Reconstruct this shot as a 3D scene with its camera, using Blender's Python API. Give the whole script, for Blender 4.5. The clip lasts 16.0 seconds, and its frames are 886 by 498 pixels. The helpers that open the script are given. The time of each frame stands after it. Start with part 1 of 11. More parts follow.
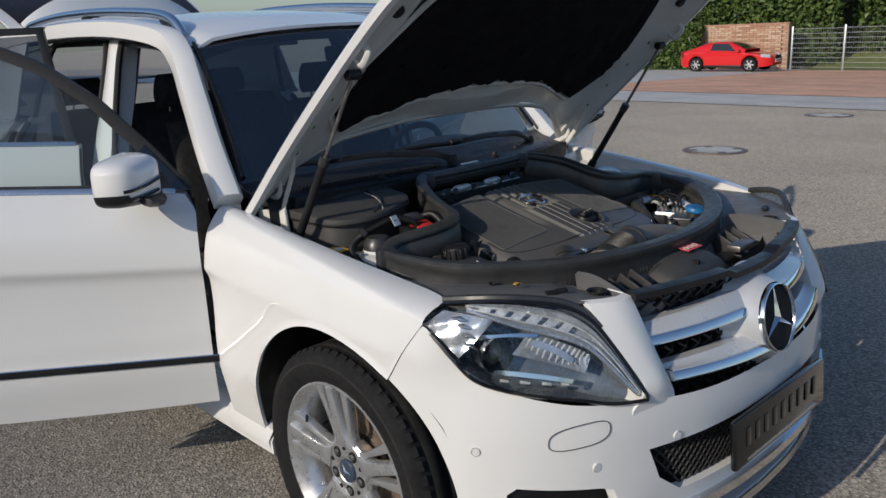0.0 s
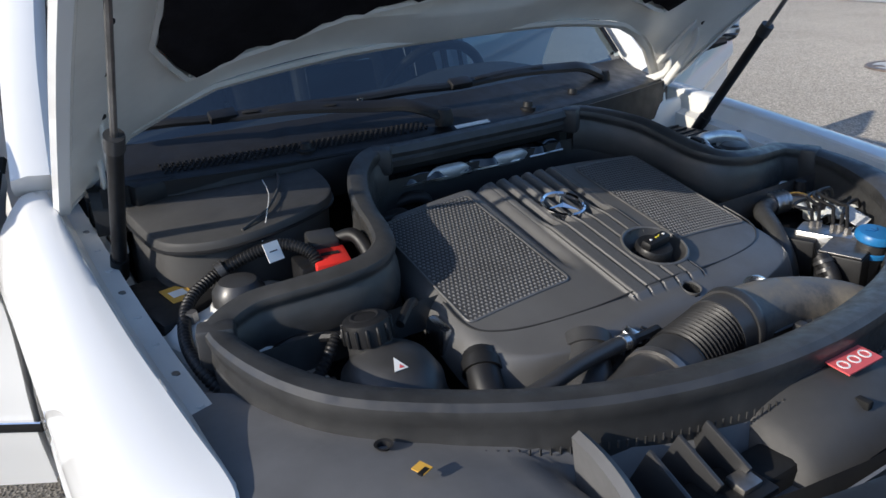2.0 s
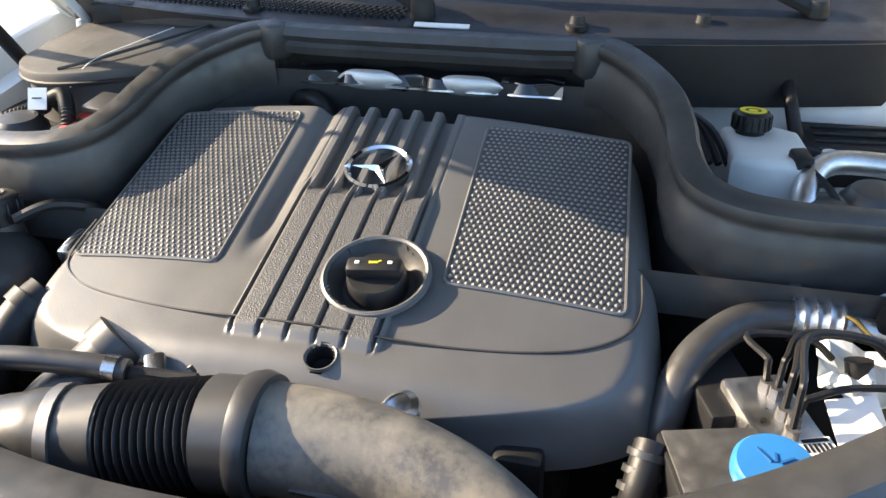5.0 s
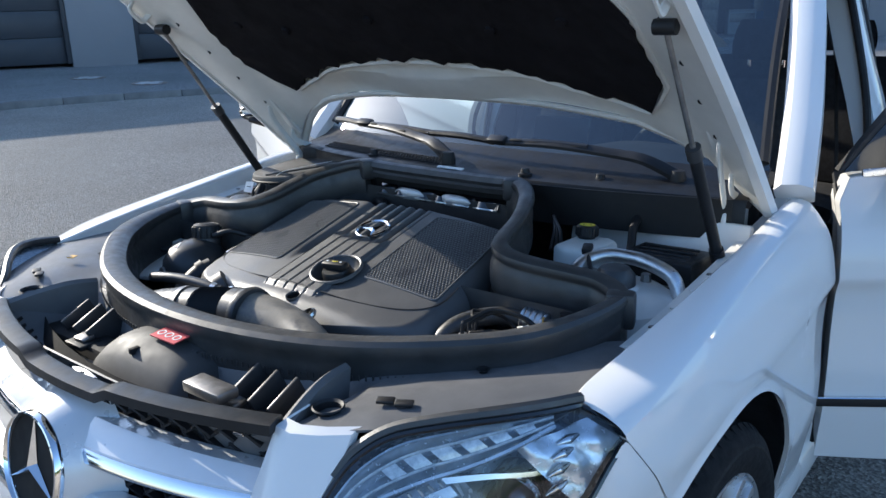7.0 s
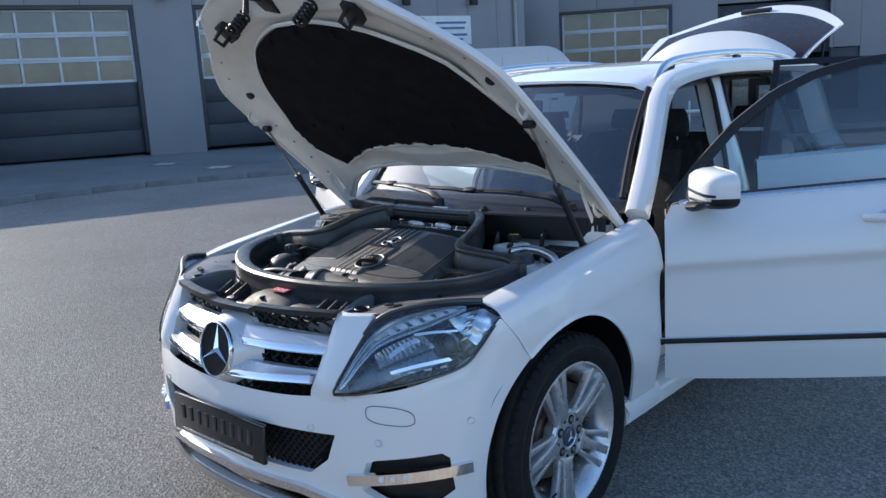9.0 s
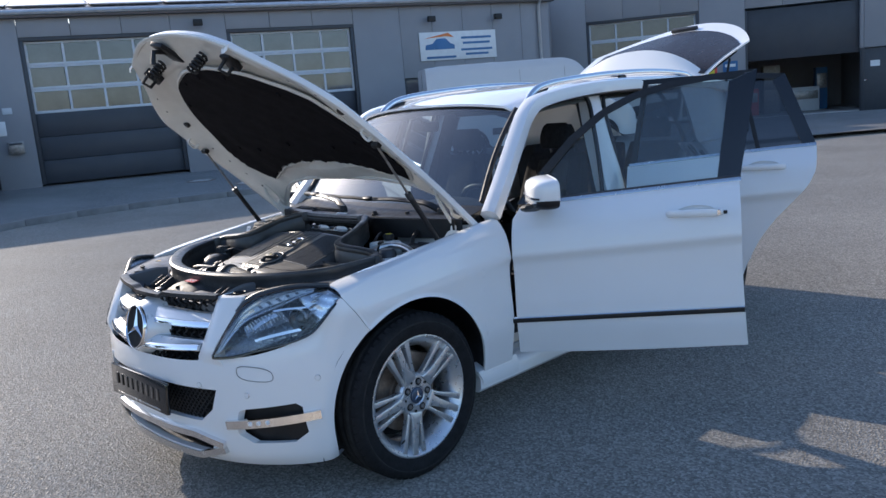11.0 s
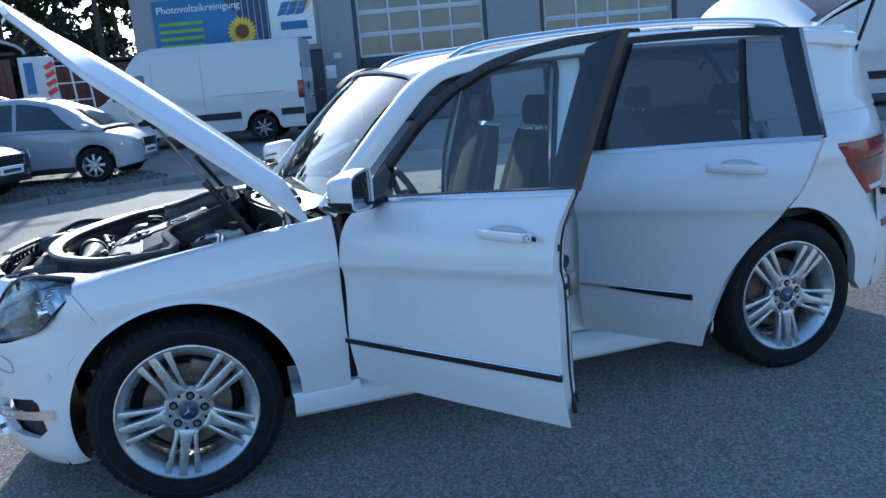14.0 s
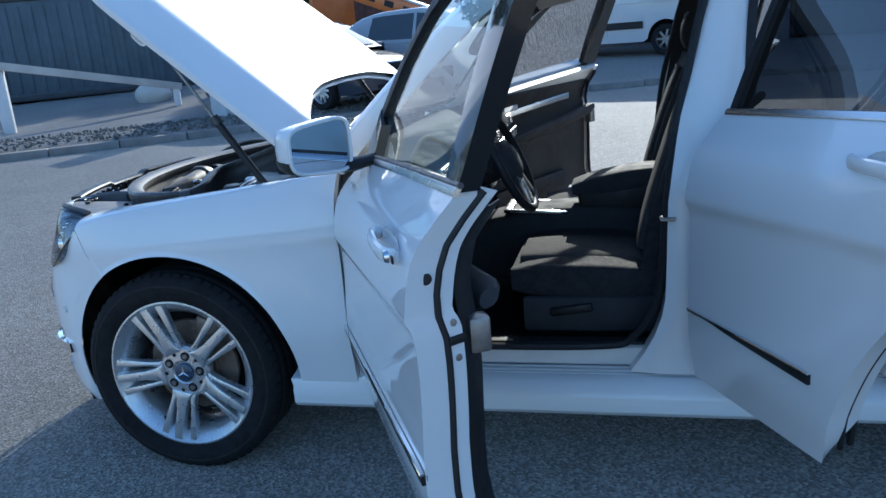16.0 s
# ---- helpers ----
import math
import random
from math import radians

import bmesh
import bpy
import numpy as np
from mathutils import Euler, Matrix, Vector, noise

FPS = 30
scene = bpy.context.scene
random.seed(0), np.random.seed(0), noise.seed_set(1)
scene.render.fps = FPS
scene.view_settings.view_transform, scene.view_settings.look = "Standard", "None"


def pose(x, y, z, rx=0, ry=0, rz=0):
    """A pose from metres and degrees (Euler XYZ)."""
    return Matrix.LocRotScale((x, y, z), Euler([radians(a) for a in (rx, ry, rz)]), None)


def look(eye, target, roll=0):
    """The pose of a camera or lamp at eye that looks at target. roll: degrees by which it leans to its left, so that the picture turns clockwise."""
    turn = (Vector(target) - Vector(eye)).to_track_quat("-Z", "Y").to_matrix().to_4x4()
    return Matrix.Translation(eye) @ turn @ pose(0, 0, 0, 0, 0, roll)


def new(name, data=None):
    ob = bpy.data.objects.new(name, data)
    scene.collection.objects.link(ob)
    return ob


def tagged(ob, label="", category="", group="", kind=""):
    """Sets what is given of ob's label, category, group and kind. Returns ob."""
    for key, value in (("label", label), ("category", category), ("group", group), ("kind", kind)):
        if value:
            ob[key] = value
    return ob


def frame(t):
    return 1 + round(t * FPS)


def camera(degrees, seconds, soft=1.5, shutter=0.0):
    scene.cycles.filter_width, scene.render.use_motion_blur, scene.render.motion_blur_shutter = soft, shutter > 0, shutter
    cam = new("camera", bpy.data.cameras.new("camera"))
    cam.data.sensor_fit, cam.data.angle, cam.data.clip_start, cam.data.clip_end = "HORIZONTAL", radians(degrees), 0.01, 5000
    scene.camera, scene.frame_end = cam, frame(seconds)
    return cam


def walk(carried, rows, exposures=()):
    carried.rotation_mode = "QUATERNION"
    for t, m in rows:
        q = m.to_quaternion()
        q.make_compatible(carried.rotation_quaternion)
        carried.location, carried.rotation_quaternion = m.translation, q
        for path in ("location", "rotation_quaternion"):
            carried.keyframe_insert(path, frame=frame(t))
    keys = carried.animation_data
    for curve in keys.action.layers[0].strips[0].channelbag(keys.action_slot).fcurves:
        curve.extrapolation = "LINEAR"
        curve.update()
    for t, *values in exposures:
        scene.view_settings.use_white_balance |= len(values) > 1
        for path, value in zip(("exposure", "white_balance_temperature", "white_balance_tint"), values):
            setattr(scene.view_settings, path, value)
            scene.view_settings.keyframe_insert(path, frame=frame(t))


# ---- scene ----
cam = camera(57.5, 16.0)
PATH = [
    (0, (1.679, -2.032, 1.541), (0.27, -0.717, 1.008), -2.8),
    (0.5, (1.448, -1.757, 1.507), (0.029, -0.475, 0.922), -3.1),
    (1, (1.209, -1.469, 1.494), (-0.238, -0.249, 0.847), -3.0),
    (1.5, (1.084, -1.207, 1.476), (-0.412, -0.085, 0.769), -2.9),
    (2, (1.036, -0.944, 1.47), (-0.533, 0.037, 0.71), -2.9),
    (2.5, (0.957, -0.736, 1.446), (-0.681, 0.074, 0.634), -3.0),
    (3, (0.877, -0.502, 1.43), (-0.825, 0.104, 0.572), -3.0),
    (3.5, (0.869, -0.275, 1.406), (-0.869, 0.13, 0.502), -2.6),
    (4, (0.913, -0.059, 1.397), (-0.844, 0.072, 0.45), -1.4),
    (4.5, (0.896, 0.128, 1.394), (-0.837, -0.018, 0.406), -1.0),
    (5, (0.824, 0.321, 1.385), (-0.843, -0.126, 0.374), -1.3),
    (5.2, (0.8, 0.398, 1.381), (-0.827, -0.18, 0.371), -1.5),
    (7.3, (1.435, 1.46, 1.49), (-0.045, 0.229, 0.945), -2.1),
    (7.5, (1.527, 1.559, 1.498), (0.051, 0.317, 0.971), -2.6),
    (8, (1.842, 1.804, 1.525), (0.357, 0.551, 1.052), -2.4),
    (8.2, (1.928, 1.915, 1.545), (0.451, 0.646, 1.09), -2.6),
    (10.3, (2.447, 3.059, 1.575), (1.03, 1.688, 1.238), -4.1),
    (10.5, (2.386, 3.183, 1.597), (0.988, 1.796, 1.247), -4.4),
    (11, (2.184, 3.368, 1.576), (0.817, 1.952, 1.223), -4.9),
    (11.5, (1.8, 3.493, 1.592), (0.51, 2.015, 1.203), -5.3),
    (12, (1.476, 3.684, 1.547), (0.281, 2.13, 1.152), -5.3),
    (12.5, (1.119, 3.856, 1.552), (0.053, 2.214, 1.144), -5.2),
    (13, (0.678, 3.896, 1.538), (-0.229, 2.16, 1.131), -5.1),
    (13.5, (0.263, 3.965, 1.526), (-0.476, 2.152, 1.117), -5.0),
    (14, (-0.11, 3.943, 1.521), (-0.687, 2.074, 1.102), -4.9),
    (14.5, (-0.522, 3.776, 1.52), (-0.905, 1.862, 1.085), -5.0),
    (15, (-0.916, 3.657, 1.495), (-1.067, 1.716, 1.035), -5.1),
    (15.5, (-1.255, 3.46, 1.48), (-1.12, 1.53, 0.973), -5.0),
    (16, (-1.535, 3.147, 1.441), (-1.052, 1.283, 0.901), -5.0),
]
EXPOSURES = [(0, -0.26, 5450, 10), (1.0, -0.20, 5400, 10), (2.0, 0.55, 5250, 10), (2.5, 1.3, 5450, 10), (3.0, 1.75, 5600, 10), (4.0, 2.15, 6050, 10), (5.2, 2.25, 6250, 10), (7.3, 1.05, 5150, 8), (10.3, 0.98, 5450, 13), (11.0, 0.98, 5450, 13), (12.0, 1.02, 5450, 13), (13.0, 0.88, 5050, 9), (13.5, 0.92, 4850, 8), (14.5, 1.0, 4780, 5), (15.0, 1.02, 4740, 5), (16.0, 1.02, 4780, 5)]
walk(cam, [(t, look(eye, target, roll)) for t, eye, target, roll in PATH], EXPOSURES)

# ---------------------------------------------------------------- light
SUN_TO = Vector((-0.010, -0.905, 0.425)).normalized()
world = bpy.data.worlds.new("sky_world")
scene.world = world
world.use_nodes = True
wn = world.node_tree.nodes
wn.clear()
w_out = wn.new("ShaderNodeOutputWorld")
w_bg = wn.new("ShaderNodeBackground")
w_sky = wn.new("ShaderNodeTexSky")
w_sky.sky_type = "NISHITA"
w_sky.sun_disc = False
w_sky.sun_elevation = math.asin(SUN_TO.z)
w_sky.sun_rotation = math.atan2(SUN_TO.x, SUN_TO.y)
w_sky.air_density = 1.0
w_sky.dust_density = 1.2
w_bg.inputs["Strength"].default_value = 0.117
world.node_tree.links.new(w_sky.outputs[0], w_bg.inputs[0])
world.node_tree.links.new(w_bg.outputs[0], w_out.inputs[0])
sun_data = bpy.data.lights.new("sun", "SUN")
sun_data.energy, sun_data.angle, sun_data.color = 3.75, radians(0.53), (1.0, 0.80, 0.55)
sun = new("sun", sun_data)
sun.matrix_world = look((0, 0, 0), -SUN_TO) @ Matrix.Identity(4)


# ---------------------------------------------------------------- materials
def material(name):
    m = bpy.data.materials.new(name)
    m.use_nodes = True
    nt = m.node_tree
    bsdf = next(n for n in nt.nodes if n.type == "BSDF_PRINCIPLED")
    return m, nt, bsdf


def coords(nt, scale=1.0):
    tc = nt.nodes.new("ShaderNodeTexCoord")
    mp = nt.nodes.new("ShaderNodeMapping")
    mp.inputs["Scale"].default_value = (scale, scale, scale) if not isinstance(scale, tuple) else scale
    nt.links.new(tc.outputs["Object"], mp.inputs["Vector"])
    return mp.outputs["Vector"]


def noise_node(nt, scale, detail=3.0, rough=0.6, vec=None):
    n = nt.nodes.new("ShaderNodeTexNoise")
    n.inputs["Scale"].default_value, n.inputs["Detail"].default_value, n.inputs["Roughness"].default_value = scale, detail, rough
    nt.links.new(vec or coords(nt), n.inputs["Vector"])
    return n.outputs["Fac"]


def ramp(nt, fac, stops):
    r = nt.nodes.new("ShaderNodeValToRGB")
    els = r.color_ramp.elements
    while len(els) < len(stops):
        els.new(0.5)
    for e, (p, c) in zip(els, stops):
        e.position = p
        e.color = (*c, 1) if len(c) == 3 else c
    nt.links.new(fac, r.inputs["Fac"])
    return r.outputs["Color"]


def bump(nt, bsdf, height, strength=0.2, dist=0.002):
    b = nt.nodes.new("ShaderNodeBump")
    b.inputs["Strength"].default_value, b.inputs["Distance"].default_value = strength, dist
    nt.links.new(height, b.inputs["Height"])
    nt.links.new(b.outputs["Normal"], bsdf.inputs["Normal"])


def grey(v):
    return (v, v, v)


def plain(name, col, rough=0.5, metal=0.0, var=0.12, nscale=6.0, bscale=0.0, bstr=0.15, bdist=0.001, coat=0.0, spec=0.5, rvar=0.1):
    """A surface of one paint or plastic, with a slow stain and a fine grain."""
    m, nt, b = material(name)
    vec = coords(nt)
    f1 = noise_node(nt, nscale, 4, 0.65, vec)
    lo, hi = tuple(c * (1 - var) for c in col), tuple(min(1, c * (1 + var)) for c in col)
    nt.links.new(ramp(nt, f1, [(0.3, lo), (0.7, hi)]), b.inputs["Base Color"])
    r = ramp(nt, noise_node(nt, nscale * 3.3, 3, 0.6, vec), [(0.3, grey(max(0.02, rough - rvar))), (0.7, grey(min(1, rough + rvar)))])
    nt.links.new(r, b.inputs["Roughness"])
    b.inputs["Metallic"].default_value = metal
    b.inputs["Specular IOR Level"].default_value = spec
    b.inputs["Coat Weight"].default_value = coat
    b.inputs["Coat Roughness"].default_value = 0.03
    if bscale:
        bump(nt, b, noise_node(nt, bscale, 2, 0.6, vec), bstr, bdist)
    return m


def dusty(name, clean, dust, rough):
    """Plastic under blotches and streaks of dried dust."""
    m, nt, b = material(name)
    vec = coords(nt)
    blot = noise_node(nt, 22, 5, 0.7, vec)
    fine = noise_node(nt, 140, 3, 0.6, vec)
    mul = nt.nodes.new("ShaderNodeMath")
    mul.operation = "MULTIPLY_ADD"
    nt.links.new(fine, mul.inputs[0])
    mul.inputs[1].default_value = 0.30
    nt.links.new(blot, mul.inputs[2])
    half_way = tuple((p + q) / 2 for p, q in zip(clean, dust))
    nt.links.new(ramp(nt, mul.outputs[0], [(0.52, clean), (0.66, half_way), (0.86, dust)]), b.inputs["Base Color"])
    nt.links.new(ramp(nt, mul.outputs[0], [(0.50, grey(rough)), (0.80, grey(0.75))]), b.inputs["Roughness"])
    bump(nt, b, fine, 0.15, 0.0006)
    return m


def car_paint(name, col, flake=0.03):
    m, nt, b = material(name)
    vec = coords(nt)
    f = noise_node(nt, 1.7, 3, 0.6, vec)
    lo = tuple(c * (1 - flake) for c in col)
    nt.links.new(ramp(nt, f, [(0.35, lo), (0.65, col)]), b.inputs["Base Color"])
    nt.links.new(ramp(nt, noise_node(nt, 9, 4, 0.7, vec), [(0.35, grey(0.48)), (0.7, grey(0.58))]), b.inputs["Roughness"])
    b.inputs["Specular IOR Level"].default_value = 0.15
    b.inputs["Coat Weight"].default_value = 1.0
    b.inputs["Coat Roughness"].default_value = 0.02
    bump(nt, b, noise_node(nt, 55, 2, 0.5, vec), 0.02, 0.0004)
    return m


def glass_mat(name, tint, rough=0.0, ior=1.5, dust=0.0):
    m, nt, b = material(name)
    nt.nodes.remove(b)
    out = next(n for n in nt.nodes if n.type == "OUTPUT_MATERIAL")
    tr, gl, mix, fr = (nt.nodes.new("ShaderNode" + k) for k in ("BsdfTransparent", "BsdfGlossy", "MixShader", "Fresnel"))
    tr.inputs["Color"].default_value = (*tint, 1)
    gl.inputs["Roughness"].default_value = rough
    fr.inputs["IOR"].default_value = ior
    nt.links.new(fr.outputs[0], mix.inputs[0])
    nt.links.new(tr.outputs[0], mix.inputs[1])
    nt.links.new(gl.outputs[0], mix.inputs[2])
    # Diffuse film of dust that also paints the paleness of reflected sky.
    if dust:
        film, dirt_glare = nt.nodes.new("ShaderNodeMixShader"), nt.nodes.new("ShaderNodeBsdfDiffuse")
        dirt_glare.inputs["Color"].default_value = (0.6, 0.6, 0.58, 1)
        nt.links.new(ramp(nt, noise_node(nt, 5, 4, 0.6), [(0.3, grey(dust * 0.6)), (0.7, grey(dust * 1.4))]), film.inputs[0])
        nt.links.new(mix.outputs[0], film.inputs[1])
        nt.links.new(dirt_glare.outputs[0], film.inputs[2])
        mix = film
    nt.links.new(mix.outputs[0], out.inputs["Surface"])
    return m


def asphalt_mat(name, base, warm=(1, 1, 1), grain=150.0):
    m, nt, b = material(name)
    vec = coords(nt)
    big = noise_node(nt, 0.35, 5, 0.6, vec)
    vor = nt.nodes.new("ShaderNodeTexVoronoi")
    vor.inputs["Scale"].default_value = grain
    nt.links.new(vec, vor.inputs["Vector"])
    stones = ramp(nt, vor.outputs["Color"], [(0.2, tuple(base * 0.58 * w for w in warm)), (0.60, tuple(base * w for w in warm)), (0.92, tuple(base * 1.5 * w for w in warm))])
    stain = ramp(nt, big, [(0.3, grey(0.8)), (0.7, grey(1.15))])
    mul = nt.nodes.new("ShaderNodeMixRGB")
    mul.blend_type = "MULTIPLY"
    mul.inputs[0].default_value = 1
    nt.links.new(stones, mul.inputs[1])
    nt.links.new(stain, mul.inputs[2])
    nt.links.new(mul.outputs[0], b.inputs["Base Color"])
    nt.links.new(ramp(nt, noise_node(nt, 40, 2, 0.5, vec), [(0.3, grey(0.60)), (0.7, grey(0.92))]), b.inputs["Roughness"])
    b.inputs["Specular IOR Level"].default_value = 0.26
    b.inputs["Diffuse Roughness"].default_value = 1.0
    bump(nt, b, vor.outputs["Distance"], 1.0, 0.005)
    return m


def leaf_mat(name, lo, hi):
    m, nt, b = material(name)
    g = nt.nodes.new("ShaderNodeNewGeometry")
    nt.links.new(ramp(nt, g.outputs["Random Per Island"], [(0.1, lo), (0.9, hi)]), b.inputs["Base Color"])
    b.inputs["Roughness"].default_value = 0.5
    b.inputs["Specular IOR Level"].default_value = 0.35
    return m


def piece_mat(name, lo, mid, hi, rough=0.85):
    """Alike pieces that differ in colour from one to the next."""
    m, nt, b = material(name)
    info = nt.nodes.new("ShaderNodeObjectInfo")
    base = ramp(nt, info.outputs["Random"], [(0.1, lo), (0.5, mid), (0.9, hi)])
    mul = nt.nodes.new("ShaderNodeMixRGB")
    mul.blend_type = "MULTIPLY"
    mul.inputs[0].default_value = 1
    nt.links.new(base, mul.inputs[1])
    nt.links.new(ramp(nt, noise_node(nt, 30, 3, 0.6), [(0.3, grey(0.75)), (0.7, grey(1.15))]), mul.inputs[2])
    nt.links.new(mul.outputs[0], b.inputs["Base Color"])
    b.inputs["Roughness"].default_value = rough
    bump(nt, b, noise_node(nt, 90, 2, 0.6), 0.4, 0.002)
    return m


BRICK_PIECE = piece_mat("brick_piece", (0.40, 0.22, 0.14), (0.54, 0.34, 0.22), (0.60, 0.45, 0.32))
WHITE = car_paint("white_paint", (0.77, 0.77, 0.76))
PRIMER = plain("white_inner_paint", (0.70, 0.69, 0.65), 0.38, var=0.10, nscale=5, bscale=60, bstr=0.08, coat=0.3)
BLACK = plain("black_plastic", (0.011, 0.011, 0.012), 0.50, spec=0.4, var=0.3, nscale=8, bscale=420, bstr=0.25, bdist=0.0006)
COVER = plain("grained_cover_plastic", (0.098, 0.097, 0.096), 0.44, spec=0.7, var=0.14, nscale=5, bscale=700, bstr=0.45, bdist=0.0006, rvar=0.08)
SOFT = plain("soft_grey_plastic", (0.034, 0.034, 0.035), 0.42, spec=0.6, var=0.2, nscale=6, bscale=300, bstr=0.12, bdist=0.0006)
GLOSSBLACK = plain("gloss_black", (0.008, 0.008, 0.009), 0.12, var=0.1, coat=0.5, rvar=0.05)
RUBBER = plain("rubber_seal", (0.038, 0.038, 0.038), 0.44, spec=0.7, var=0.28, nscale=14, bscale=90, bstr=0.2, bdist=0.001, rvar=0.14)
PANEL = plain("grey_front_panel_plastic", (0.130, 0.130, 0.132), 0.45, spec=0.5, var=0.16, nscale=7, bscale=300, bstr=0.15, bdist=0.0006)
COWLBLACK = plain("black_cowl_plastic", (0.014, 0.014, 0.015), 0.40, spec=0.35, var=0.25, nscale=9, bscale=240, bstr=0.15, bdist=0.0006)
# Cover plastic twice: studs lightened for their sheen, field darkened for the shade between.
STUDSHEEN = plain("mesh_stud_plastic", (0.16, 0.16, 0.162), 0.34, spec=0.9, var=0.10)
FIELDSHADE = plain("mesh_field_plastic", (0.050, 0.050, 0.052), 0.5, spec=0.6, var=0.12)
KNURL = plain("knurled_spine_plastic", (0.085, 0.084, 0.083), 0.55, spec=0.5, var=0.25, nscale=420, bscale=520, bstr=1.0, bdist=0.0012)
SEAL = plain("black_door_seal", (0.010, 0.010, 0.011), 0.6, var=0.25, nscale=14, bscale=90, bstr=0.2)
TYRE = plain("tyre_rubber", (0.014, 0.014, 0.015), 0.8, spec=0.2, var=0.3, nscale=20, bscale=120, bstr=0.3)
DUSTY = plain("dusty_tyre_band", (0.026, 0.026, 0.025), 0.85, spec=0.2, var=0.35, nscale=25, bscale=120, bstr=0.3)
CHROME = plain("chrome", (0.80, 0.80, 0.81), 0.08, 1.0, var=0.03, rvar=0.05)
RAIL = plain("polished_rail", (0.74, 0.75, 0.77), 0.20, 1.0, var=0.03, nscale=3, rvar=0.04)
SATIN = plain("satin_silver", (0.62, 0.63, 0.64), 0.26, 1.0, var=0.02, rvar=0.02)
SILVERPAINT = plain("silver_grille_paint", (0.66, 0.67, 0.68), 0.34, 0.25, var=0.05, coat=0.6)
ALLOY = plain("alloy_wheel_silver", (0.60, 0.61, 0.62), 0.33, 0.75, var=0.06, nscale=12, coat=0.5)
ALU = plain("raw_aluminium", (0.60, 0.60, 0.60), 0.36, 1.0, var=0.2, nscale=20, bscale=60, bstr=0.2)
STEEL = plain("dull_steel", (0.28, 0.27, 0.26), 0.45, 0.9, var=0.3, nscale=18)
RUST = plain("rusty_disc", (0.22, 0.17, 0.13), 0.55, 0.6, var=0.35, nscale=25)
FELT = plain("bonnet_insulation_felt", (0.012, 0.011, 0.013), 0.95, var=0.3, nscale=12, bscale=260, bstr=0.5, spec=0.1)
DUCT = dusty("smoky_intake_plastic", (0.090, 0.088, 0.085), (0.21, 0.19, 0.155), 0.28)
MILKY = plain("milky_reservoir_plastic", (0.62, 0.64, 0.62), 0.4, var=0.06, nscale=9)
PAPER = plain("label_paper", (0.78, 0.78, 0.76), 0.6, var=0.06)
RED = plain("red_plastic", (0.62, 0.03, 0.02), 0.4, var=0.12)
REDLABEL = plain("red_sticker", (0.60, 0.10, 0.10), 0.45, var=0.1)
YELLOW = plain("yellow_mark", (0.75, 0.62, 0.03), 0.5, var=0.08)
AMBER = plain("amber_sticker", (0.62, 0.36, 0.05), 0.5, var=0.1)
BLUECAP = plain("blue_cap_plastic", (0.028, 0.16, 0.40), 0.4, var=0.08, nscale=10)
FABRIC = plain("dark_seat_fabric", (0.032, 0.032, 0.034), 0.85, var=0.3, nscale=30, bscale=500, bstr=0.4, spec=0.2)
TRIM = plain("dark_interior_trim", (0.046, 0.047, 0.050), 0.75, spec=0.15, var=0.2, bscale=300, bstr=0.2)
LIGHTTRIM = plain("light_interior_trim", (0.42, 0.41, 0.38), 0.7, var=0.1, bscale=200, bstr=0.15)
CARPET = plain("carpet", (0.012, 0.012, 0.013), 0.95, var=0.3, nscale=50, bscale=300, bstr=0.5, spec=0.1)
GLASS = glass_mat("clear_glass", (0.74, 0.84, 0.84), 0.0, 1.6, 0.03)
SCREEN = glass_mat("windscreen_glass", (0.31, 0.39, 0.43), 0.0, 2.3, 0.003)
PRIVACY = glass_mat("privacy_glass", (0.20, 0.21, 0.23), 0.0, 1.9)
LENS = glass_mat("lamp_lens", (0.94, 0.95, 0.96), 0.0, 1.6)
MIRROR = plain("mirror_glass", (0.55, 0.58, 0.62), 0.01, 1.0, var=0.0, rvar=0.0)
SMOKE = plain("smoky_red_lens", (0.10, 0.045, 0.055), 0.2, var=0.2, coat=0.3, rvar=0.03)
TAILRED = plain("tail_lamp_red", (0.22, 0.006, 0.012), 0.15, var=0.2, coat=0.4, rvar=0.03)
# Near-black that puts the shade of hollows and gaps into the colour.
SHADEBLACK = plain("dark_cavity", (0.004, 0.004, 0.004), 0.8, var=0.2)


# ---------------------------------------------------------------- building blocks
def spline(knots):
    """Smooth curve through (x, value) knots, flat beyond the ends."""
    xs, ys = [k[0] for k in knots], [k[1] for k in knots]
    n = len(xs)
    d = [(ys[i + 1] - ys[i]) / (xs[i + 1] - xs[i]) for i in range(n - 1)]
    ms = [d[0]] + [0.0 if d[i - 1] * d[i] <= 0 else 2 * d[i - 1] * d[i] / (d[i - 1] + d[i]) for i in range(1, n - 1)] + [d[-1]]

    def f(x):
        if x <= xs[0]:
            return ys[0]
        if x >= xs[-1]:
            return ys[-1]
        i = max(j for j in range(n - 1) if xs[j] <= x)
        h = xs[i + 1] - xs[i]
        u = (x - xs[i]) / h
        return (ys[i] * (1 + 2 * u) * (1 - u) ** 2 + ms[i] * h * u * (1 - u) ** 2 + ys[i + 1] * u * u * (3 - 2 * u) + ms[i + 1] * h * u * u * (u - 1))
    return f


def lin(a, b, n):
    return [a + (b - a) * i / (n - 1) for i in range(n)]


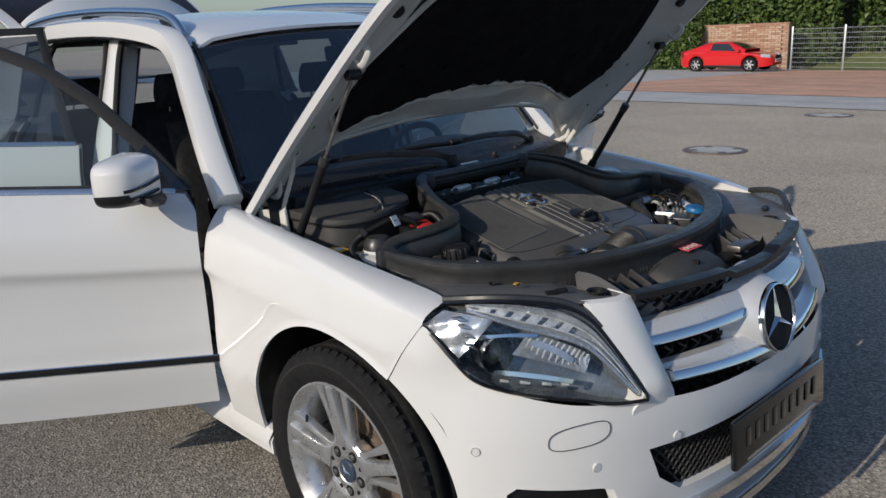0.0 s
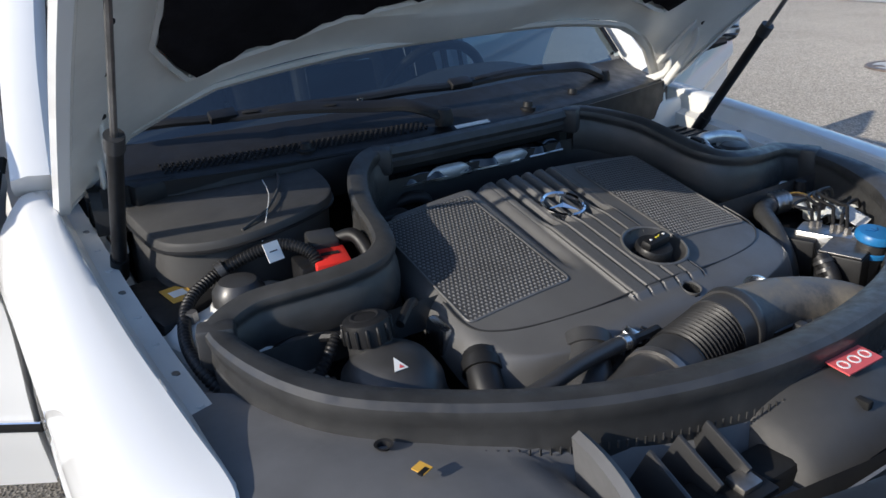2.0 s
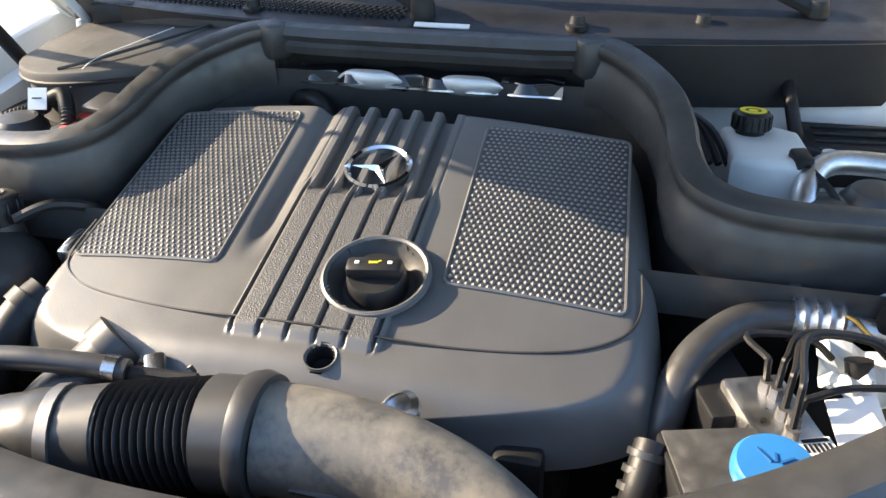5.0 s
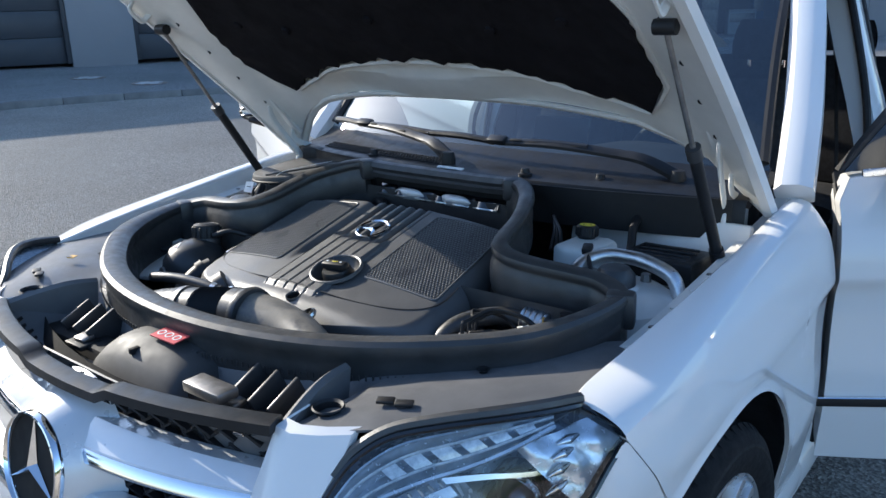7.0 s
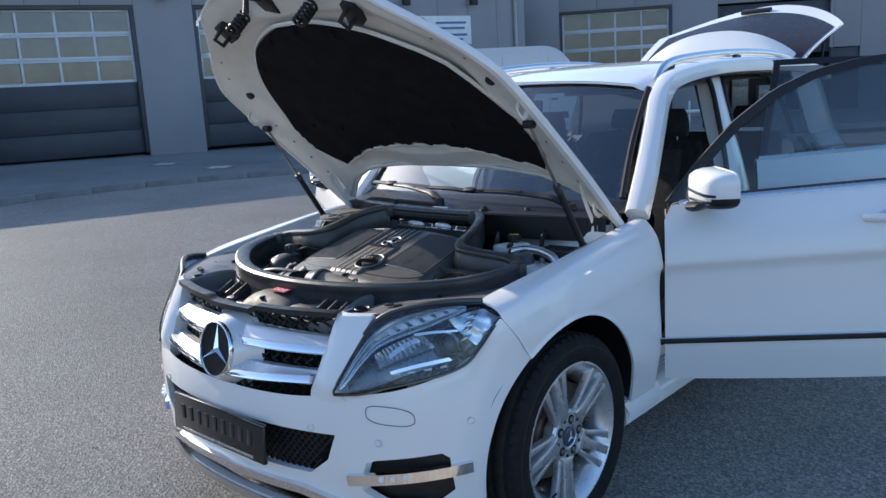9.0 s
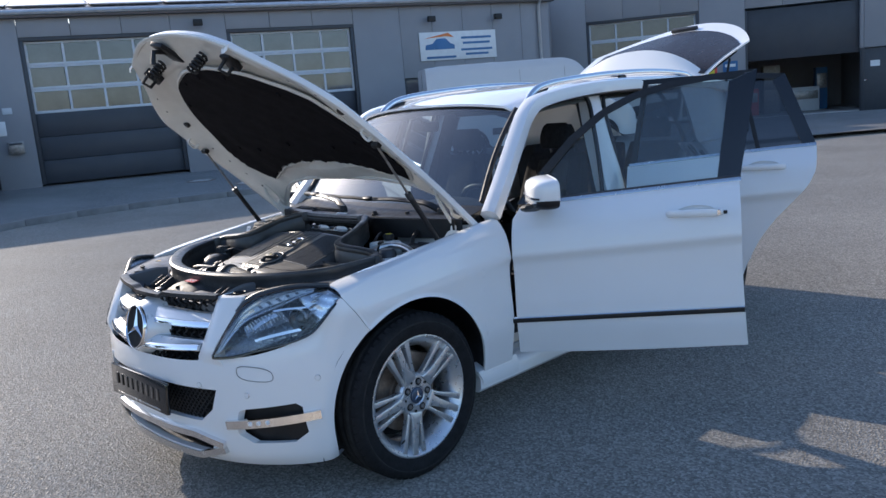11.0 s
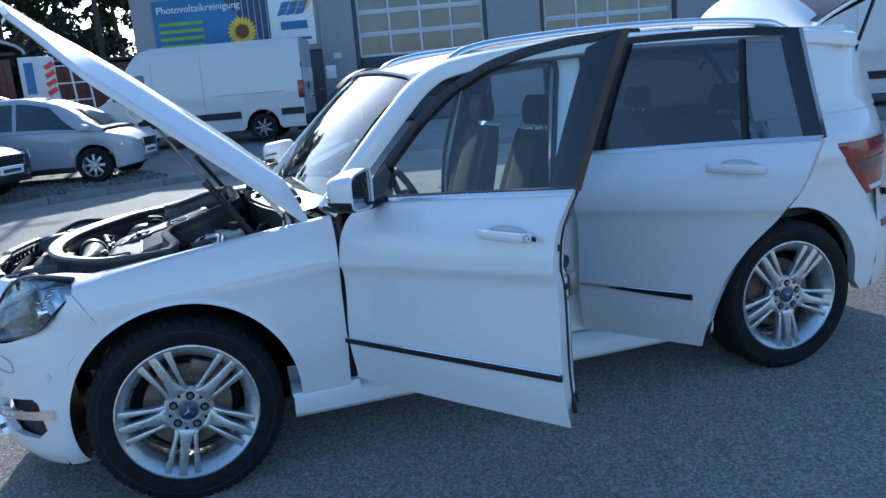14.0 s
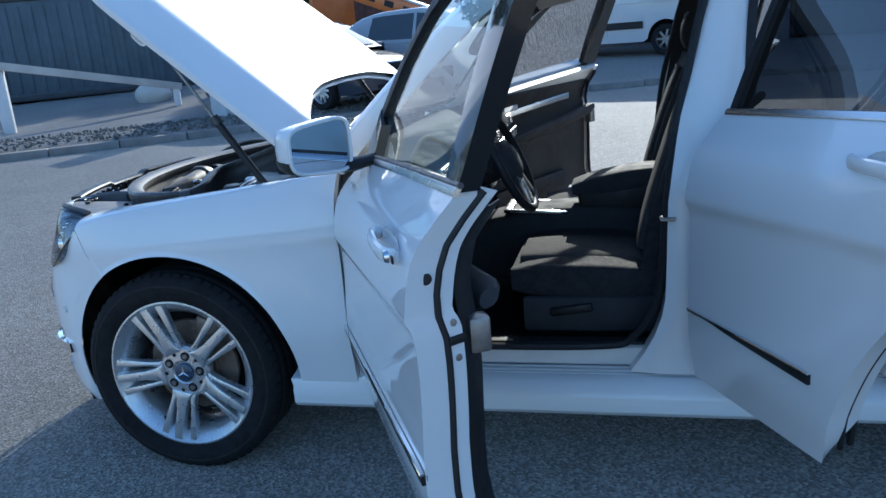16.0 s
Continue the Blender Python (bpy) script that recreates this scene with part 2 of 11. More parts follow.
def curve_pts(pts, per=6, closed=False):
    """Catmull-Rom through the points."""
    p = [Vector(q) for q in pts]
    n, out = len(p), []
    for i in range(n if closed else n - 1):
        a, b, c, d = (p[(i + k) % n] if closed else p[min(max(i + k, 0), n - 1)] for k in (-1, 0, 1, 2))
        for j in range(per):
            u = j / per
            out.append(0.5 * (2 * b + (c - a) * u + (2 * a - 5 * b + 4 * c - d) * u * u + (3 * b - a - 3 * c + d) * u ** 3))
    if not closed:
        out.append(p[-1])
    return out


def sheet(rows, close_u=False, bm=None):
    """Quads between rows of points."""
    bm = bm or bmesh.new()
    vs = [[bm.verts.new(p) for p in r] for r in rows]
    for a, b in zip(vs, vs[1:]):
        m = len(a)
        for i in range(m if close_u else m - 1):
            q = (a[i], a[(i + 1) % m], b[(i + 1) % m], b[i])
            if len({tuple(round(c, 6) for c in v.co) for v in q}) > 2:
                bm.faces.new(q)
    return bm


def thick(bm, d):
    bmesh.ops.remove_doubles(bm, verts=bm.verts, dist=1e-5)
    bmesh.ops.recalc_face_normals(bm, faces=bm.faces)
    bmesh.ops.solidify(bm, geom=bm.faces[:], thickness=d)
    return bm


def tube(pts, r, n=10, bm=None, caps=True, closed=False, flat=1.0, up=None):
    """A round bar along points; r: a radius or a radius for each point; flat squeezes it along its second axis."""
    bm = bm or bmesh.new()
    p = [Vector(q) for q in pts]
    m = len(p)
    rs = r if isinstance(r, (list, tuple)) else [r] * m
    rings, normal = [], None
    for i in range(m):
        t = (p[(i + 1) % m] - p[i - 1]) if closed else (p[min(i + 1, m - 1)] - p[max(i - 1, 0)])
        t.normalize()
        if up is not None:
            normal = (Vector(up) - t * t.dot(Vector(up))).normalized()
        elif normal is None:
            normal = t.orthogonal().normalized()
        else:
            normal = (normal - t * t.dot(normal)).normalized()
        other = t.cross(normal)
        rings.append([bm.verts.new(p[i] + rs[i] * (math.cos(a) * other + flat * math.sin(a) * normal)) for a in [2 * math.pi * k / n for k in range(n)]])
    for i in range(m if closed else m - 1):
        a, b = rings[i], rings[(i + 1) % m]
        for k in range(n):
            bm.faces.new((a[k], a[(k + 1) % n], b[(k + 1) % n], b[k]))
    if caps and not closed:
        bm.faces.new(rings[0][::-1])
        bm.faces.new(rings[-1])
    return bm


def sweep(pts, section, up=(0, 0, 1), bm=None, closed=False, caps=True, scale=None):
    """A section of (across, up) points carried along a path; across is to the path's left."""
    bm = bm or bmesh.new()
    p = [Vector(q) for q in pts]
    m, rings = len(p), []
    for i in range(m):
        t = (p[(i + 1) % m] - p[i - 1]) if closed else (p[min(i + 1, m - 1)] - p[max(i - 1, 0)])
        t.normalize()
        left = Vector(up).cross(t).normalized()
        u = t.cross(left)
        k = scale[i] if scale else 1.0
        rings.append([bm.verts.new(p[i] + left * a * k + u * b * k) for a, b in section])
    n = len(section)
    for i in range(m if closed else m - 1):
        a, b = rings[i], rings[(i + 1) % m]
        for k in range(n):
            bm.faces.new((a[k], a[(k + 1) % n], b[(k + 1) % n], b[k]))
    if caps and not closed:
        bm.faces.new(rings[0][::-1])
        bm.faces.new(rings[-1])
    return bm


def lathe(profile, n=32, m=None, bm=None, close=False):
    """Turns (radius, height) points round z, then moves them by m."""
    bm = bm or bmesh.new()
    m = m or Matrix.Identity(4)
    rings = []
    for r, z in profile:
        if r < 1e-6:
            rings.append([bm.verts.new(m @ Vector((0, 0, z)))])
        else:
            rings.append([bm.verts.new(m @ Vector((r * math.cos(2 * math.pi * k / n), r * math.sin(2 * math.pi * k / n), z))) for k in range(n)])
    pairs = list(zip(rings, rings[1:])) + ([(rings[-1], rings[0])] if close else [])
    for a, b in pairs:
        for k in range(n):
            j = (k + 1) % n
            if len(a) == 1 and len(b) > 1:
                bm.faces.new((a[0], b[k], b[j]))
            elif len(b) == 1 and len(a) > 1:
                bm.faces.new((a[k], a[j], b[0]))
            elif len(a) > 1:
                bm.faces.new((a[k], a[j], b[j], b[k]))
    return bm


def box(size, m=None, bevel=0.0, bm=None, seg=2):
    """A box of that size with its middle at m, with rounded edges."""
    tmp = bmesh.new()
    bmesh.ops.create_cube(tmp, size=1.0)
    bmesh.ops.scale(tmp, vec=size, verts=tmp.verts)
    if bevel:
        bmesh.ops.bevel(tmp, geom=tmp.edges[:], offset=bevel, segments=seg, affect="EDGES", profile=0.5)
    if m is not None:
        bmesh.ops.transform(tmp, matrix=m, verts=tmp.verts)
    return join(bm, tmp)


def join(bm, tmp):
    if bm is None:
        return tmp
    me = bpy.data.meshes.new("tmp")
    tmp.to_mesh(me)
    tmp.free()
    bm.from_mesh(me)
    bpy.data.meshes.remove(me)
    return bm


def prism(outline, depth, m=None, bevel=0.0, bm=None, seg=2):
    """A flat outline (x, y), raised by depth along z, moved by m."""
    tmp = bmesh.new()
    f = tmp.faces.new([tmp.verts.new((x, y, 0)) for x, y in outline])
    r = bmesh.ops.extrude_face_region(tmp, geom=[f])
    bmesh.ops.translate(tmp, vec=(0, 0, depth), verts=[v for v in r["geom"] if isinstance(v, bmesh.types.BMVert)])
    bmesh.ops.recalc_face_normals(tmp, faces=tmp.faces)
    if bevel:
        top = [e for e in tmp.edges if all(abs(v.co.z - depth) < 1e-6 for v in e.verts)]
        bmesh.ops.bevel(tmp, geom=top, offset=bevel, segments=seg, affect="EDGES", profile=0.5)
    if m is not None:
        bmesh.ops.transform(tmp, matrix=m, verts=tmp.verts)
    return join(bm, tmp)


def part(name, bm, mat, parent=None, label="", smooth=True, sharp=38, at=None, shared=None):
    """Links a bmesh as one mesh object, under a thing or a part."""
    bmesh.ops.recalc_face_normals(bm, faces=bm.faces)
    lim = radians(sharp)
    for e in bm.edges:
        if len(e.link_faces) == 2 and e.calc_face_angle(0) > lim:
            e.smooth = False
    for f in bm.faces:
        f.smooth = smooth
    me = bpy.data.meshes.new(name)
    bm.to_mesh(me)
    bm.free()
    me.materials.append(mat)
    ob = new(name, me)
    if parent is not None:
        ob.parent = parent
    if at is not None:
        ob.matrix_basis = at
    if label:
        ob["label"] = label
    return ob


def again(ob, parent, at, label=""):
    """Another object on the same mesh."""
    o = new(ob.name.split(".")[0], ob.data)
    o.parent = parent
    o.matrix_basis = at
    if label:
        o["label"] = label
    return o


def thing(name, label, category, group="", kind="", at=None):
    ob = new(name)
    ob.empty_display_size = 0.1
    if at is not None:
        ob.matrix_basis = at
    return tagged(ob, label, category, group, kind)


def flip(bm):
    """Mirrors to the other side of the car."""
    bmesh.ops.scale(bm, vec=(1, -1, 1), verts=bm.verts)
    bmesh.ops.reverse_faces(bm, faces=bm.faces[:])
    return bm


def sided(bm, s):
    return flip(bm) if s < 0 else bm


def cut(ob, cutters):
    """Takes the cutters' volumes out of a mesh object for good."""
    for c in cutters:
        me = bpy.data.meshes.new("cutter")
        bmesh.ops.recalc_face_normals(c, faces=c.faces)
        c.to_mesh(me)
        c.free()
        co = new("cutter", me)
        md = ob.modifiers.new("cut", "BOOLEAN")
        md.operation, md.object, md.solver = "DIFFERENCE", co, "EXACT"
        bpy.context.view_layer.update()
        dg = bpy.context.evaluated_depsgraph_get()
        done = bpy.data.meshes.new_from_object(ob.evaluated_get(dg))
        ob.modifiers.remove(md)
        old = ob.data
        ob.data = done
        done.name = old.name
        bpy.data.objects.remove(co)
        bpy.data.meshes.remove(me)
    return ob

# ---------------------------------------------------------------- ground and surroundings
ASPHALT = asphalt_mat("yard_asphalt", 0.272, (1.08, 1.0, 0.87), 100)
PAVE = asphalt_mat("forecourt_paving", 0.22, (1.02, 1.0, 0.96), 90)
CONCRETE = plain("pale_concrete", (0.50, 0.48, 0.44), 0.8, var=0.18, nscale=1.2, bscale=60, bstr=0.3)
KERBSTONE = plain("kerb_stone", (0.20, 0.195, 0.185), 0.85, var=0.25, nscale=3, bscale=80, bstr=0.4)
REDPAVE = plain("red_brick_paving", (0.62, 0.36, 0.23), 0.85, var=0.22, nscale=0.8, bscale=30, bstr=0.4)
GRAVEL = asphalt_mat("grey_gravel", 0.16, (1, 0.97, 0.92), 28)
GRASS = plain("mown_grass", (0.19, 0.22, 0.06), 0.9, var=0.3, nscale=2.5, bscale=60, bstr=0.6)
FACADE = plain("grey_facade_panel", (0.275, 0.275, 0.285), 0.6, var=0.05, nscale=0.6, bscale=120, bstr=0.1)
GATEGREY = plain("anthracite_gate", (0.040, 0.045, 0.055), 0.5, var=0.08, nscale=1.0)
FRAMEGREY = plain("anthracite_frame", (0.045, 0.048, 0.055), 0.5, var=0.08)
GATEWHITE = plain("pale_gate_frame", (0.58, 0.60, 0.62), 0.5, var=0.05)
GATEGLASS = plain("gate_glazing", (0.075, 0.072, 0.075), 0.08, var=0.35, nscale=0.9, spec=0.9, rvar=0.03)
ROOFTIN = plain("roof_sheet", (0.10, 0.10, 0.11), 0.4, 0.4, var=0.1)
BRICK = plain("brick_red", (0.42, 0.24, 0.165), 0.85, var=0.22, nscale=12, bscale=60, bstr=0.4)
MORTAR = plain("mortar", (0.34, 0.29, 0.25), 0.9, var=0.15, nscale=6)
GALV = plain("galvanised_steel", (0.55, 0.56, 0.57), 0.45, 0.7, var=0.12, nscale=4)
VANWHITE = car_paint("van_white", (0.58, 0.58, 0.58))
SILVERCAR = car_paint("silver_car_paint", (0.36, 0.38, 0.41))
DARKCAR = car_paint("dark_blue_car_paint", (0.028, 0.034, 0.050))
REDCAR = car_paint("red_car_paint", (0.62, 0.012, 0.014))
CARGLASS = plain("far_car_glass", (0.025, 0.03, 0.034), 0.06, var=0.1, coat=1.0, rvar=0.02)


def ground_z(x, y):
    return -0.027 * max(0.0, min(y, 14.0) - 6.0) - 0.044 * max(0.0, min(y, 60.0) - 14.0) + (0.028 * min(14.0, max(0.0, -11.0 - y)))


KERB = curve_pts([(40, 6, 0), (22, -1.0, 0), (12.5, -4.4, 0), (8, -6.7, 0), (5, -8.55, 0), (2, -10.6, 0), (-1, -11.9, 0), (-4, -12.5, 0), (-7.5, -11.6, 0), (-11, -9.5, 0), (-15, -6.4, 0), (-18.6, -3.2, 0), (-26, 4, 0), (-60, 38, 0)], 8)

ys = [-400, -200, -100, -60, -40] + lin(-26, -10, 17) + lin(-9, 7, 9) + [9, 11.5, 14, 17, 21, 26, 32, 40, 50, 60] + [100, 200, 400]
xs = [-400, -200, -100, -60] + lin(-45, 45, 31) + [60, 100, 200, 400]
tagged(part("ground", sheet([[(x, y, ground_z(x, y) if abs(y) < 61 else ground_z(x, math.copysign(60, y))) for y in ys] for x in xs]), ASPHALT), "grey coarse asphalt yard", "ground", kind="structure")

# raised forecourt behind the kerb
rows = []
for i, p in enumerate(KERB):
    t = KERB[min(i + 1, len(KERB) - 1)] - KERB[max(i - 1, 0)]
    n = Vector((t.y, -t.x, 0)).normalized()
    if n.y > 0:
        n = -n
    away = Vector((-0.345, -0.938, 0))
    row = []
    for d in (0.12, 0.6, 1.5, 3, 5, 8, 12, 18, 30, 60):
        q = p + (n.lerp(away, min(1, d / 6))).normalized() * d
        row.append((q.x, q.y, ground_z(q.x, q.y) + 0.105))
    rows.append(row)
tagged(part("pavement_forecourt", sheet(rows), PAVE), "light grey paved forecourt behind a kerb", "pavement", kind="structure")
kerb = tagged(thing("kerb", "weathered concrete kerb stones round the yard", "kerb"), kind="structure")
total = [0.0]
for a, b in zip(KERB, KERB[1:]):
    total.append(total[-1] + (b - a).length)


def kerb_at(s):
    i = max(j for j in range(len(total) - 1) if total[j] <= s)
    u = (s - total[i]) / (total[i + 1] - total[i])
    p = KERB[i].lerp(KERB[i + 1], u)
    t = (KERB[i + 1] - KERB[i]).normalized()
    return p, math.degrees(math.atan2(t.y, t.x))


stone = None
s0 = 10.0
while s0 < 62.0:
    p, a = kerb_at(s0)
    at = pose(p.x, p.y, ground_z(p.x, p.y) + 0.02, 0, 0, a)
    if stone is None:
        stone = part("kerb_stone", box((0.985, 0.16, 0.19), None, 0.012), KERBSTONE, kerb, at=at)
    else:
        again(stone, kerb, at)
    s0 += 1.0

# gravel bed with soil behind the kerb near the parked cars
rows = []
for i in range(20, 46):
    p = KERB[i]
    t = (KERB[i + 1] - KERB[i - 1]).normalized()
    n = Vector((t.y, -t.x, 0))
    n = -n if n.y > 0 else n
    rows.append([(p.x + n.x * d, p.y + n.y * d, ground_z(p.x + n.x * d, p.y + n.y * d) + z) for d, z in ((0.2, 0.11), (0.5, 0.14), (1.0, 0.15), (1.5, 0.14), (1.9, 0.11))])
bed = part("gravel_bed", sheet(rows), GRAVEL)
tagged(bed, "strip of grey gravel along the kerb", "gravel", kind="structure")
random.seed(3)
bm = bmesh.new()
for k in range(1500):
    i = random.randrange(20, 45)
    u, d = random.random(), random.uniform(0.2, 1.9)
    p = KERB[i].lerp(KERB[i + 1], u)
    t = (KERB[i + 1] - KERB[i]).normalized()
    n = Vector((t.y, -t.x, 0))
    n = -n if n.y > 0 else n
    q = p + n * d
    r = random.uniform(0.02, 0.05)
    bmesh.ops.create_icosphere(bm, subdivisions=1, radius=r, matrix=pose(q.x, q.y, ground_z(q.x, q.y) + 0.145, random.uniform(0, 360), random.uniform(0, 360), 0) @ Matrix.Diagonal((1, 0.7, 0.6, 1)))
tagged(part("gravel_stones", bm, GRAVEL, smooth=False), "loose grey gravel stones", "gravel", kind="stuff")

# ---- workshop building with sectional gates
W_O = Vector((-6.98, -18.16, 0))          # foot of the first gate's middle
W_ANG = 159.8                              # along the facade, seen to the right
W_M = pose(W_O.x, W_O.y, 0.38, 0, 0, W_ANG)   # local: x along the facade, y out of it away from the yard, z up


def local_box(size, c, m, bevel=0.0, bm=None):
    return box(size, m @ pose(*c), bevel, bm)


def facade(name, m, x0, x1, h, holes, label):
    """Facade panels between the openings, one mesh a panel, with joints; local y = 0 is the outer face, + inwards."""
    wall = tagged(thing(name, label, "building", at=Matrix.Identity(4)), kind="structure")
    xs = sorted({x0, x1, *[a for a, *_ in holes], *[b for _, b, *_ in holes]})
    for a, b in zip(xs, xs[1:]):
        hole = [q for q in holes if q[0] <= a + 1e-6 and q[1] >= b - 1e-6]
        spans = [(-0.6, h)]
        for _, _, zl, zh in hole:
            spans = [(-0.6, zl), (zh, h)] if zl > 0.01 else [(zh, h)]
        for zl, zh in spans:
            n = max(1, round((b - a) / 1.15))
            for k in range(n):
                pa, pb = a + (b - a) * k / n, a + (b - a) * (k + 1) / n
                part("wall_panel", local_box((pb - pa - 0.012, 0.20, zh - zl), ((pa + pb) / 2, 0.1, (zl + zh) / 2), m, 0.004), FACADE, wall)
    return wall


def gate(m, x, w, h, cols, rows_glazed, dark_rows, open_to=None):
    """A sectional gate: glazed sections over solid ones, in a dark frame."""
    g = tagged(thing("sectional_gate", "grey sectional workshop gate with glazed upper sections", "gate", "workshop gates"), kind="structure")
    for dx in (-w / 2 - 0.05, w / 2 + 0.05):
        part("gate_frame", local_box((0.10, 0.16, h), (x + dx, 0.10, h / 2), m, 0.005), FRAMEGREY, g)
    part("gate_frame", local_box((w + 0.2, 0.16, 0.10), (x, 0.10, h + 0.05), m, 0.005), FRAMEGREY, g)
    n = rows_glazed + dark_rows
    sh = h / n
    for r in range(n):
        z = r * sh
        if r < dark_rows:
            part("gate_section", local_box((w, 0.05, sh - 0.010), (x, 0.16, z + sh / 2), m, 0.004), GATEGREY, g)
        else:
            bm = bmesh.new()
            local_box((w, 0.05, 0.07), (x, 0.155, z + 0.035), m, 0.004, bm)
            local_box((w, 0.05, 0.05), (x, 0.155, z + sh - 0.03), m, 0.004, bm)
            for c in range(cols + 1):
                local_box((0.06, 0.05, sh), (x - w / 2 + 0.03 + (w - 0.06) * c / cols, 0.157, z + sh / 2), m, 0.003, bm)
            sec = part("gate_section", bm, GATEWHITE, g, "pale glazed gate section")
            for c in range(cols):
                part("pane", local_box((w / cols - 0.06, 0.012, sh - 0.12), (x - w / 2 + w * (c + 0.5) / cols, 0.165, z + sh / 2), m), GATEGLASS, sec)
    return g


GATES = [(-0.15, 3.5), (5.02, 3.5)]
facade("wall_workshop", W_M, -8.2, 13.6, 4.2, [(x - w / 2 - 0.1, x + w / 2 + 0.1, 0.0, 3.72) for x, w in GATES] + [(-3.9, -2.95, 0.0, 2.15), (8.35, 9.4, 1.1, 2.05)], "grey panelled workshop building with gates")
for x, w in GATES:
    gate(W_M, x, w, 3.62, 4, 3, 3)
dr = tagged(thing("door_1", "dark grey steel side door of the workshop", "door"), kind="structure")
part("door_leaf", local_box((0.96, 0.06, 2.12), (-3.42, 0.10, 1.06), W_M, 0.006), FRAMEGREY, dr)
part("door_handle", local_box((0.12, 0.05, 0.03), (-3.08, 0.05, 1.05), W_M, 0.008), SATIN, dr)
w1 = tagged(thing("window_1", "small dark window of the workshop", "window"), kind="structure")
part("window_frame", local_box((1.05, 0.06, 0.95), (8.875, 0.11, 1.575), W_M, 0.006), FRAMEGREY, w1)
part("pane", local_box((0.90, 0.02, 0.80), (8.875, 0.075, 1.575), W_M), GATEGLASS, w1)
# eave, roof with solar panels
rf = tagged(thing("roof_workshop", "dark sheet roof with eaves gutter and solar panels", "roof"), kind="structure")
part("eave", local_box((22.1, 0.5, 0.22), (2.7, 0.05, 4.28), W_M, 0.02), ROOFTIN, rf)
part("gutter", tube([W_M @ Vector((x, -0.22, 4.30)) for x in lin(-8.3, 13.8, 3)], 0.07, 8), GALV, rf)
part("roof_slope", box((22.2, 9.0, 0.1), W_M @ pose(2.7, 4.5, 5.1, 10, 0, 0), 0.01), ROOFTIN, rf)
for k in range(10):
    part("solar_panel", box((1.9, 3.2, 0.05), W_M @ pose(-7.2 + 2.0 * k, 2.6, 4.89, 10, 0, 0), 0.006), GATEGLASS, rf)
part("downpipe", tube([W_M @ Vector(q) for q in ((13.2, -0.22, 4.25), (13.2, -0.08, 4.05), (13.2, -0.08, 0.0))], 0.05, 8), GALV, rf)
back = tagged(part("wall_workshop_back", box((21.7, 8.0, 4.1), W_M @ pose(2.7, 4.6, 2.05)), FACADE), "plain grey back part of the workshop", "wall", kind="structure")
for k, (x, z) in enumerate(((2.4, 3.9), (9.3, 3.75), (11.6, 3.75))):
    fl = thing("floodlight", "small black wall floodlight", "lamp", "wall floodlights")
    part("arm", local_box((0.05, 0.22, 0.05), (x, -0.10, z + 0.06), W_M, 0.005), BLACK, fl)
    part("lamp_head", local_box((0.24, 0.12, 0.17), (x, -0.24, z), W_M, 0.015), BLACK, fl)
mb = thing("letter_box", "grey metal letter box on the workshop wall", "letter box")
part("body", local_box((0.36, 0.14, 0.30), (-2.45, -0.07, 1.0), W_M, 0.01), STEEL, mb)
part("flap", local_box((0.30, 0.02, 0.05), (-2.45, -0.15, 1.1), W_M, 0.004), GATEGREY, mb)
part("number_bar", local_box((0.22, 0.012, 0.16), (-2.52, -0.01, 1.93), W_M, 0.002), GATEWHITE, mb)
pl = thing("notice_plate", "small white notice plate on the workshop wall", "sign")
part("board", local_box((0.28, 0.012, 0.36), (-2.75, -0.01, 1.5), W_M, 0.002), PAPER, pl)


def lettered(text, size, m, mat, parent, name="lettering"):
    cu = bpy.data.curves.new(name, "FONT")
    cu.body, cu.size, cu.extrude = text, size, 0.004
    cu.align_x = "LEFT"
    tmp = new(name, cu)
    bpy.context.view_layer.update()
    me = bpy.data.meshes.new_from_object(tmp.evaluated_get(bpy.context.evaluated_depsgraph_get()))
    bpy.data.objects.remove(tmp)
    me.name = name
    me.materials.clear()
    me.materials.append(mat)
    ob = new(name, me)
    ob.parent = parent
    ob.matrix_basis = m
    return ob


def wall_sheet(size, c, m, mat, parent, name, depth=0.012):
    return part(name, local_box((size[0], depth, size[1]), (c[0], c[2], c[1]), m, 0.001), mat, parent)


BLUEPRINT = plain("print_blue", (0.055, 0.16, 0.34), 0.5, var=0.25, nscale=0.7)
PRINTYELLOW = plain("print_yellow", (0.80, 0.52, 0.03), 0.5, var=0.15, nscale=5)
PRINTGREEN = plain("print_green", (0.22, 0.42, 0.05), 0.5, var=0.2, nscale=3)
PRINTBROWN = plain("print_brown", (0.14, 0.06, 0.02), 0.6, var=0.3, nscale=20)
PRINTORANGE = plain("print_orange", (0.75, 0.22, 0.05), 0.5, var=0.1)
PRINTCELL = plain("print_solar_cell", (0.03, 0.05, 0.12), 0.5, var=0.2)
# service sign
sg = thing("service_sign", "white workshop service sign with a car drawing", "sign")
wall_sheet((2.64, 0.85), (10.25, 2.95, -0.03), W_M, PAPER, sg, "board", 0.03)
bm = bmesh.new()
for k, (dx, dz, w) in enumerate(((0.62, 0.22, 1.05), (0.62, 0.06, 0.95), (0.62, -0.14, 1.1), (0.62, -0.28, 0.8), (-0.62, -0.34, 1.0))):
    local_box((w, 0.01, 0.065), (10.25 + dx, -0.05, 2.95 + dz), W_M, 0.0, bm)
part("text_bar", bm, BLUEPRINT, sg)
part("car_drawing", prism([(-0.5, 0), (-0.48, 0.14), (-0.25, 0.18), (-0.1, 0.32), (0.2, 0.33), (0.35, 0.18), (0.5, 0.12), (0.5, 0)], 0.01, W_M @ pose(9.6, -0.045, 2.85, 90, 0, 0)), BLUEPRINT, sg)
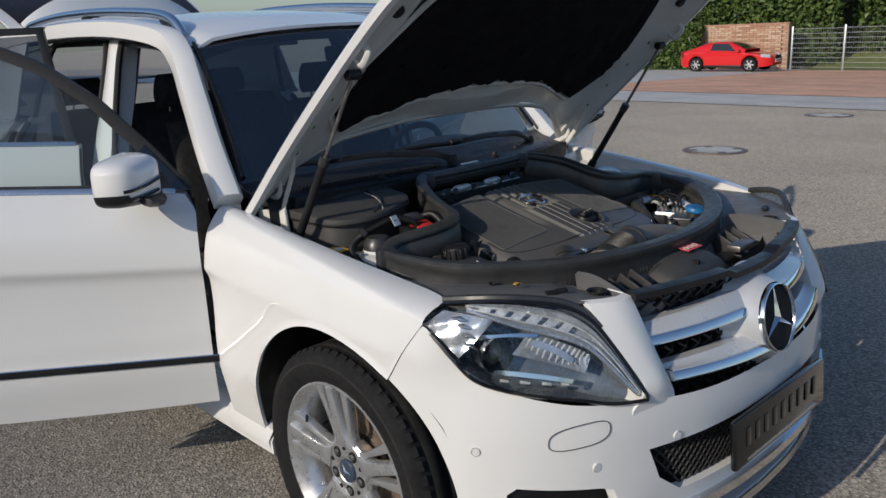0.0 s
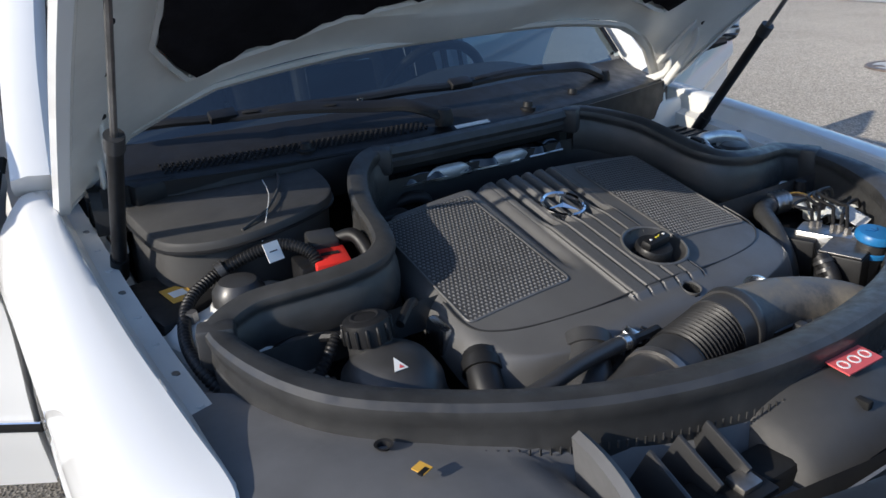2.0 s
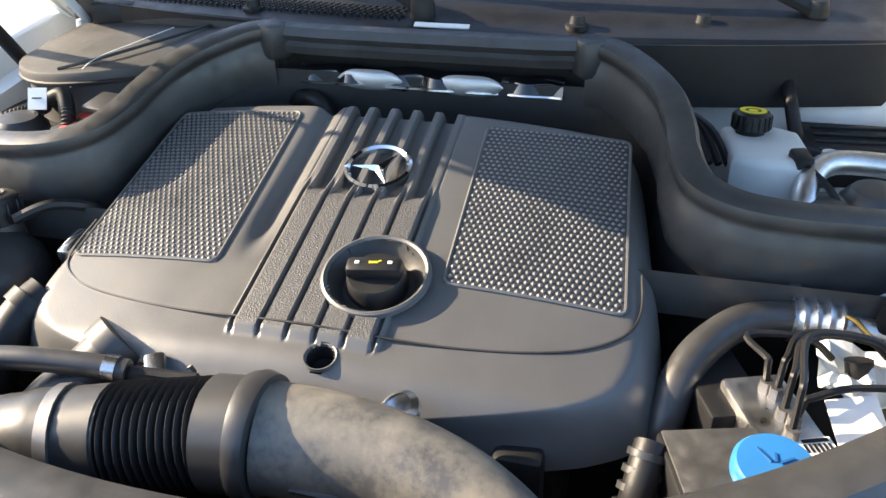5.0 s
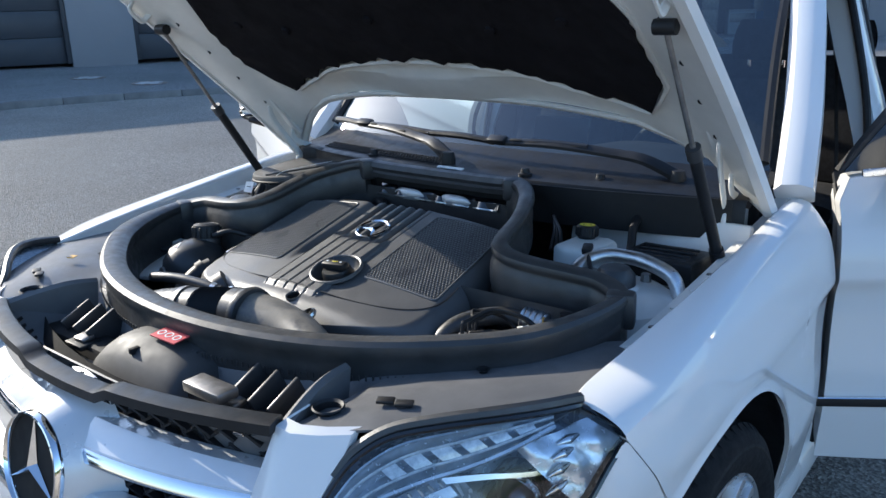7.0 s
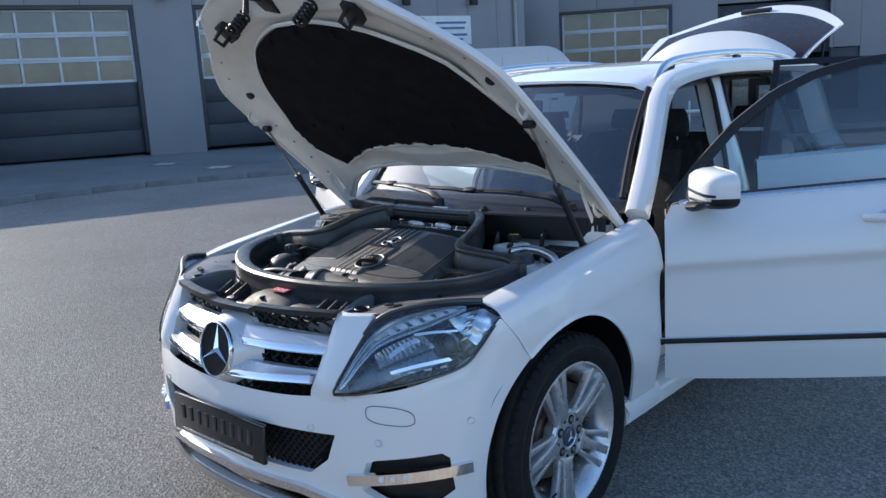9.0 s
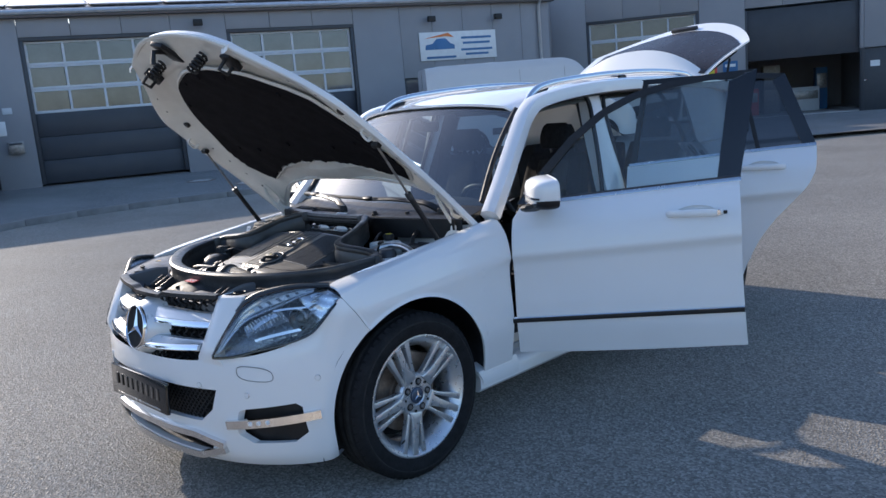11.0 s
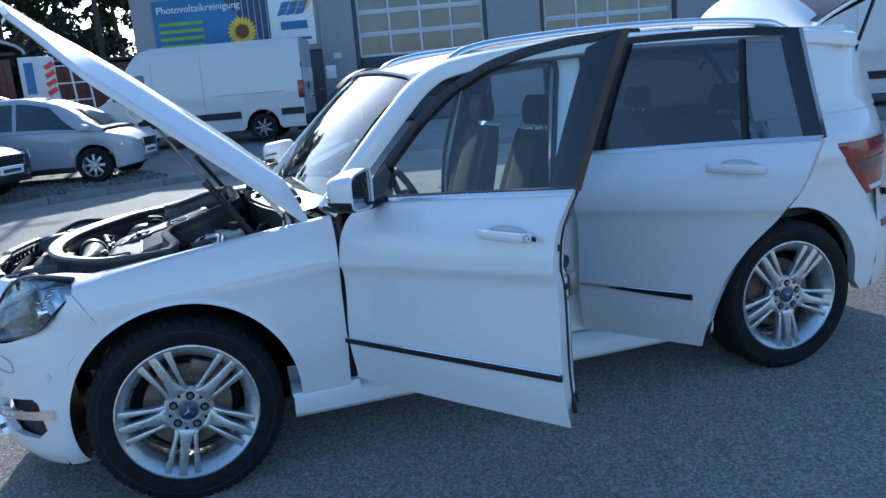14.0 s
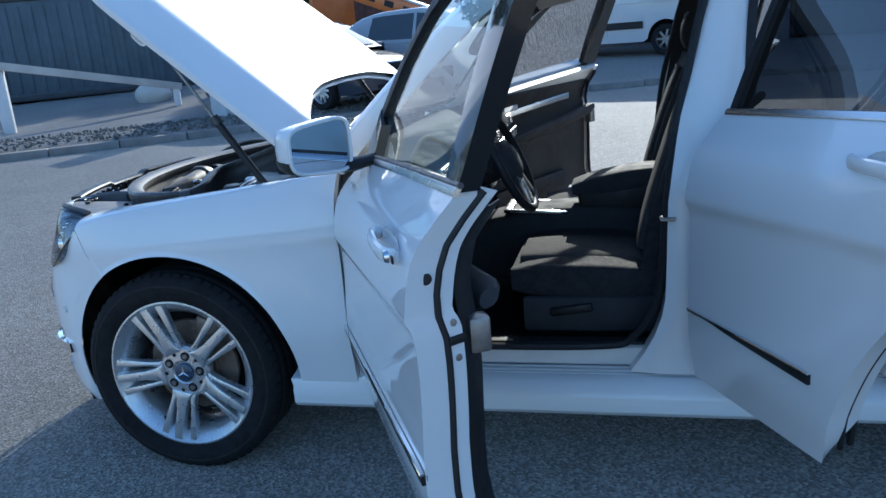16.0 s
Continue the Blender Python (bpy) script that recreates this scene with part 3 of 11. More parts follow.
part("swoosh", prism([(-0.55, 0), (0.3, 0.16), (0.5, 0.02), (0.2, 0.06)], 0.01, W_M @ pose(9.6, -0.045, 3.18, 90, 0, 0)), PRINTORANGE, sg)
# solar cleaning banner with sunflower, and the logo board beside it
bn = thing("solar_banner", "blue photovoltaic cleaning banner with a sunflower", "banner")
BX = -5.95
wall_sheet((3.25, 1.5), (BX, 3.05, -0.03), W_M, BLUEPRINT, bn, "board", 0.03)
lettered("Photovoltaikreinigung", 0.27, W_M @ pose(BX - 1.5, -0.055, 3.45, 90, 0, 0), PAPER, bn)
bm = bmesh.new()
for k in range(4):
    local_box((1.25, 0.01, 0.09), (BX - 0.85, -0.05, 3.15 - 0.2 * k), W_M, 0.0, bm)
part("text_bar", bm, PRINTGREEN, bn)
part("solar_cell_print", prism([(0.35, 1.46), (1.62, 1.46), (1.62, 0.1), (1.25, 0.3)], 0.008, W_M @ pose(BX, -0.048, 2.32, 90, 0, 0)), PRINTCELL, bn)
bm = bmesh.new()
for k in range(6):
    local_box((0.014, 0.006, 1.2), (BX + 0.75 + 0.17 * k, -0.061, 3.15), W_M @ pose(0, 0, 0), 0.0, bm)
part("cell_line_print", bm, GATEWHITE, bn)
bm = bmesh.new()
for k in range(22):
    a = 2 * math.pi * k / 22
    prism([(0.17, -0.05), (0.36, -0.035), (0.42, 0), (0.36, 0.035), (0.17, 0.05)], 0.008, W_M @ pose(BX + 0.85, -0.065, 2.8, 90, 0, 0) @ pose(0, 0, 0, 0, 0, math.degrees(a)), 0, bm)
part("petal_ring", bm, PRINTYELLOW, bn)
part("flower_heart", lathe([(0, 0.012), (0.19, 0.012), (0.19, 0)], 24, W_M @ pose(BX + 0.85, -0.068, 2.8, 90, 0, 0)), PRINTBROWN, bn)
part("leaf_print", prism([(-0.2, -0.5), (0.25, -0.45), (0.4, -0.2), (0.1, -0.3)], 0.008, W_M @ pose(BX + 0.75, -0.058, 2.8, 90, 0, 0)), PRINTGREEN, bn)
lg = thing("logo_board", "white logo board with blue panels and a yellow sun", "sign")
LX = -3.68
wall_sheet((1.25, 1.5), (LX, 3.05, -0.03), W_M, PAPER, lg, "board", 0.03)
part("sun_shape", lathe([(0, 0.01), (0.25, 0.01), (0.25, 0)], 24, W_M @ pose(LX + 0.3, -0.045, 3.45, 90, 0, 0)), PRINTYELLOW, lg)
bm = bmesh.new()
for r in range(2):
    for c in range(3):
        prism([(0, 0), (0.24, 0.03), (0.32, 0.2), (0.08, 0.17)], 0.008, W_M @ pose(LX - 0.40 + 0.25 * c + 0.09 * r, -0.052, 3.12 + 0.18 * r, 90, 0, 0), 0, bm)
part("panel_print", bm, BLUEPRINT, lg)
bm = bmesh.new()
local_box((0.75, 0.01, 0.22), (LX + 0.05, -0.05, 2.85), W_M, 0, bm)
local_box((1.0, 0.01, 0.08), (LX, -0.05, 2.48), W_M, 0, bm)
part("text_bar", bm, BLUEPRINT, lg)

# ---- second, taller building set back to the right
V_M = pose(-23.7, -13.7, 0.10, 0, 0, 123.0)
VH = 6.2
VG = [(1.1, 3.75, 3.85), (6.55, 3.65, 3.75)]
facade("wall_hall", V_M, -6.0, 22.0, VH, [(x - w / 2 - 0.1, x + w / 2 + 0.1, 0.0, h + 0.1) for x, w, h in VG] + [(8.35, 9.35, 0.0, 2.15)], "taller grey panelled hall")
gate(V_M, VG[0][0], VG[0][1], VG[0][2], 4, 3, 3)
og = tagged(thing("open_gate", "open workshop gate with a dark rolled-up leaf", "gate"), kind="structure")
part("gate_leaf", local_box((3.7, 0.06, 1.75), (6.55, 0.16, 2.9), V_M, 0.005), GATEGREY, og)
for dx in (-1.9, 1.9):
    part("gate_frame", local_box((0.10, 0.16, 3.75), (6.55 + dx, 0.10, 1.9), V_M, 0.005), FRAMEGREY, og)
hall = tagged(thing("hall_interior", "dim workshop interior behind the open gate", "interior"), kind="structure")
part("floor_slab", local_box((6, 6, 0.06), (6.55, 3.3, 0.0), V_M), CONCRETE, hall)
part("rear_wall", local_box((6, 0.1, 4), (6.55, 6.2, 2), V_M), FACADE, hall)
part("side_wall", local_box((0.1, 6, 4), (3.2, 3.3, 2), V_M), FACADE, hall)
part("side_wall", local_box((0.1, 6, 4), (9.3, 3.3, 2), V_M), FACADE, hall)
part("ceiling_slab", local_box((6.2, 6.2, 0.1), (6.55, 3.3, 4.05), V_M), FACADE, hall)
for k, (dx, dz, w, h) in enumerate(((4.9, 0.5, 0.9, 1.0), (5.9, 0.9, 0.6, 1.8), (7.2, 0.45, 1.0, 0.9), (7.9, 0.8, 0.4, 1.6))):
    cab = thing("workshop_cabinet", "metal workshop cabinet inside the hall", "cabinet", "workshop cabinets")
    part("body", local_box((w, 0.5, h), (dx, 2.2 + 0.5 * k, h / 2 + 0.03), V_M, 0.01), (RED, STEEL, GATEWHITE, BLUEPRINT)[k], cab)
    part("drawer_front", local_box((w * 0.9, 0.02, h * 0.35), (dx, 1.94 + 0.5 * k, h * 0.7), V_M, 0.004), STEEL, cab)
d2 = tagged(thing("door_2", "dark grey side door of the hall", "door"), kind="structure")
part("door_leaf", local_box((0.96, 0.06, 2.12), (8.85, 0.10, 1.06), V_M, 0.006), FRAMEGREY, d2)
part("door_handle", local_box((0.12, 0.05, 0.03), (8.5, 0.05, 1.05), V_M, 0.008), SATIN, d2)
part("notice", local_box((0.3, 0.01, 0.2), (8.85, 0.06, 1.6), V_M), PAPER, d2)
for k, (x, z, w, h, mt) in enumerate(((3.35, 1.65, 0.6, 0.95, RED), (4.1, 1.9, 0.5, 0.4, BLUEPRINT), (6.9, 4.2, 0.9, 0.3, PAPER))):
    s2 = thing("wall_sign", "small coloured sign on the hall wall", "sign", "hall signs")
    part("board", local_box((w, 0.02, h), (x, -0.02, z), V_M, 0.003), mt, s2)
    part("text_bar", local_box((w * 0.7, 0.01, h * 0.25), (x, -0.035, z + h * 0.12), V_M), YELLOW if mt is RED else PAPER if mt is BLUEPRINT else GATEGREY, s2)
tagged(part("roof_hall", box((28.4, 10, 0.25), V_M @ pose(8, 4.8, VH + 0.1), 0.02), ROOFTIN), "flat dark roof edge of the hall", "roof", kind="structure")
tagged(part("wall_hall_back", box((28, 0.3, VH), V_M @ pose(8, 9.6, VH / 2)), FACADE), "plain back wall of the hall", "wall", kind="structure")

# ---------------------------------------------------------------- the white car: body
# Front axle at x = 0, rear axle at x = -2.755; x points ahead, y to the car's left.
car = thing("car", "white compact off-road car with bonnet, doors and tailgate open", "car")
WHEEL_R, ARCH_R, AXLE_R = 0.358, 0.425, -2.755

_prof = spline([(0.16, 0.79), (0.24, 0.845), (0.30, 0.868), (0.42, 0.890), (0.54, 0.907), (0.62, 0.906), (0.70, 0.901), (0.80, 0.898), (0.865, 0.900), (0.893, 0.908), (0.906, 0.9150), (0.914, 0.9158),
                (0.926, 0.9140), (0.965, 0.908), (1.02, 0.893), (1.06, 0.868), (1.10, 0.832), (1.14, 0.797), (1.20, 0.778), (1.40, 0.712), (1.60, 0.628), (1.68, 0.57)])
_round = spline([(0.16, 0.79), (0.24, 0.845), (0.30, 0.868), (0.42, 0.890), (0.54, 0.906), (0.66, 0.906), (0.80, 0.906), (0.875, 0.909), (0.905, 0.912), (0.925, 0.911),
                 (0.965, 0.904), (1.02, 0.889), (1.06, 0.866), (1.10, 0.832), (1.14, 0.797), (1.20, 0.778), (1.40, 0.712), (1.60, 0.628), (1.68, 0.57)])
_taper = spline([(-3.75, 0.40), (-3.68, 0.52), (-3.60, 0.65), (-3.5, 0.76), (-3.4, 0.845), (-3.3, 0.908), (-3.2, 0.952), (-3.05, 0.985), (-2.8, 1.0), (-2.6, 1.0), (0.05, 1.0), (0.2, 0.992), (0.335, 0.962), (0.42, 0.93), (0.5, 0.885)])


def side(x, z):
    w = min(1, max(0, (z - 0.5) / 0.35))
    w = w * w * (3 - 2 * w)
    zz = z + w * 0.07 * (min(0.4, max(-2.7, x)) + 1.63)
    c = min(1, max(0, (-0.46 - x) / 0.22))
    c = c * c * (3 - 2 * c)
    b = min(1, max(0, (0.74 - z) / 0.13))
    return (_prof(zz) * c + _round(zz) * (1 - c)) * _taper(x + 0.075 * b * min(1, max(0, (-3.0 - x) / 0.3)))


def arch(x, x0, r=ARCH_R):
    d = r * r - (x - x0) ** 2
    return 0.36 + math.sqrt(d) if d > 0 else 0.36


def arch_stations(x0, r, n, a0=0.0, a1=math.pi):
    return [x0 + r * math.cos(a) for a in lin(a1, a0, n)]


fender_top = spline([(-0.64, 1.020), (-0.3, 0.980), (0.0, 0.942), (0.2, 0.912), (0.34, 0.872)])
fender_in = spline([(-0.66, 0.797), (-0.33, 0.797), (-0.08, 0.792), (0.19, 0.776), (0.30, 0.768), (0.34, 0.778)])
fender_in_z = spline([(-0.66, 1.026), (-0.3, 0.986), (0.0, 0.950), (0.2, 0.925), (0.30, 0.910), (0.34, 0.900)])


def fender(s):
    xs = [-0.623] + lin(-0.622, -0.425, 10)[:-1] + arch_stations(0.0, ARCH_R, 34, math.acos(0.24 / ARCH_R)) + lin(0.245, 0.338, 7)
    rows = []
    for x in xs:
        lo = 0.335 if x < -0.4249 else (arch(x, 0) if x <= 0.2401 else 0.71 + (x - 0.24) / 0.098 * 0.157)
        hi = fender_top(x)
        zs = [lo + (hi - lo) * k / 80 for k in range(81)]
        col = [(x, side(x, z) + 0.007 * max(0, 1 - k / 9) ** 1.5 * min(1, max(0, (0.30 - x) / 0.08)) * min(1, max(0, (x + 0.43) / 0.10)), z) for k, z in enumerate(zs)]
        y = col[-1][1]
        yi, zi = fender_in(x), fender_in_z(x)
        col += [(x, y + (yi - y) * f, hi + (zi - hi) * f ** 0.6 + 0.004 * math.sin(math.pi * f)) for f in (0.12, 0.28, 0.46, 0.64, 0.82, 1.0)]
        col += [(x, yi - 0.004, zi - 0.004), (x, yi - 0.005, zi - 0.05)]
        col = [(x, col[0][1] - (0.010 if x < 0.24 else 0.012), lo + 0.003)] + col
        if x < -0.6225:
            col = [(a, b - 0.03, c) for a, b, c in col]
        rows.append(col)
    ob = part("fender", sided(sheet(rows), s), WHITE, car)
    # Black strip added in the door gap for the shaded jamb behind it.
    part("fender_gap_seal", sided(tube([(-0.642, side(-0.64, z) - 0.048, z) for z in lin(0.345, 1.03, 14)], 0.020, 8), s), SEAL, car)
    # wheel housing behind the arch
    rows = []
    for a in lin(-0.33, math.pi + 0.30, 34):
        c, d = math.cos(a), math.sin(a)
        k = 0.035 * max(0, min(1, (c - 0.5) / 0.3))
        lip = side(max(-0.42, min(0.42, 0.43 * c)), max(0.25, 0.36 + 0.43 * d)) - 0.006
        rows.append([(r * c, y, 0.36 + r * d) for r, y in ((0.429 + k, lip), (0.440 + k, lip - 0.015), (0.450 + k, 0.80), (0.450 + k, 0.6), (0.450 + k, 0.52))])
    part("wheel_housing", sided(sheet(rows), s), BLACK, car)
    rows = [[(0.485 * math.cos(a), y, 0.36 + 0.485 * math.sin(a)) for y in (0.64, 0.4, 0.2)] for a in lin(-0.52, 0.30, 14)]
    part("housing_apron", sided(sheet(rows), s), BLACK, car)
    return ob


for s in (1, -1):
    fender(s)

# ---- front bumper
_plan = spline([(0.0, 0.20), (0.10, 0.30), (0.22, 0.42), (0.34, 0.525), (0.46, 0.615), (0.58, 0.69), (0.70, 0.745), (0.82, 0.785), (0.92, 0.803), (1.0, 0.808)])
_plan_y = spline([(0.0, 0.906), (0.10, 0.889), (0.22, 0.853), (0.34, 0.792), (0.46, 0.707), (0.58, 0.595), (0.70, 0.46), (0.82, 0.30), (0.92, 0.14), (1.0, 0.0)])
_inset = spline([(0.17, 0.10), (0.205, 0.055), (0.26, 0.022), (0.34, 0.010), (0.46, 0.0), (0.58, 0.002), (0.66, 0.012), (0.74, 0.035), (0.82, 0.072), (0.90, 0.115)])


def nose(u, z):
    """The front's skin: u runs from the wheel arch to the middle."""
    p = Vector((_plan(u), _plan_y(u)))
    q = Vector((_plan(min(1, u + 0.01)) - _plan(u - 0.01 if u > 0.01 else 0), _plan_y(min(1, u + 0.01)) - _plan_y(u - 0.01 if u > 0.01 else 0)))
    n = Vector((-q.y, q.x)).normalized()
    if u > 0.995:
        n = Vector((1, 0))
    k = min(1.0, 0.35 + u * 1.3)
    p = p - n * _inset(z) * k
    side_y = side(p.x, z) if p.x < 0.46 else None
    if side_y is not None:
        w = min(1, max(0, (0.46 - p.x) / 0.12))
        w = w * w * (3 - 2 * w)
        p.y = p.y * (1 - w) + side_y * w
    return Vector((p.x, max(0.0, p.y), z))


bumper_top = spline([(0.04, 0.711), (0.10, 0.794), (0.13, 0.836), (0.155, 0.864), (0.20, 0.800), (0.30, 0.738), (0.42, 0.697), (0.55, 0.672), (0.66, 0.664), (0.72, 0.652), (0.85, 0.640), (1.0, 0.634)])


def u_at_x(x):
    lo, hi = 0.0, 1.0
    for _ in range(30):
        mid = (lo + hi) / 2
        lo, hi = (mid, hi) if _plan(mid) < x else (lo, mid)
    return lo


def bumper():
    rows = []
    u_top0 = u_at_x(0.24)
    for k in range(33):
        row = []
        zt = k / 32
        z_edge = 0.205 + zt * 0.505
        ue = u_at_x(max(0.24, math.sqrt(max(0.0, ARCH_R ** 2 - (z_edge - 0.36) ** 2))))
        for i in range(91):
            f = (i / 90) ** 1.15
            z = 0.205 + zt * (bumper_top(u_top0 + (1 - u_top0) * f) - 0.205)
            row.append(nose(ue + (1 - ue) * f, z))
        row.insert(0, row[0] + Vector((0.008, -0.016, 0)))
        rows.append(row + [Vector((p.x, -p.y, p.z)) for p in reversed(row[:-1])])
    lip = [[Vector((p.x - 0.06, p.y * 0.95, 0.20)) for p in rows[0]]]
    bm = sheet(lip + rows)
    shapes = [[(-0.50, 0.535), (0.50, 0.535), (0.47, 0.45), (0.40, 0.395), (-0.40, 0.395), (-0.47, 0.45)], [(-0.46, 0.318), (0.46, 0.318), (0.40, 0.25), (-0.40, 0.25)]]
    for s in (1, -1):
        shapes.append([(s * a, b) for a, b in ((0.590, 0.452), (0.62, 0.462), (0.775, 0.478), (0.790, 0.460), (0.792, 0.352), (0.755, 0.316), (0.620, 0.316), (0.570, 0.352), (0.566, 0.385))])
    for shape in shapes:
        punch(bm, shape)
    return part("front_bumper", bm, WHITE, car)


def punch(bm, shape, depth=0.03):
    """Opens a convex hole (y, z) through a skin that faces ahead, and folds its edge inwards."""
    n = len(shape)
    cy, cz = sum(a for a, _ in shape) / n, sum(b for _, b in shape) / n
    lo, hi = min(a for a, _ in shape) - 0.03, max(a for a, _ in shape) + 0.03
    zl, zh = min(b for _, b in shape) - 0.03, max(b for _, b in shape) + 0.03

    def near():
        return [f for f in bm.faces if lo < f.calc_center_median().y < hi and zl < f.calc_center_median().z < zh]
    for i in range(n):
        (a, b), (c, d) = shape[i], shape[(i + 1) % n]
        faces = near()
        geom = list({*faces, *[e for f in faces for e in f.edges], *[v for f in faces for v in f.verts]})
        bmesh.ops.bisect_plane(bm, geom=geom, plane_co=(0, a, b), plane_no=(0, -(d - b), c - a), dist=1e-5)

    def inside(y, z):
        sg = 0
        for i in range(n):
            (a, b), (c, d) = shape[i], shape[(i + 1) % n]
            k = (c - a) * (z - b) - (d - b) * (y - a)
            if sg == 0:
                sg = 1 if k > 0 else -1
            elif k * sg < -1e-9:
                return False
        return True
    gone = [f for f in near() if inside(f.calc_center_median().y, f.calc_center_median().z)]
    bmesh.ops.delete(bm, geom=gone, context="FACES")
    edges = [e for e in bm.edges if e.is_boundary and inside(cy + ((e.verts[0].co.y + e.verts[1].co.y) / 2 - cy) * 0.97, cz + ((e.verts[0].co.z + e.verts[1].co.z) / 2 - cz) * 0.97)]
    r = bmesh.ops.extrude_edge_only(bm, edges=edges)
    bmesh.ops.translate(bm, vec=(-depth, 0, 0), verts=[v for v in r["geom"] if isinstance(v, bmesh.types.BMVert)])


bumper()


def u_at_y(y):
    lo, hi = 0.0, 1.0
    for _ in range(30):
        mid = (lo + hi) / 2
        lo, hi = (mid, hi) if _plan_y(mid) > y else (lo, mid)
    return lo


def on_nose(y, z, out=0.0):
    p = nose(u_at_y(abs(y)), z)
    return Vector((p.x + out, y, z))


# near-black inner sheet: the shade behind the openings put into its colour
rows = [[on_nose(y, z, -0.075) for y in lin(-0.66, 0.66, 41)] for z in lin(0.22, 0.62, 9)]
part("inner_shell", sheet(rows), SHADEBLACK, car)

# diamond mesh in the lower intake
bm = bmesh.new()
for k in range(-22, 44):
    for d in (1, -1):
        pts = []
        for i in range(7):
            z = 0.395 + 0.14 * i / 6
            y = (-0.52 + k * 0.0245) + d * (z - 0.395) * 0.9 + (0 if d > 0 else 0.12)
            if abs(y) < 0.395 + (z - 0.395) * 0.75:
                pts.append(on_nose(y, z, -0.024))
        if len(pts) > 1:
            tube(pts, 0.0034, 4, bm)
part("intake_mesh", bm, BLACK, car)

# skid bar of bright metal under the intake, and its dark slot
pts = [on_nose(y, 0.335 - 0.05 * min(1, max(0, (abs(y) - 0.36) / 0.2)), 0.006) for y in lin(-0.50, 0.50, 41)]
part("skid_trim", sweep(pts, [(-0.012, -0.014), (0.006, -0.018), (0.012, 0.0), (0.006, 0.016), (-0.012, 0.012)]), CHROME, car)
pts = [on_nose(y, 0.232 + 0.05 * min(1, max(0, (abs(y) - 0.34) / 0.16)), 0.004) for y in lin(-0.50, 0.50, 41)]
part("lower_lip_trim", sweep(pts, [(-0.012, -0.016), (0.006, -0.018), (0.012, 0.0), (0.006, 0.014), (-0.012, 0.012)]), SATIN, car)

for s in (1, -1):
    # fog lamp insert with the bright blade and three lights
    bm = sheet([[on_nose(s * y, z, -0.05 + 0.03 * max(0, (y - 0.68) / 0.11)) for y in lin(0.54, 0.80, 12)] for z in lin(0.30, 0.485, 6)])
    part("fog_lamp_recess", bm, BLACK, car)
    pts = [on_nose(s * y, 0.395 + (y - 0.545) * 0.10, 0.006) for y in lin(0.535, 0.83, 20)]
    part("daylight_blade", sweep(pts, [(-0.01, -0.017), (0.006, -0.019), (0.010, 0.0), (0.006, 0.019), (-0.01, 0.017)]), CHROME, car)
    for k in range(3):
        y = 0.635 + 0.03 * k
        part("daylight_lens", box((0.012, 0.026, 0.016), Matrix.Translation(on_nose(s * y, 0.397 + (y - 0.545) * 0.10, 0.014)), 0.004), PAPER, car, "white daylight running lens")
    # washer flap and parking sensors: fine joints in the skin
    ring = []
    for a in lin(0, 2 * math.pi, 33)[:-1]:
        c, sn = math.cos(a), math.sin(a)
        y = 0.66 + 0.062 * math.copysign(abs(c) ** 0.7, c) - 0.2 * 0.03 * sn
        z = 0.605 + 0.028 * math.copysign(abs(sn) ** 0.7, sn) - 0.14 * (y - 0.66)
        ring.append(on_nose(s * y, z, 0.0015))
    part("washer_flap", tube(ring, 0.0011, 5, closed=True), SOFT, car)
    for y, z in ((0.42, 0.55), (0.63, 0.52), (0.83, 0.57)):
        p = on_nose(s * y, z, 0.003)
        n = Vector((0.6 if y > 0.7 else 1, s * (0.8 if y > 0.7 else 0.3), 0)).normalized()
        m = Matrix.Translation(p) @ n.to_track_quat("Z", "Y").to_matrix().to_4x4()
        part("parking_sensor", lathe([(0.0, 0.001), (0.0095, 0.001), (0.0095, -0.004), (0.0115, -0.004), (0.0115, 0.0012), (0.0122, -0.002)], 20, m), WHITE, car)

# Plain trays added under the nose to darken the shadow on the ground.
part("undertray", box((0.22, 0.86, 0.012), pose(0.555, 0, 0.195), 0.004), BLACK, car)
part("undertray", box((0.90, 1.04, 0.012), pose(-0.02, 0, 0.20), 0.004), BLACK, car)

# number plate holder
bm = box((0.018, 0.54, 0.135), pose(0.828, 0, 0.478, 0, -4, 0), 0.006)
plate = part("plate_holder", bm, GLOSSBLACK, car, "black number plate holder, blank plate")
for k in range(9):
    part("plate_bar", box((0.003, 0.022, 0.050), pose(0.8375, -0.205 + k * 0.05, 0.488, 0, -4, 0), 0.001), GLOSSBLACK, plate)
part("plate_frame_strip", box((0.004, 0.42, 0.010), pose(0.8395, 0, 0.424, 0, -4, 0), 0.001), SATIN, plate)

# ---- grille surround arms, grille and star
arm_x = spline([(0.60, 0.765), (0.676, 0.733), (0.758, 0.682), (0.829, 0.630), (0.862, 0.604), (0.895, 0.580)])
arm_y = spline([(0.60, 0.515), (0.676, 0.507), (0.758, 0.531), (0.829, 0.550), (0.862, 0.556), (0.895, 0.556)])
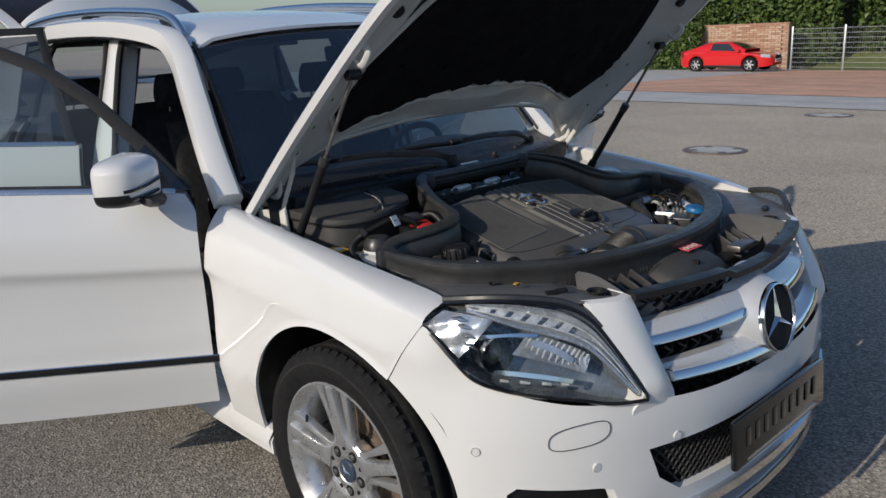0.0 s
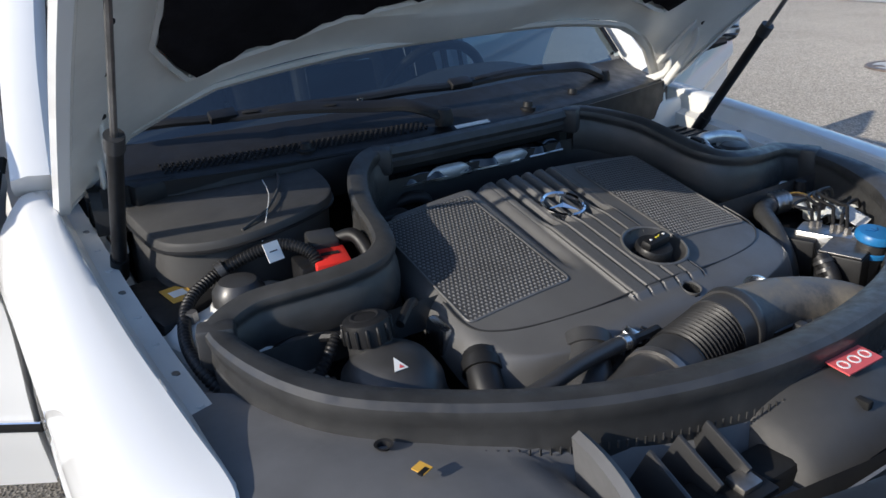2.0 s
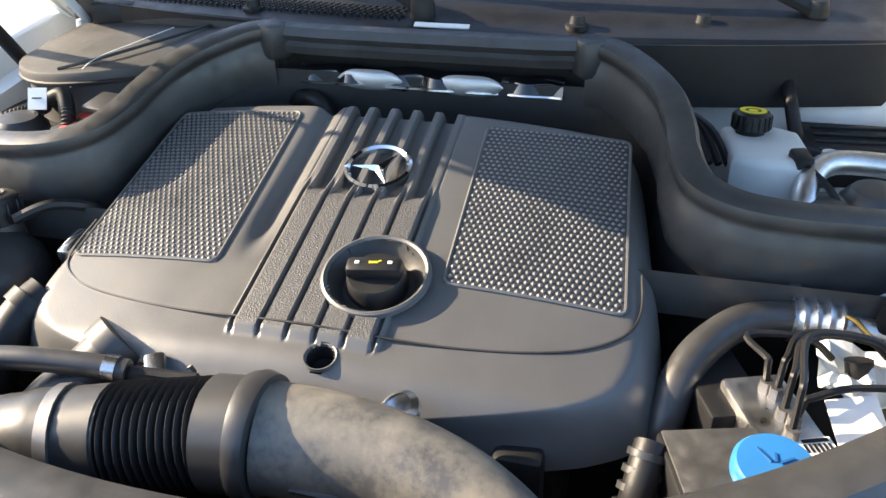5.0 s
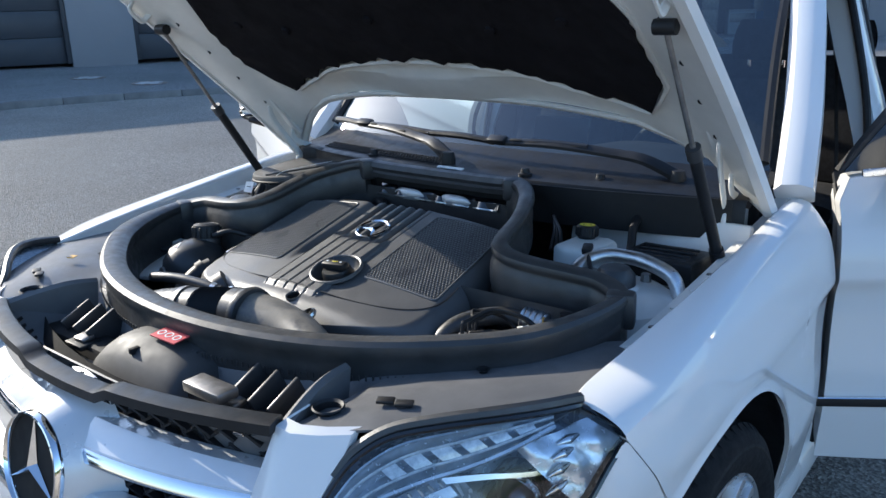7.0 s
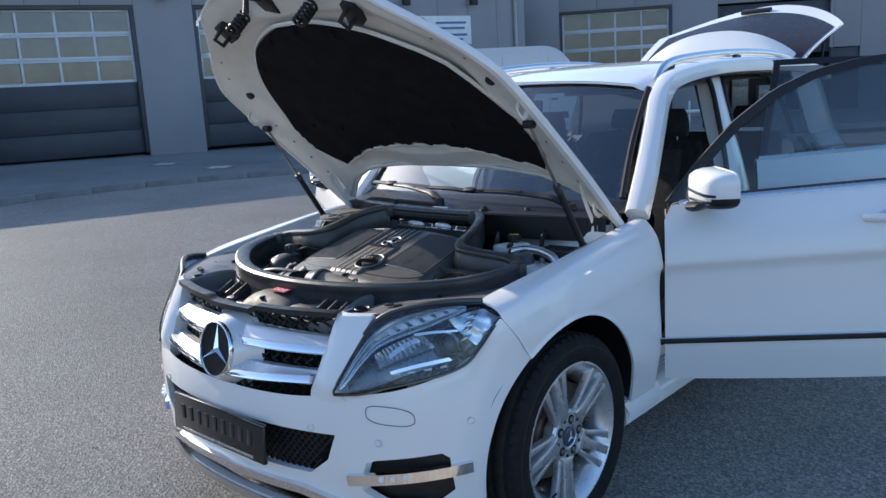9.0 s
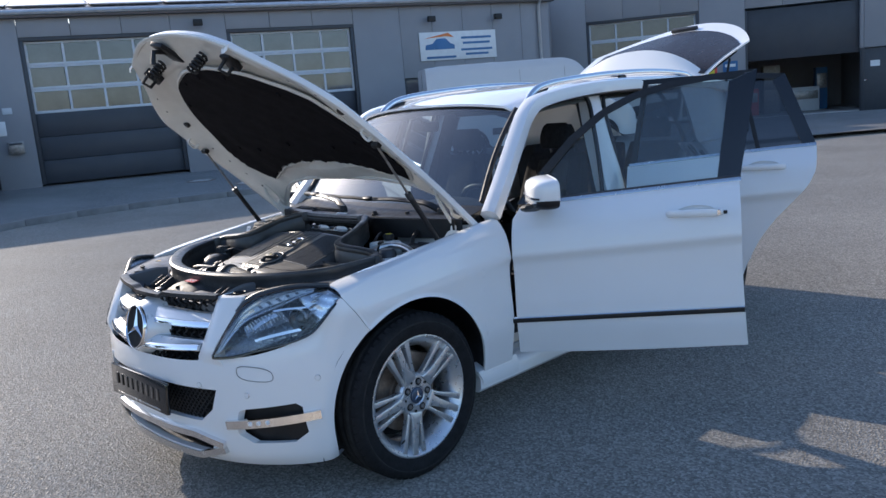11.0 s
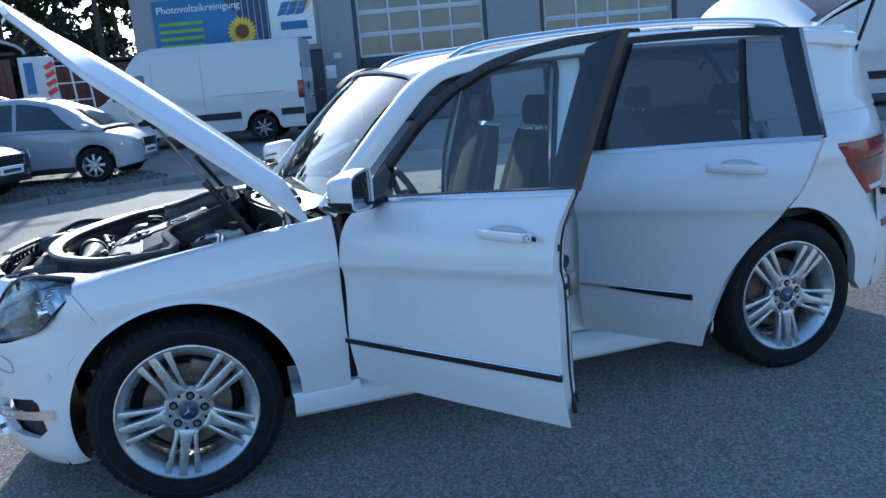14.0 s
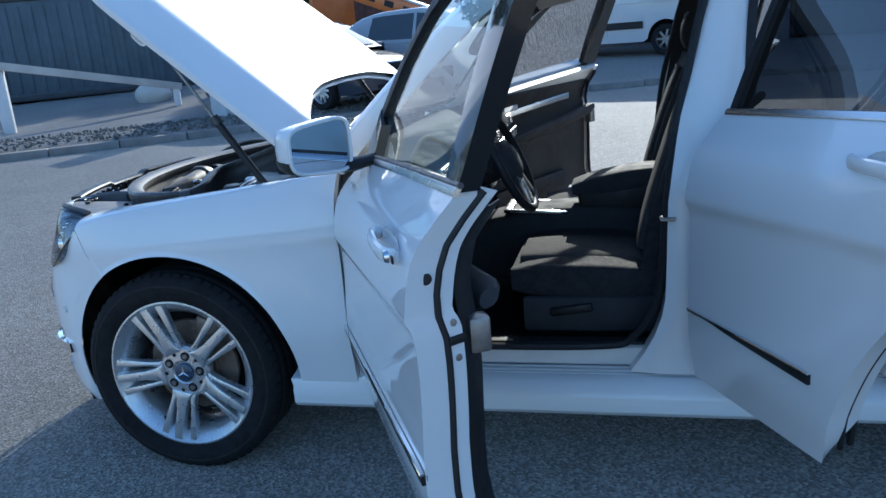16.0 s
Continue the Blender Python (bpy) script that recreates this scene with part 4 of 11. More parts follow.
for s in (1, -1):
    rows = []
    for t in lin(0, 1, 14):
        z = 0.625 + 0.262 * t
        tt = (z - 0.585) / 0.30
        a = Vector((arm_x(z) + 0.002, arm_y(z) - 0.005, z))
        b = Vector((0.775 - 0.138 * tt, 0.405 + 0.045 * tt, z + 0.002))
        k = max(0.0, 1 - t / 0.32)
        k = k * k * (3 - 2 * k)
        a, b = a.lerp(on_nose(0.54, z, -0.006), k), b.lerp(on_nose(0.42, z, -0.006), k)
        rows.append([a + Vector((-0.05 + 0.036 * t, 0.012 - 0.012 * t, 0)), a, a.lerp(b, 0.35) + Vector((0.014 * (1 - k), 0, 0)), a.lerp(b, 0.7) + Vector((0.016 * (1 - k), 0, 0)), b, b + Vector((-0.05, -0.006, 0))])
    last = rows[-1]
    rows.append([p + Vector((-0.020, 0, 0.004)) for p in last])
    part("grille_surround", sided(thick(sheet(rows), -0.003), s), WHITE, car)


def grille_x(y, z):
    return 0.792 - 0.45 * (z - 0.685) - 0.44 * y * y


bm = bmesh.new()
for j in range(8):
    zc = 0.628 + 0.033 * j
    for i in range(-10, 10):
        y = 0.045 * (i + 0.5)
        if abs(y) < 0.425:
            x = grille_x(y, zc) - 0.045 + 0.032 * min(1, max(0, (zc - 0.84) / 0.012))
            for sg in (1, -1):
                sweep([(x - 0.004, y - 0.0225, zc - sg * 0.0165), (x + 0.004, y, zc), (x - 0.004, y + 0.0225, zc + sg * 0.0165)], [(-0.006, -0.0026), (0.006, -0.0032), (0.006, 0.0032), (-0.006, 0.0026)], bm=bm)
part("grille_mesh", bm, BLACK, car)
# Near-black sheet painted as the shade behind the grille mesh.
part("grille_back", sheet([[(grille_x(y, z) - 0.085, y, z) for y in lin(-0.44, 0.44, 9)] for z in lin(0.61, 0.845, 5)]), SHADEBLACK, car)


def louvre(z0, z1, z2, tilt, y0, y1, s):
    """A silver grille blade with a bright lower edge."""
    rows = []
    for y in lin(y0, y1, 14):
        xx, zt, zb = grille_x(y, z0), z1 + (z2 - z1) * (y - y0) / (y1 - y0), z0 + tilt * y
        rows.append([(xx - 0.060, s * y, zt - 0.004), (xx - 0.026, s * y, zt), (xx - 0.014, s * y, zt - 0.008), (xx + 0.008, s * y, zb + 0.024), (xx + 0.008, s * y, zb + 0.012), (xx - 0.04, s * y, zb + 0.012)])
    b = part("grille_louvre", sheet(rows, close_u=True), SILVERPAINT, car)
    rows = []
    for y in lin(y0, y1 + 0.004, 14):
        xx, z = grille_x(y, z0), z0 + tilt * y
        rows.append([(xx - 0.01, s * y, z + 0.022), (xx + 0.011, s * y, z + 0.021), (xx + 0.016, s * y, z + 0.016), (xx + 0.021, s * y, z + 0.002), (xx + 0.018, s * y, z - 0.003), (xx - 0.02, s * y, z - 0.002)])
    bm = sheet(rows, close_u=True)
    bm.verts.ensure_lookup_table()
    bm.faces.new([bm.verts[i] for i in range(6)])
    bm.faces.new([bm.verts[13 * 6 + i] for i in range(6)][::-1])
    part("chrome_edge", bm, CHROME, b)


for s in (1, -1):
    louvre(0.772, 0.832, 0.816, 0.0, 0.060, 0.435, s)
    louvre(0.668, 0.718, 0.718, 0.05, 0.060, 0.410, s)
# rim bar over the top mesh
pts = [(grille_x(y, 0.895) + 0.004, y, 0.896 - 0.014 * min(1, max(0, (0.14 - abs(y)) / 0.03))) for y in lin(-0.44, 0.44, 57)]
part("grille_top_bar", sweep(pts, [(-0.012, -0.012), (-0.003, -0.012), (0.000, -0.002), (-0.004, 0.004), (-0.012, 0.006), (-0.040, 0.004), (-0.042, -0.012)]), COWLBLACK, car)

STAR = Matrix.Translation((0.802, 0, 0.746)) @ Euler((0, radians(90 - 12), 0)).to_matrix().to_4x4() @ Matrix.Scale(0.885, 4)


def star_bm(r, w, h, m, hub=0.16):
    """A three-pointed star in relief."""
    bm = bmesh.new()
    for k in range(3):
        a = math.pi + 2 * math.pi * k / 3
        tip = Vector((r * math.cos(a), r * math.sin(a), h * 0.25))
        l, rr = (Vector((w * math.cos(a + d), w * math.sin(a + d), 0)) for d in (math.pi / 3, -math.pi / 3))
        c = Vector((0, 0, h))
        v = [bm.verts.new(m @ q) for q in (tip, l, rr, c, Vector((0, 0, 0)))]
        bm.faces.new((v[0], v[1], v[3]))
        bm.faces.new((v[0], v[3], v[2]))
        bm.faces.new((v[0], v[4], v[1]))
        bm.faces.new((v[0], v[2], v[4]))
    return bm


emblem = part("grille_emblem", lathe([(0.088, -0.03), (0.104, -0.02), (0.108, 0.0), (0.104, 0.010), (0.101, 0.011), (0.098, 0.006), (0.098, -0.012), (0.0, -0.014)], 56, STAR), CHROME, car, "chrome ring with a three-pointed star")
part("emblem_field", lathe([(0.0, -0.004), (0.097, -0.002), (0.097, -0.010)], 48, STAR), SHADEBLACK, emblem)
part("emblem_star", star_bm(0.098, 0.0125, 0.014, STAR @ pose(0, 0, -0.002)), CHROME, emblem)
part("emblem_carrier", lathe([(0.175, -0.095), (0.150, -0.070), (0.130, -0.040), (0.117, -0.018), (0.107, -0.006)], 48, STAR), SILVERPAINT, emblem)

# ---- headlamps
# the upper line runs from the wing along the top and down the inner edge, the lower one along the bottom
HL_TOP = [(0.342, 0.787, 0.900), (0.42, 0.765, 0.914), (0.48, 0.725, 0.917), (0.525, 0.665, 0.907), (0.563, 0.605, 0.889), (0.60, 0.570, 0.862), (0.63, 0.553, 0.829), (0.682, 0.532, 0.758), (0.731, 0.509, 0.678)]
HL_BOT = [(0.322, 0.857, 0.868), (0.372, 0.850, 0.836), (0.420, 0.842, 0.795), (0.468, 0.822, 0.750), (0.525, 0.778, 0.724), (0.590, 0.712, 0.704), (0.640, 0.650, 0.689), (0.690, 0.585, 0.673), (0.732, 0.512, 0.669)]


def headlamp(s):
    top, bot = curve_pts(HL_TOP, 6), curve_pts(HL_BOT, 6)
    n = len(top)

    def P(t, v, d):
        """A point d under the lens, t from the wing to the grille, v from the upper line to the lower one."""
        k = min(n - 1.001, max(0.0, t * (n - 1)))
        i, f = int(k), k - int(k)
        a, b = top[i].lerp(top[i + 1], f), bot[i].lerp(bot[i + 1], f)
        out = Vector((0.75, 0.55 * (1 - t), 0.25)).normalized()
        return a.lerp(b, v) + out * (0.016 * math.sin(math.pi * v) * min(1, (b - a).length / 0.12) - d)

    def field(t0, t1, v0, v1, d, a=10, b=6, wob=0.0):
        return sheet([[P(t, v, d + wob * math.sin(t * 60) * math.cos(v * 9)) for v in lin(v0, v1, b)] for t in lin(t0, t1, a)])

    def blade(ends, w, d, deep=0.008):
        """A bar along (t, v) points, w wide in v."""
        line = curve_pts([(t, v, 0) for t, v in ends], 5)
        return thick(sheet([[P(q.x, q.y + k * w, d) for k in (-0.5, 0, 0.5)] for q in line]), deep)

    def dish(t, v):
        e = min(1, 6 * v, 6 * (1 - v)) * min(1, 8 * t, 5 * (1 - t))
        return 0.006 + 0.085 * max(0.0, e) ** 0.7
    shell = sheet([[P(t, v, dish(t, v)) for v in lin(0, 1, 17)] for t in lin(0, 1, 41)])
    lamp = part("headlamp", sided(shell, s), plain_hl_inner, car, "clear headlamp with projector and chrome reflectors")
    ob = part("lens", sided(sheet([[P(t, v, 0) for v in lin(0, 1, 13)] for t in lin(0, 1, n)]), s), LENS, lamp)
    ob.visible_shadow = False
    part("lamp_gasket", sided(tube([p + Vector((-0.002, 0, 0)) for p in top + bot[::-1]], 0.0050, 6, closed=True), s), GLOSSBLACK, lamp)
    # daylight band along the top, turning down along the inner edge
    outer = curve_pts([(t, v, 0) for t, v in ((0.10, 0.05), (0.25, 0.05), (0.40, 0.06), (0.55, 0.07), (0.68, 0.08), (0.80, 0.09), (0.90, 0.12), (0.965, 0.20))], 6)
    inner = curve_pts([(t, v, 0) for t, v in ((0.13, 0.22), (0.25, 0.28), (0.38, 0.31), (0.52, 0.32), (0.64, 0.31), (0.76, 0.33), (0.87, 0.40), (0.955, 0.55))], 6)
    m_ = len(outer)

    def band(k, w, d):
        q = outer[k].lerp(inner[k], w)
        return P(q.x, q.y, d)
    part("upper_reflector", sided(sheet([[band(k, w, 0.030 - 0.016 * abs(2 * w - 1)) for w in lin(0, 1, 7)] for k in range(m_)]), s), lamp_silver, lamp)
    for w, r, mt in ((0.0, 0.0030, lamp_silver), (0.30, 0.0022, lamp_clear), (0.72, 0.0022, lamp_clear), (1.0, 0.0042, lamp_silver)):
        part("light_guide", sided(tube([band(k, w, 0.010) for k in range(m_)], r, 6), s), mt, lamp)
    for k in range(6):
        a = 3 + 3 * k
        rows = [[band(q, w, 0.010 + 0.006 * abs(w - 0.5)) for w in lin(0.34, 0.68, 5)] for q in range(a, a + 3)]
        part("light_block", sided(thick(sheet(rows), 0.005), s), lamp_clear, lamp)
    # bright blades over the projector and under it, with small lights below
    part("light_blade", sided(blade(((0.47, 0.36), (0.37, 0.42), (0.27, 0.56)), 0.045, 0.014), s), CHROME, lamp)
    part("lower_light_blade", sided(blade(((0.70, 0.76), (0.60, 0.77), (0.50, 0.80), (0.42, 0.84)), 0.055, 0.016), s), CHROME, lamp)
    for k in range(4):
        t = 0.46 + 0.065 * k
        part("blade_light", sided(tube([P(t, 0.905 - 0.03 * k, 0.012), P(t + 0.03, 0.895 - 0.03 * k, 0.012)], [0.0045, 0.0030], 8), s), lamp_clear, lamp)
    # silver outer reflector towards the wing, with its dimples
    part("side_reflector", sided(field(0.04, 0.27, 0.30, 0.93, 0.016, 14, 12, 0.0045), s), lamp_silver, lamp)
    for k in range(4):
        c = 0.10 + 0.045 * k
        part("reflector_dimple", sided(tube([P(c, 0.45 + 0.10 * k, 0.012), P(c + 0.03, 0.43 + 0.10 * k, 0.008), P(c + 0.07, 0.42 + 0.10 * k, 0.012)], [0.002, 0.007, 0.002], 8, flat=0.5), s), CHROME, lamp)
    # projector
    m = Matrix.Translation(P(0.385, 0.64, 0.050)) @ Vector((1, 0.25, -0.02)).to_track_quat("Z", "Y").to_matrix().to_4x4()
    part("projector_ring", sided(lathe([(0.047, -0.03), (0.047, 0.016), (0.0445, 0.020), (0.042, 0.014), (0.036, -0.02)], 36, m), s), CHROME, lamp)
    part("projector_lens", sided(lathe([(0.0, 0.024), (0.014, 0.021), (0.027, 0.008), (0.035, -0.018)], 28, m), s), lamp_bulb, lamp)
    # fluted main-beam bowl: a fan under the band
    rows = [[P(t, v, 0.030 + 0.035 * math.sin(math.pi * q) * math.sin(math.pi * (t - 0.44) / 0.31)) for q, v in ((q, 0.35 + q * 0.26) for q in lin(0, 1, 8))] for t in lin(0.44, 0.75, 14)]
    bowl = part("main_beam_bowl", sided(sheet(rows), s), lamp_silver, lamp)
    for k in range(11):
        t = 0.46 + 0.027 * k
        h = 0.10 + 0.13 * math.sin(math.pi * (k + 1) / 12)
        part("bowl_flute", sided(tube([P(t, 0.36, 0.022), P(t + 0.004, 0.36 + h * 0.5, 0.032), P(t + 0.006, 0.36 + h, 0.026)], [0.0022, 0.0034, 0.0020], 6), s), lamp_clear, bowl)
    part("bowl_shade", sided(blade(((0.66, 0.52), (0.57, 0.46), (0.47, 0.44)), 0.07, 0.020, 0.012), s), lamp_silver, bowl)


plain_hl_inner = plain("lamp_inner_grey", (0.20, 0.23, 0.27), 0.26, 0.45, var=0.2, nscale=14)
lamp_bulb = plain("projector_lens_glass", (0.05, 0.06, 0.07), 0.04, 0.3, var=0.1, coat=1.0, rvar=0.02)
lamp_silver = plain("lamp_silver_plastic", (0.64, 0.68, 0.73), 0.20, 0.65, var=0.25, nscale=26, bscale=60, bstr=0.6)
lamp_clear = plain("lamp_clear_plastic", (0.72, 0.76, 0.80), 0.14, 0.30, spec=0.9, var=0.35, nscale=70, bscale=120, bstr=0.5)
lamp_prism = plain("lamp_prism_plastic", (0.62, 0.66, 0.70), 0.16, 0.45, var=0.12, nscale=60, bscale=160, bstr=0.5)
for s in (1, -1):
    headlamp(s)

# ---- quarter panel, sill, roof and pillars
belt = spline([(-3.4, 1.235), (-2.65, 1.205), (-1.70, 1.144), (-0.9, 1.086), (-0.62, 1.06)])


rear_edge = spline([(0.38, -2.250), (0.43, -2.268), (0.55, -2.305), (0.70, -2.372), (0.82, -2.455), (0.95, -2.575), (1.03, -2.635), (1.10, -2.662), (1.21, -2.672)])
door_line = spline([(-2.664, 1.14), (-2.635, 1.03), (-2.575, 0.95), (-2.455, 0.82), (-2.372, 0.70), (-2.305, 0.55), (-2.268, 0.43), (-2.25, 0.37)])


def quarter(s):
    rows = [[(rear_edge(z) - 0.006, side(rear_edge(z), z) - 0.003, z), (rear_edge(z) + 0.008, side(rear_edge(z), z) - 0.012, z), (rear_edge(z) + 0.014, side(rear_edge(z), z) - 0.055, z), (rear_edge(z) + 0.060, side(rear_edge(z), z) - 0.062, z), (rear_edge(z) + 0.068, side(rear_edge(z), z) - 0.13, z)] for z in lin(0.37, 1.20, 30)]
    part("rear_jamb", sided(thick(sheet(rows), 0.003), s), WHITE, car, "white door jamb round the wheel arch")
    part("jamb_seal", sided(tube([(rear_edge(z) + 0.066, side(rear_edge(z), z) - 0.066, z) for z in lin(0.42, 1.18, 24)], 0.014, 8), s), SEAL, car)
    part("jamb_lip", sided(tube([(rear_edge(z) + 0.020, side(rear_edge(z), z) - 0.044, z) for z in lin(0.42, 1.14, 24)], 0.012, 8), s), SEAL, car)
    xs = lin(-3.70, -3.20, 14)[:-1] + arch_stations(AXLE_R, ARCH_R, 34) + lin(-2.329, -2.20, 6)
    rows = []
    for x in xs:
        lo = arch(x, AXLE_R) if abs(x - AXLE_R) <= ARCH_R + 1e-6 else (0.30 if x < AXLE_R else 0.36)
        if x < AXLE_R - ARCH_R:
            lo = 0.30
        hi = belt(x) if x > -3.45 else 1.235 - (-3.45 - x) * 0.5
        if x > -2.662:
            hi = door_line(x)
        if hi < lo + 0.01:
            continue
        col = [(x, side(x, z), z) for z in [lo + (hi - lo) * k / 36 for k in range(37)]]
        rows.append([(x, col[0][1] - 0.05, lo)] + col)
    part("quarter_panel", sided(sheet(rows), s), WHITE, car)
    rows = [[(AXLE_R + 0.44 * math.cos(a), y, 0.36 + 0.44 * math.sin(a)) for y in (0.80, 0.7, 0.6, 0.52)] for a in lin(-0.25, math.pi + 0.25, 30)]
    part("wheel_housing", sided(sheet(rows), s), BLACK, car)
    # tail lamp: dark red body, bright band, smoky band and a row of light elements
    def lamp_front(z):
        return -3.020 - 0.235 * max(0, (1.05 - z) / 0.26) ** 1.15 - 0.4 * max(0, z - 1.035)

    def lamp_sheet(z0, z1, in0, in1, out, nz=8):
        return thick(sheet([[(x, side(x, z) + out - 0.012 * (k in (0, 14)), z) for k, x in enumerate(lin(lamp_front(z) - in0, -3.60 + in1, 15))] for z in lin(z0, z1, nz)]), -0.006)

    lamp = part("tail_lamp", sided(lamp_sheet(0.785, 1.055, 0, 0, 0.006, 14), s), TAILRED, car, "dark red tail lamp with smoky bands")
    part("brake_band", sided(lamp_sheet(0.972, 1.020, 0.045, 0.03, 0.012, 5), s), TAILRED, lamp)
    part("smoky_band", sided(lamp_sheet(0.905, 0.962, 0.030, 0.03, 0.012, 5), s), SMOKE, lamp, "smoky reversing band")
    part("reflector_patch", sided(lamp_sheet(0.802, 0.826, 0.035, 0.10, 0.012, 4), s), PRIMER, lamp)
    part("side_marker", sided(thick(sheet([[(x, side(x, z) + 0.003, z) for x in lin(-3.50, -3.38, 5)] for z in (0.60, 0.635)]), -0.005), s), TAILRED, car)


def sill(s):
    pts = [(x, 0.79, 0.30) for x in lin(-2.34, -0.39, 20)]
    sec = [(-0.06, 0.11), (-0.062, 0.055), (0.03, 0.050), (0.048, 0.04), (0.078, 0.022), (0.088, 0.0), (0.086, -0.045), (0.070, -0.062), (-0.06, -0.062)]
    bm = sweep(pts, sec)
    part("sill", sided(bm, s), WHITE, car)
    rows = [[(x, y, z) for x, y, z in ((-0.39, 0.80, 0.36), (-0.385, 0.872, 0.36 - 0.02), (-0.40 , 0.885, 0.30), (-0.405, 0.875, 0.262), (-0.41, 0.80, 0.24))], [(x, y, z) for x, y, z in ((-0.66, 0.80, 0.37), (-0.66, 0.868, 0.352), (-0.66, 0.884, 0.315), (-0.66, 0.876, 0.262), (-0.66, 0.80, 0.24))]]
    part("sill_front_end", sided(thick(sheet(rows), 0.003), s), WHITE, car)
    pts = [(x, 0.735, 0.42) for x in lin(-2.25, -0.68, 12)]
    part("sill_step", sided(sweep(pts, [(-0.05, 0.0), (0.0, 0.0), (0.012, -0.008), (0.02, -0.06), (-0.05, -0.06)]), s), PRIMER, car, "white door step")
    for k in range(3):
        part("sill_groove", sided(tube([(x, 0.772 + 0.017 * k, 0.358 - 0.004 * k) for x in lin(-2.22, -0.70, 10)], 0.0035, 6), s), PRIMER, car)
    part("entry_strip", sided(box((0.80, 0.045, 0.010), pose(-1.20, 0.715, 0.424), 0.003), s), BLACK, car)


for s in (1, -1):
    quarter(s)
    sill(s)

roof_mid = spline([(-3.38, 1.575), (-3.1, 1.612), (-2.5, 1.640), (-1.9, 1.640), (-1.4, 1.615), (-1.02, 1.560)])


def roof_z(x, y):
    return roof_mid(x) - 0.045 * (abs(y) / 0.62) ** 2.6 - (0.03 * max(0, (abs(y) - 0.56) / 0.08))


rows = []
for x in lin(-3.40, -1.0, 40):
    row = []
    for y in lin(-0.635, 0.635, 33):
        xe = x - 0.07 * (y / 0.62) ** 2 * min(1, max(0, (x + 2) / 1.0))
        row.append((xe, y, roof_z(x, y)))
    rows.append(row)
part("roof", thick(sheet(rows), -0.012), WHITE, car)
part("headliner", sheet([[(x, y, roof_z(x, y) - 0.06) for y in lin(-0.6, 0.6, 9)] for x in lin(-3.3, -1.1, 12)]), LIGHTTRIM, car)

PILLAR = [(-0.60, 0.800, 1.045), (-0.75, 0.765, 1.20), (-0.93, 0.710, 1.375), (-1.08, 0.664, 1.500), (-1.25, 0.645, 1.562), (-1.7, 0.640, 1.602), (-2.3, 0.645, 1.605), (-2.9, 0.655, 1.580), (-3.3, 0.665, 1.535)]
pillar_y = spline([(0.36, 0.82), (0.9, 0.825), (1.1, 0.775), (1.3, 0.70), (1.60, 0.60)])


def post_x(z):
    return -1.675 - 0.02 * min(1, (z - 0.36) / 0.6) - 0.115 * max(0, (z - 0.90) / 0.70) ** 1.1


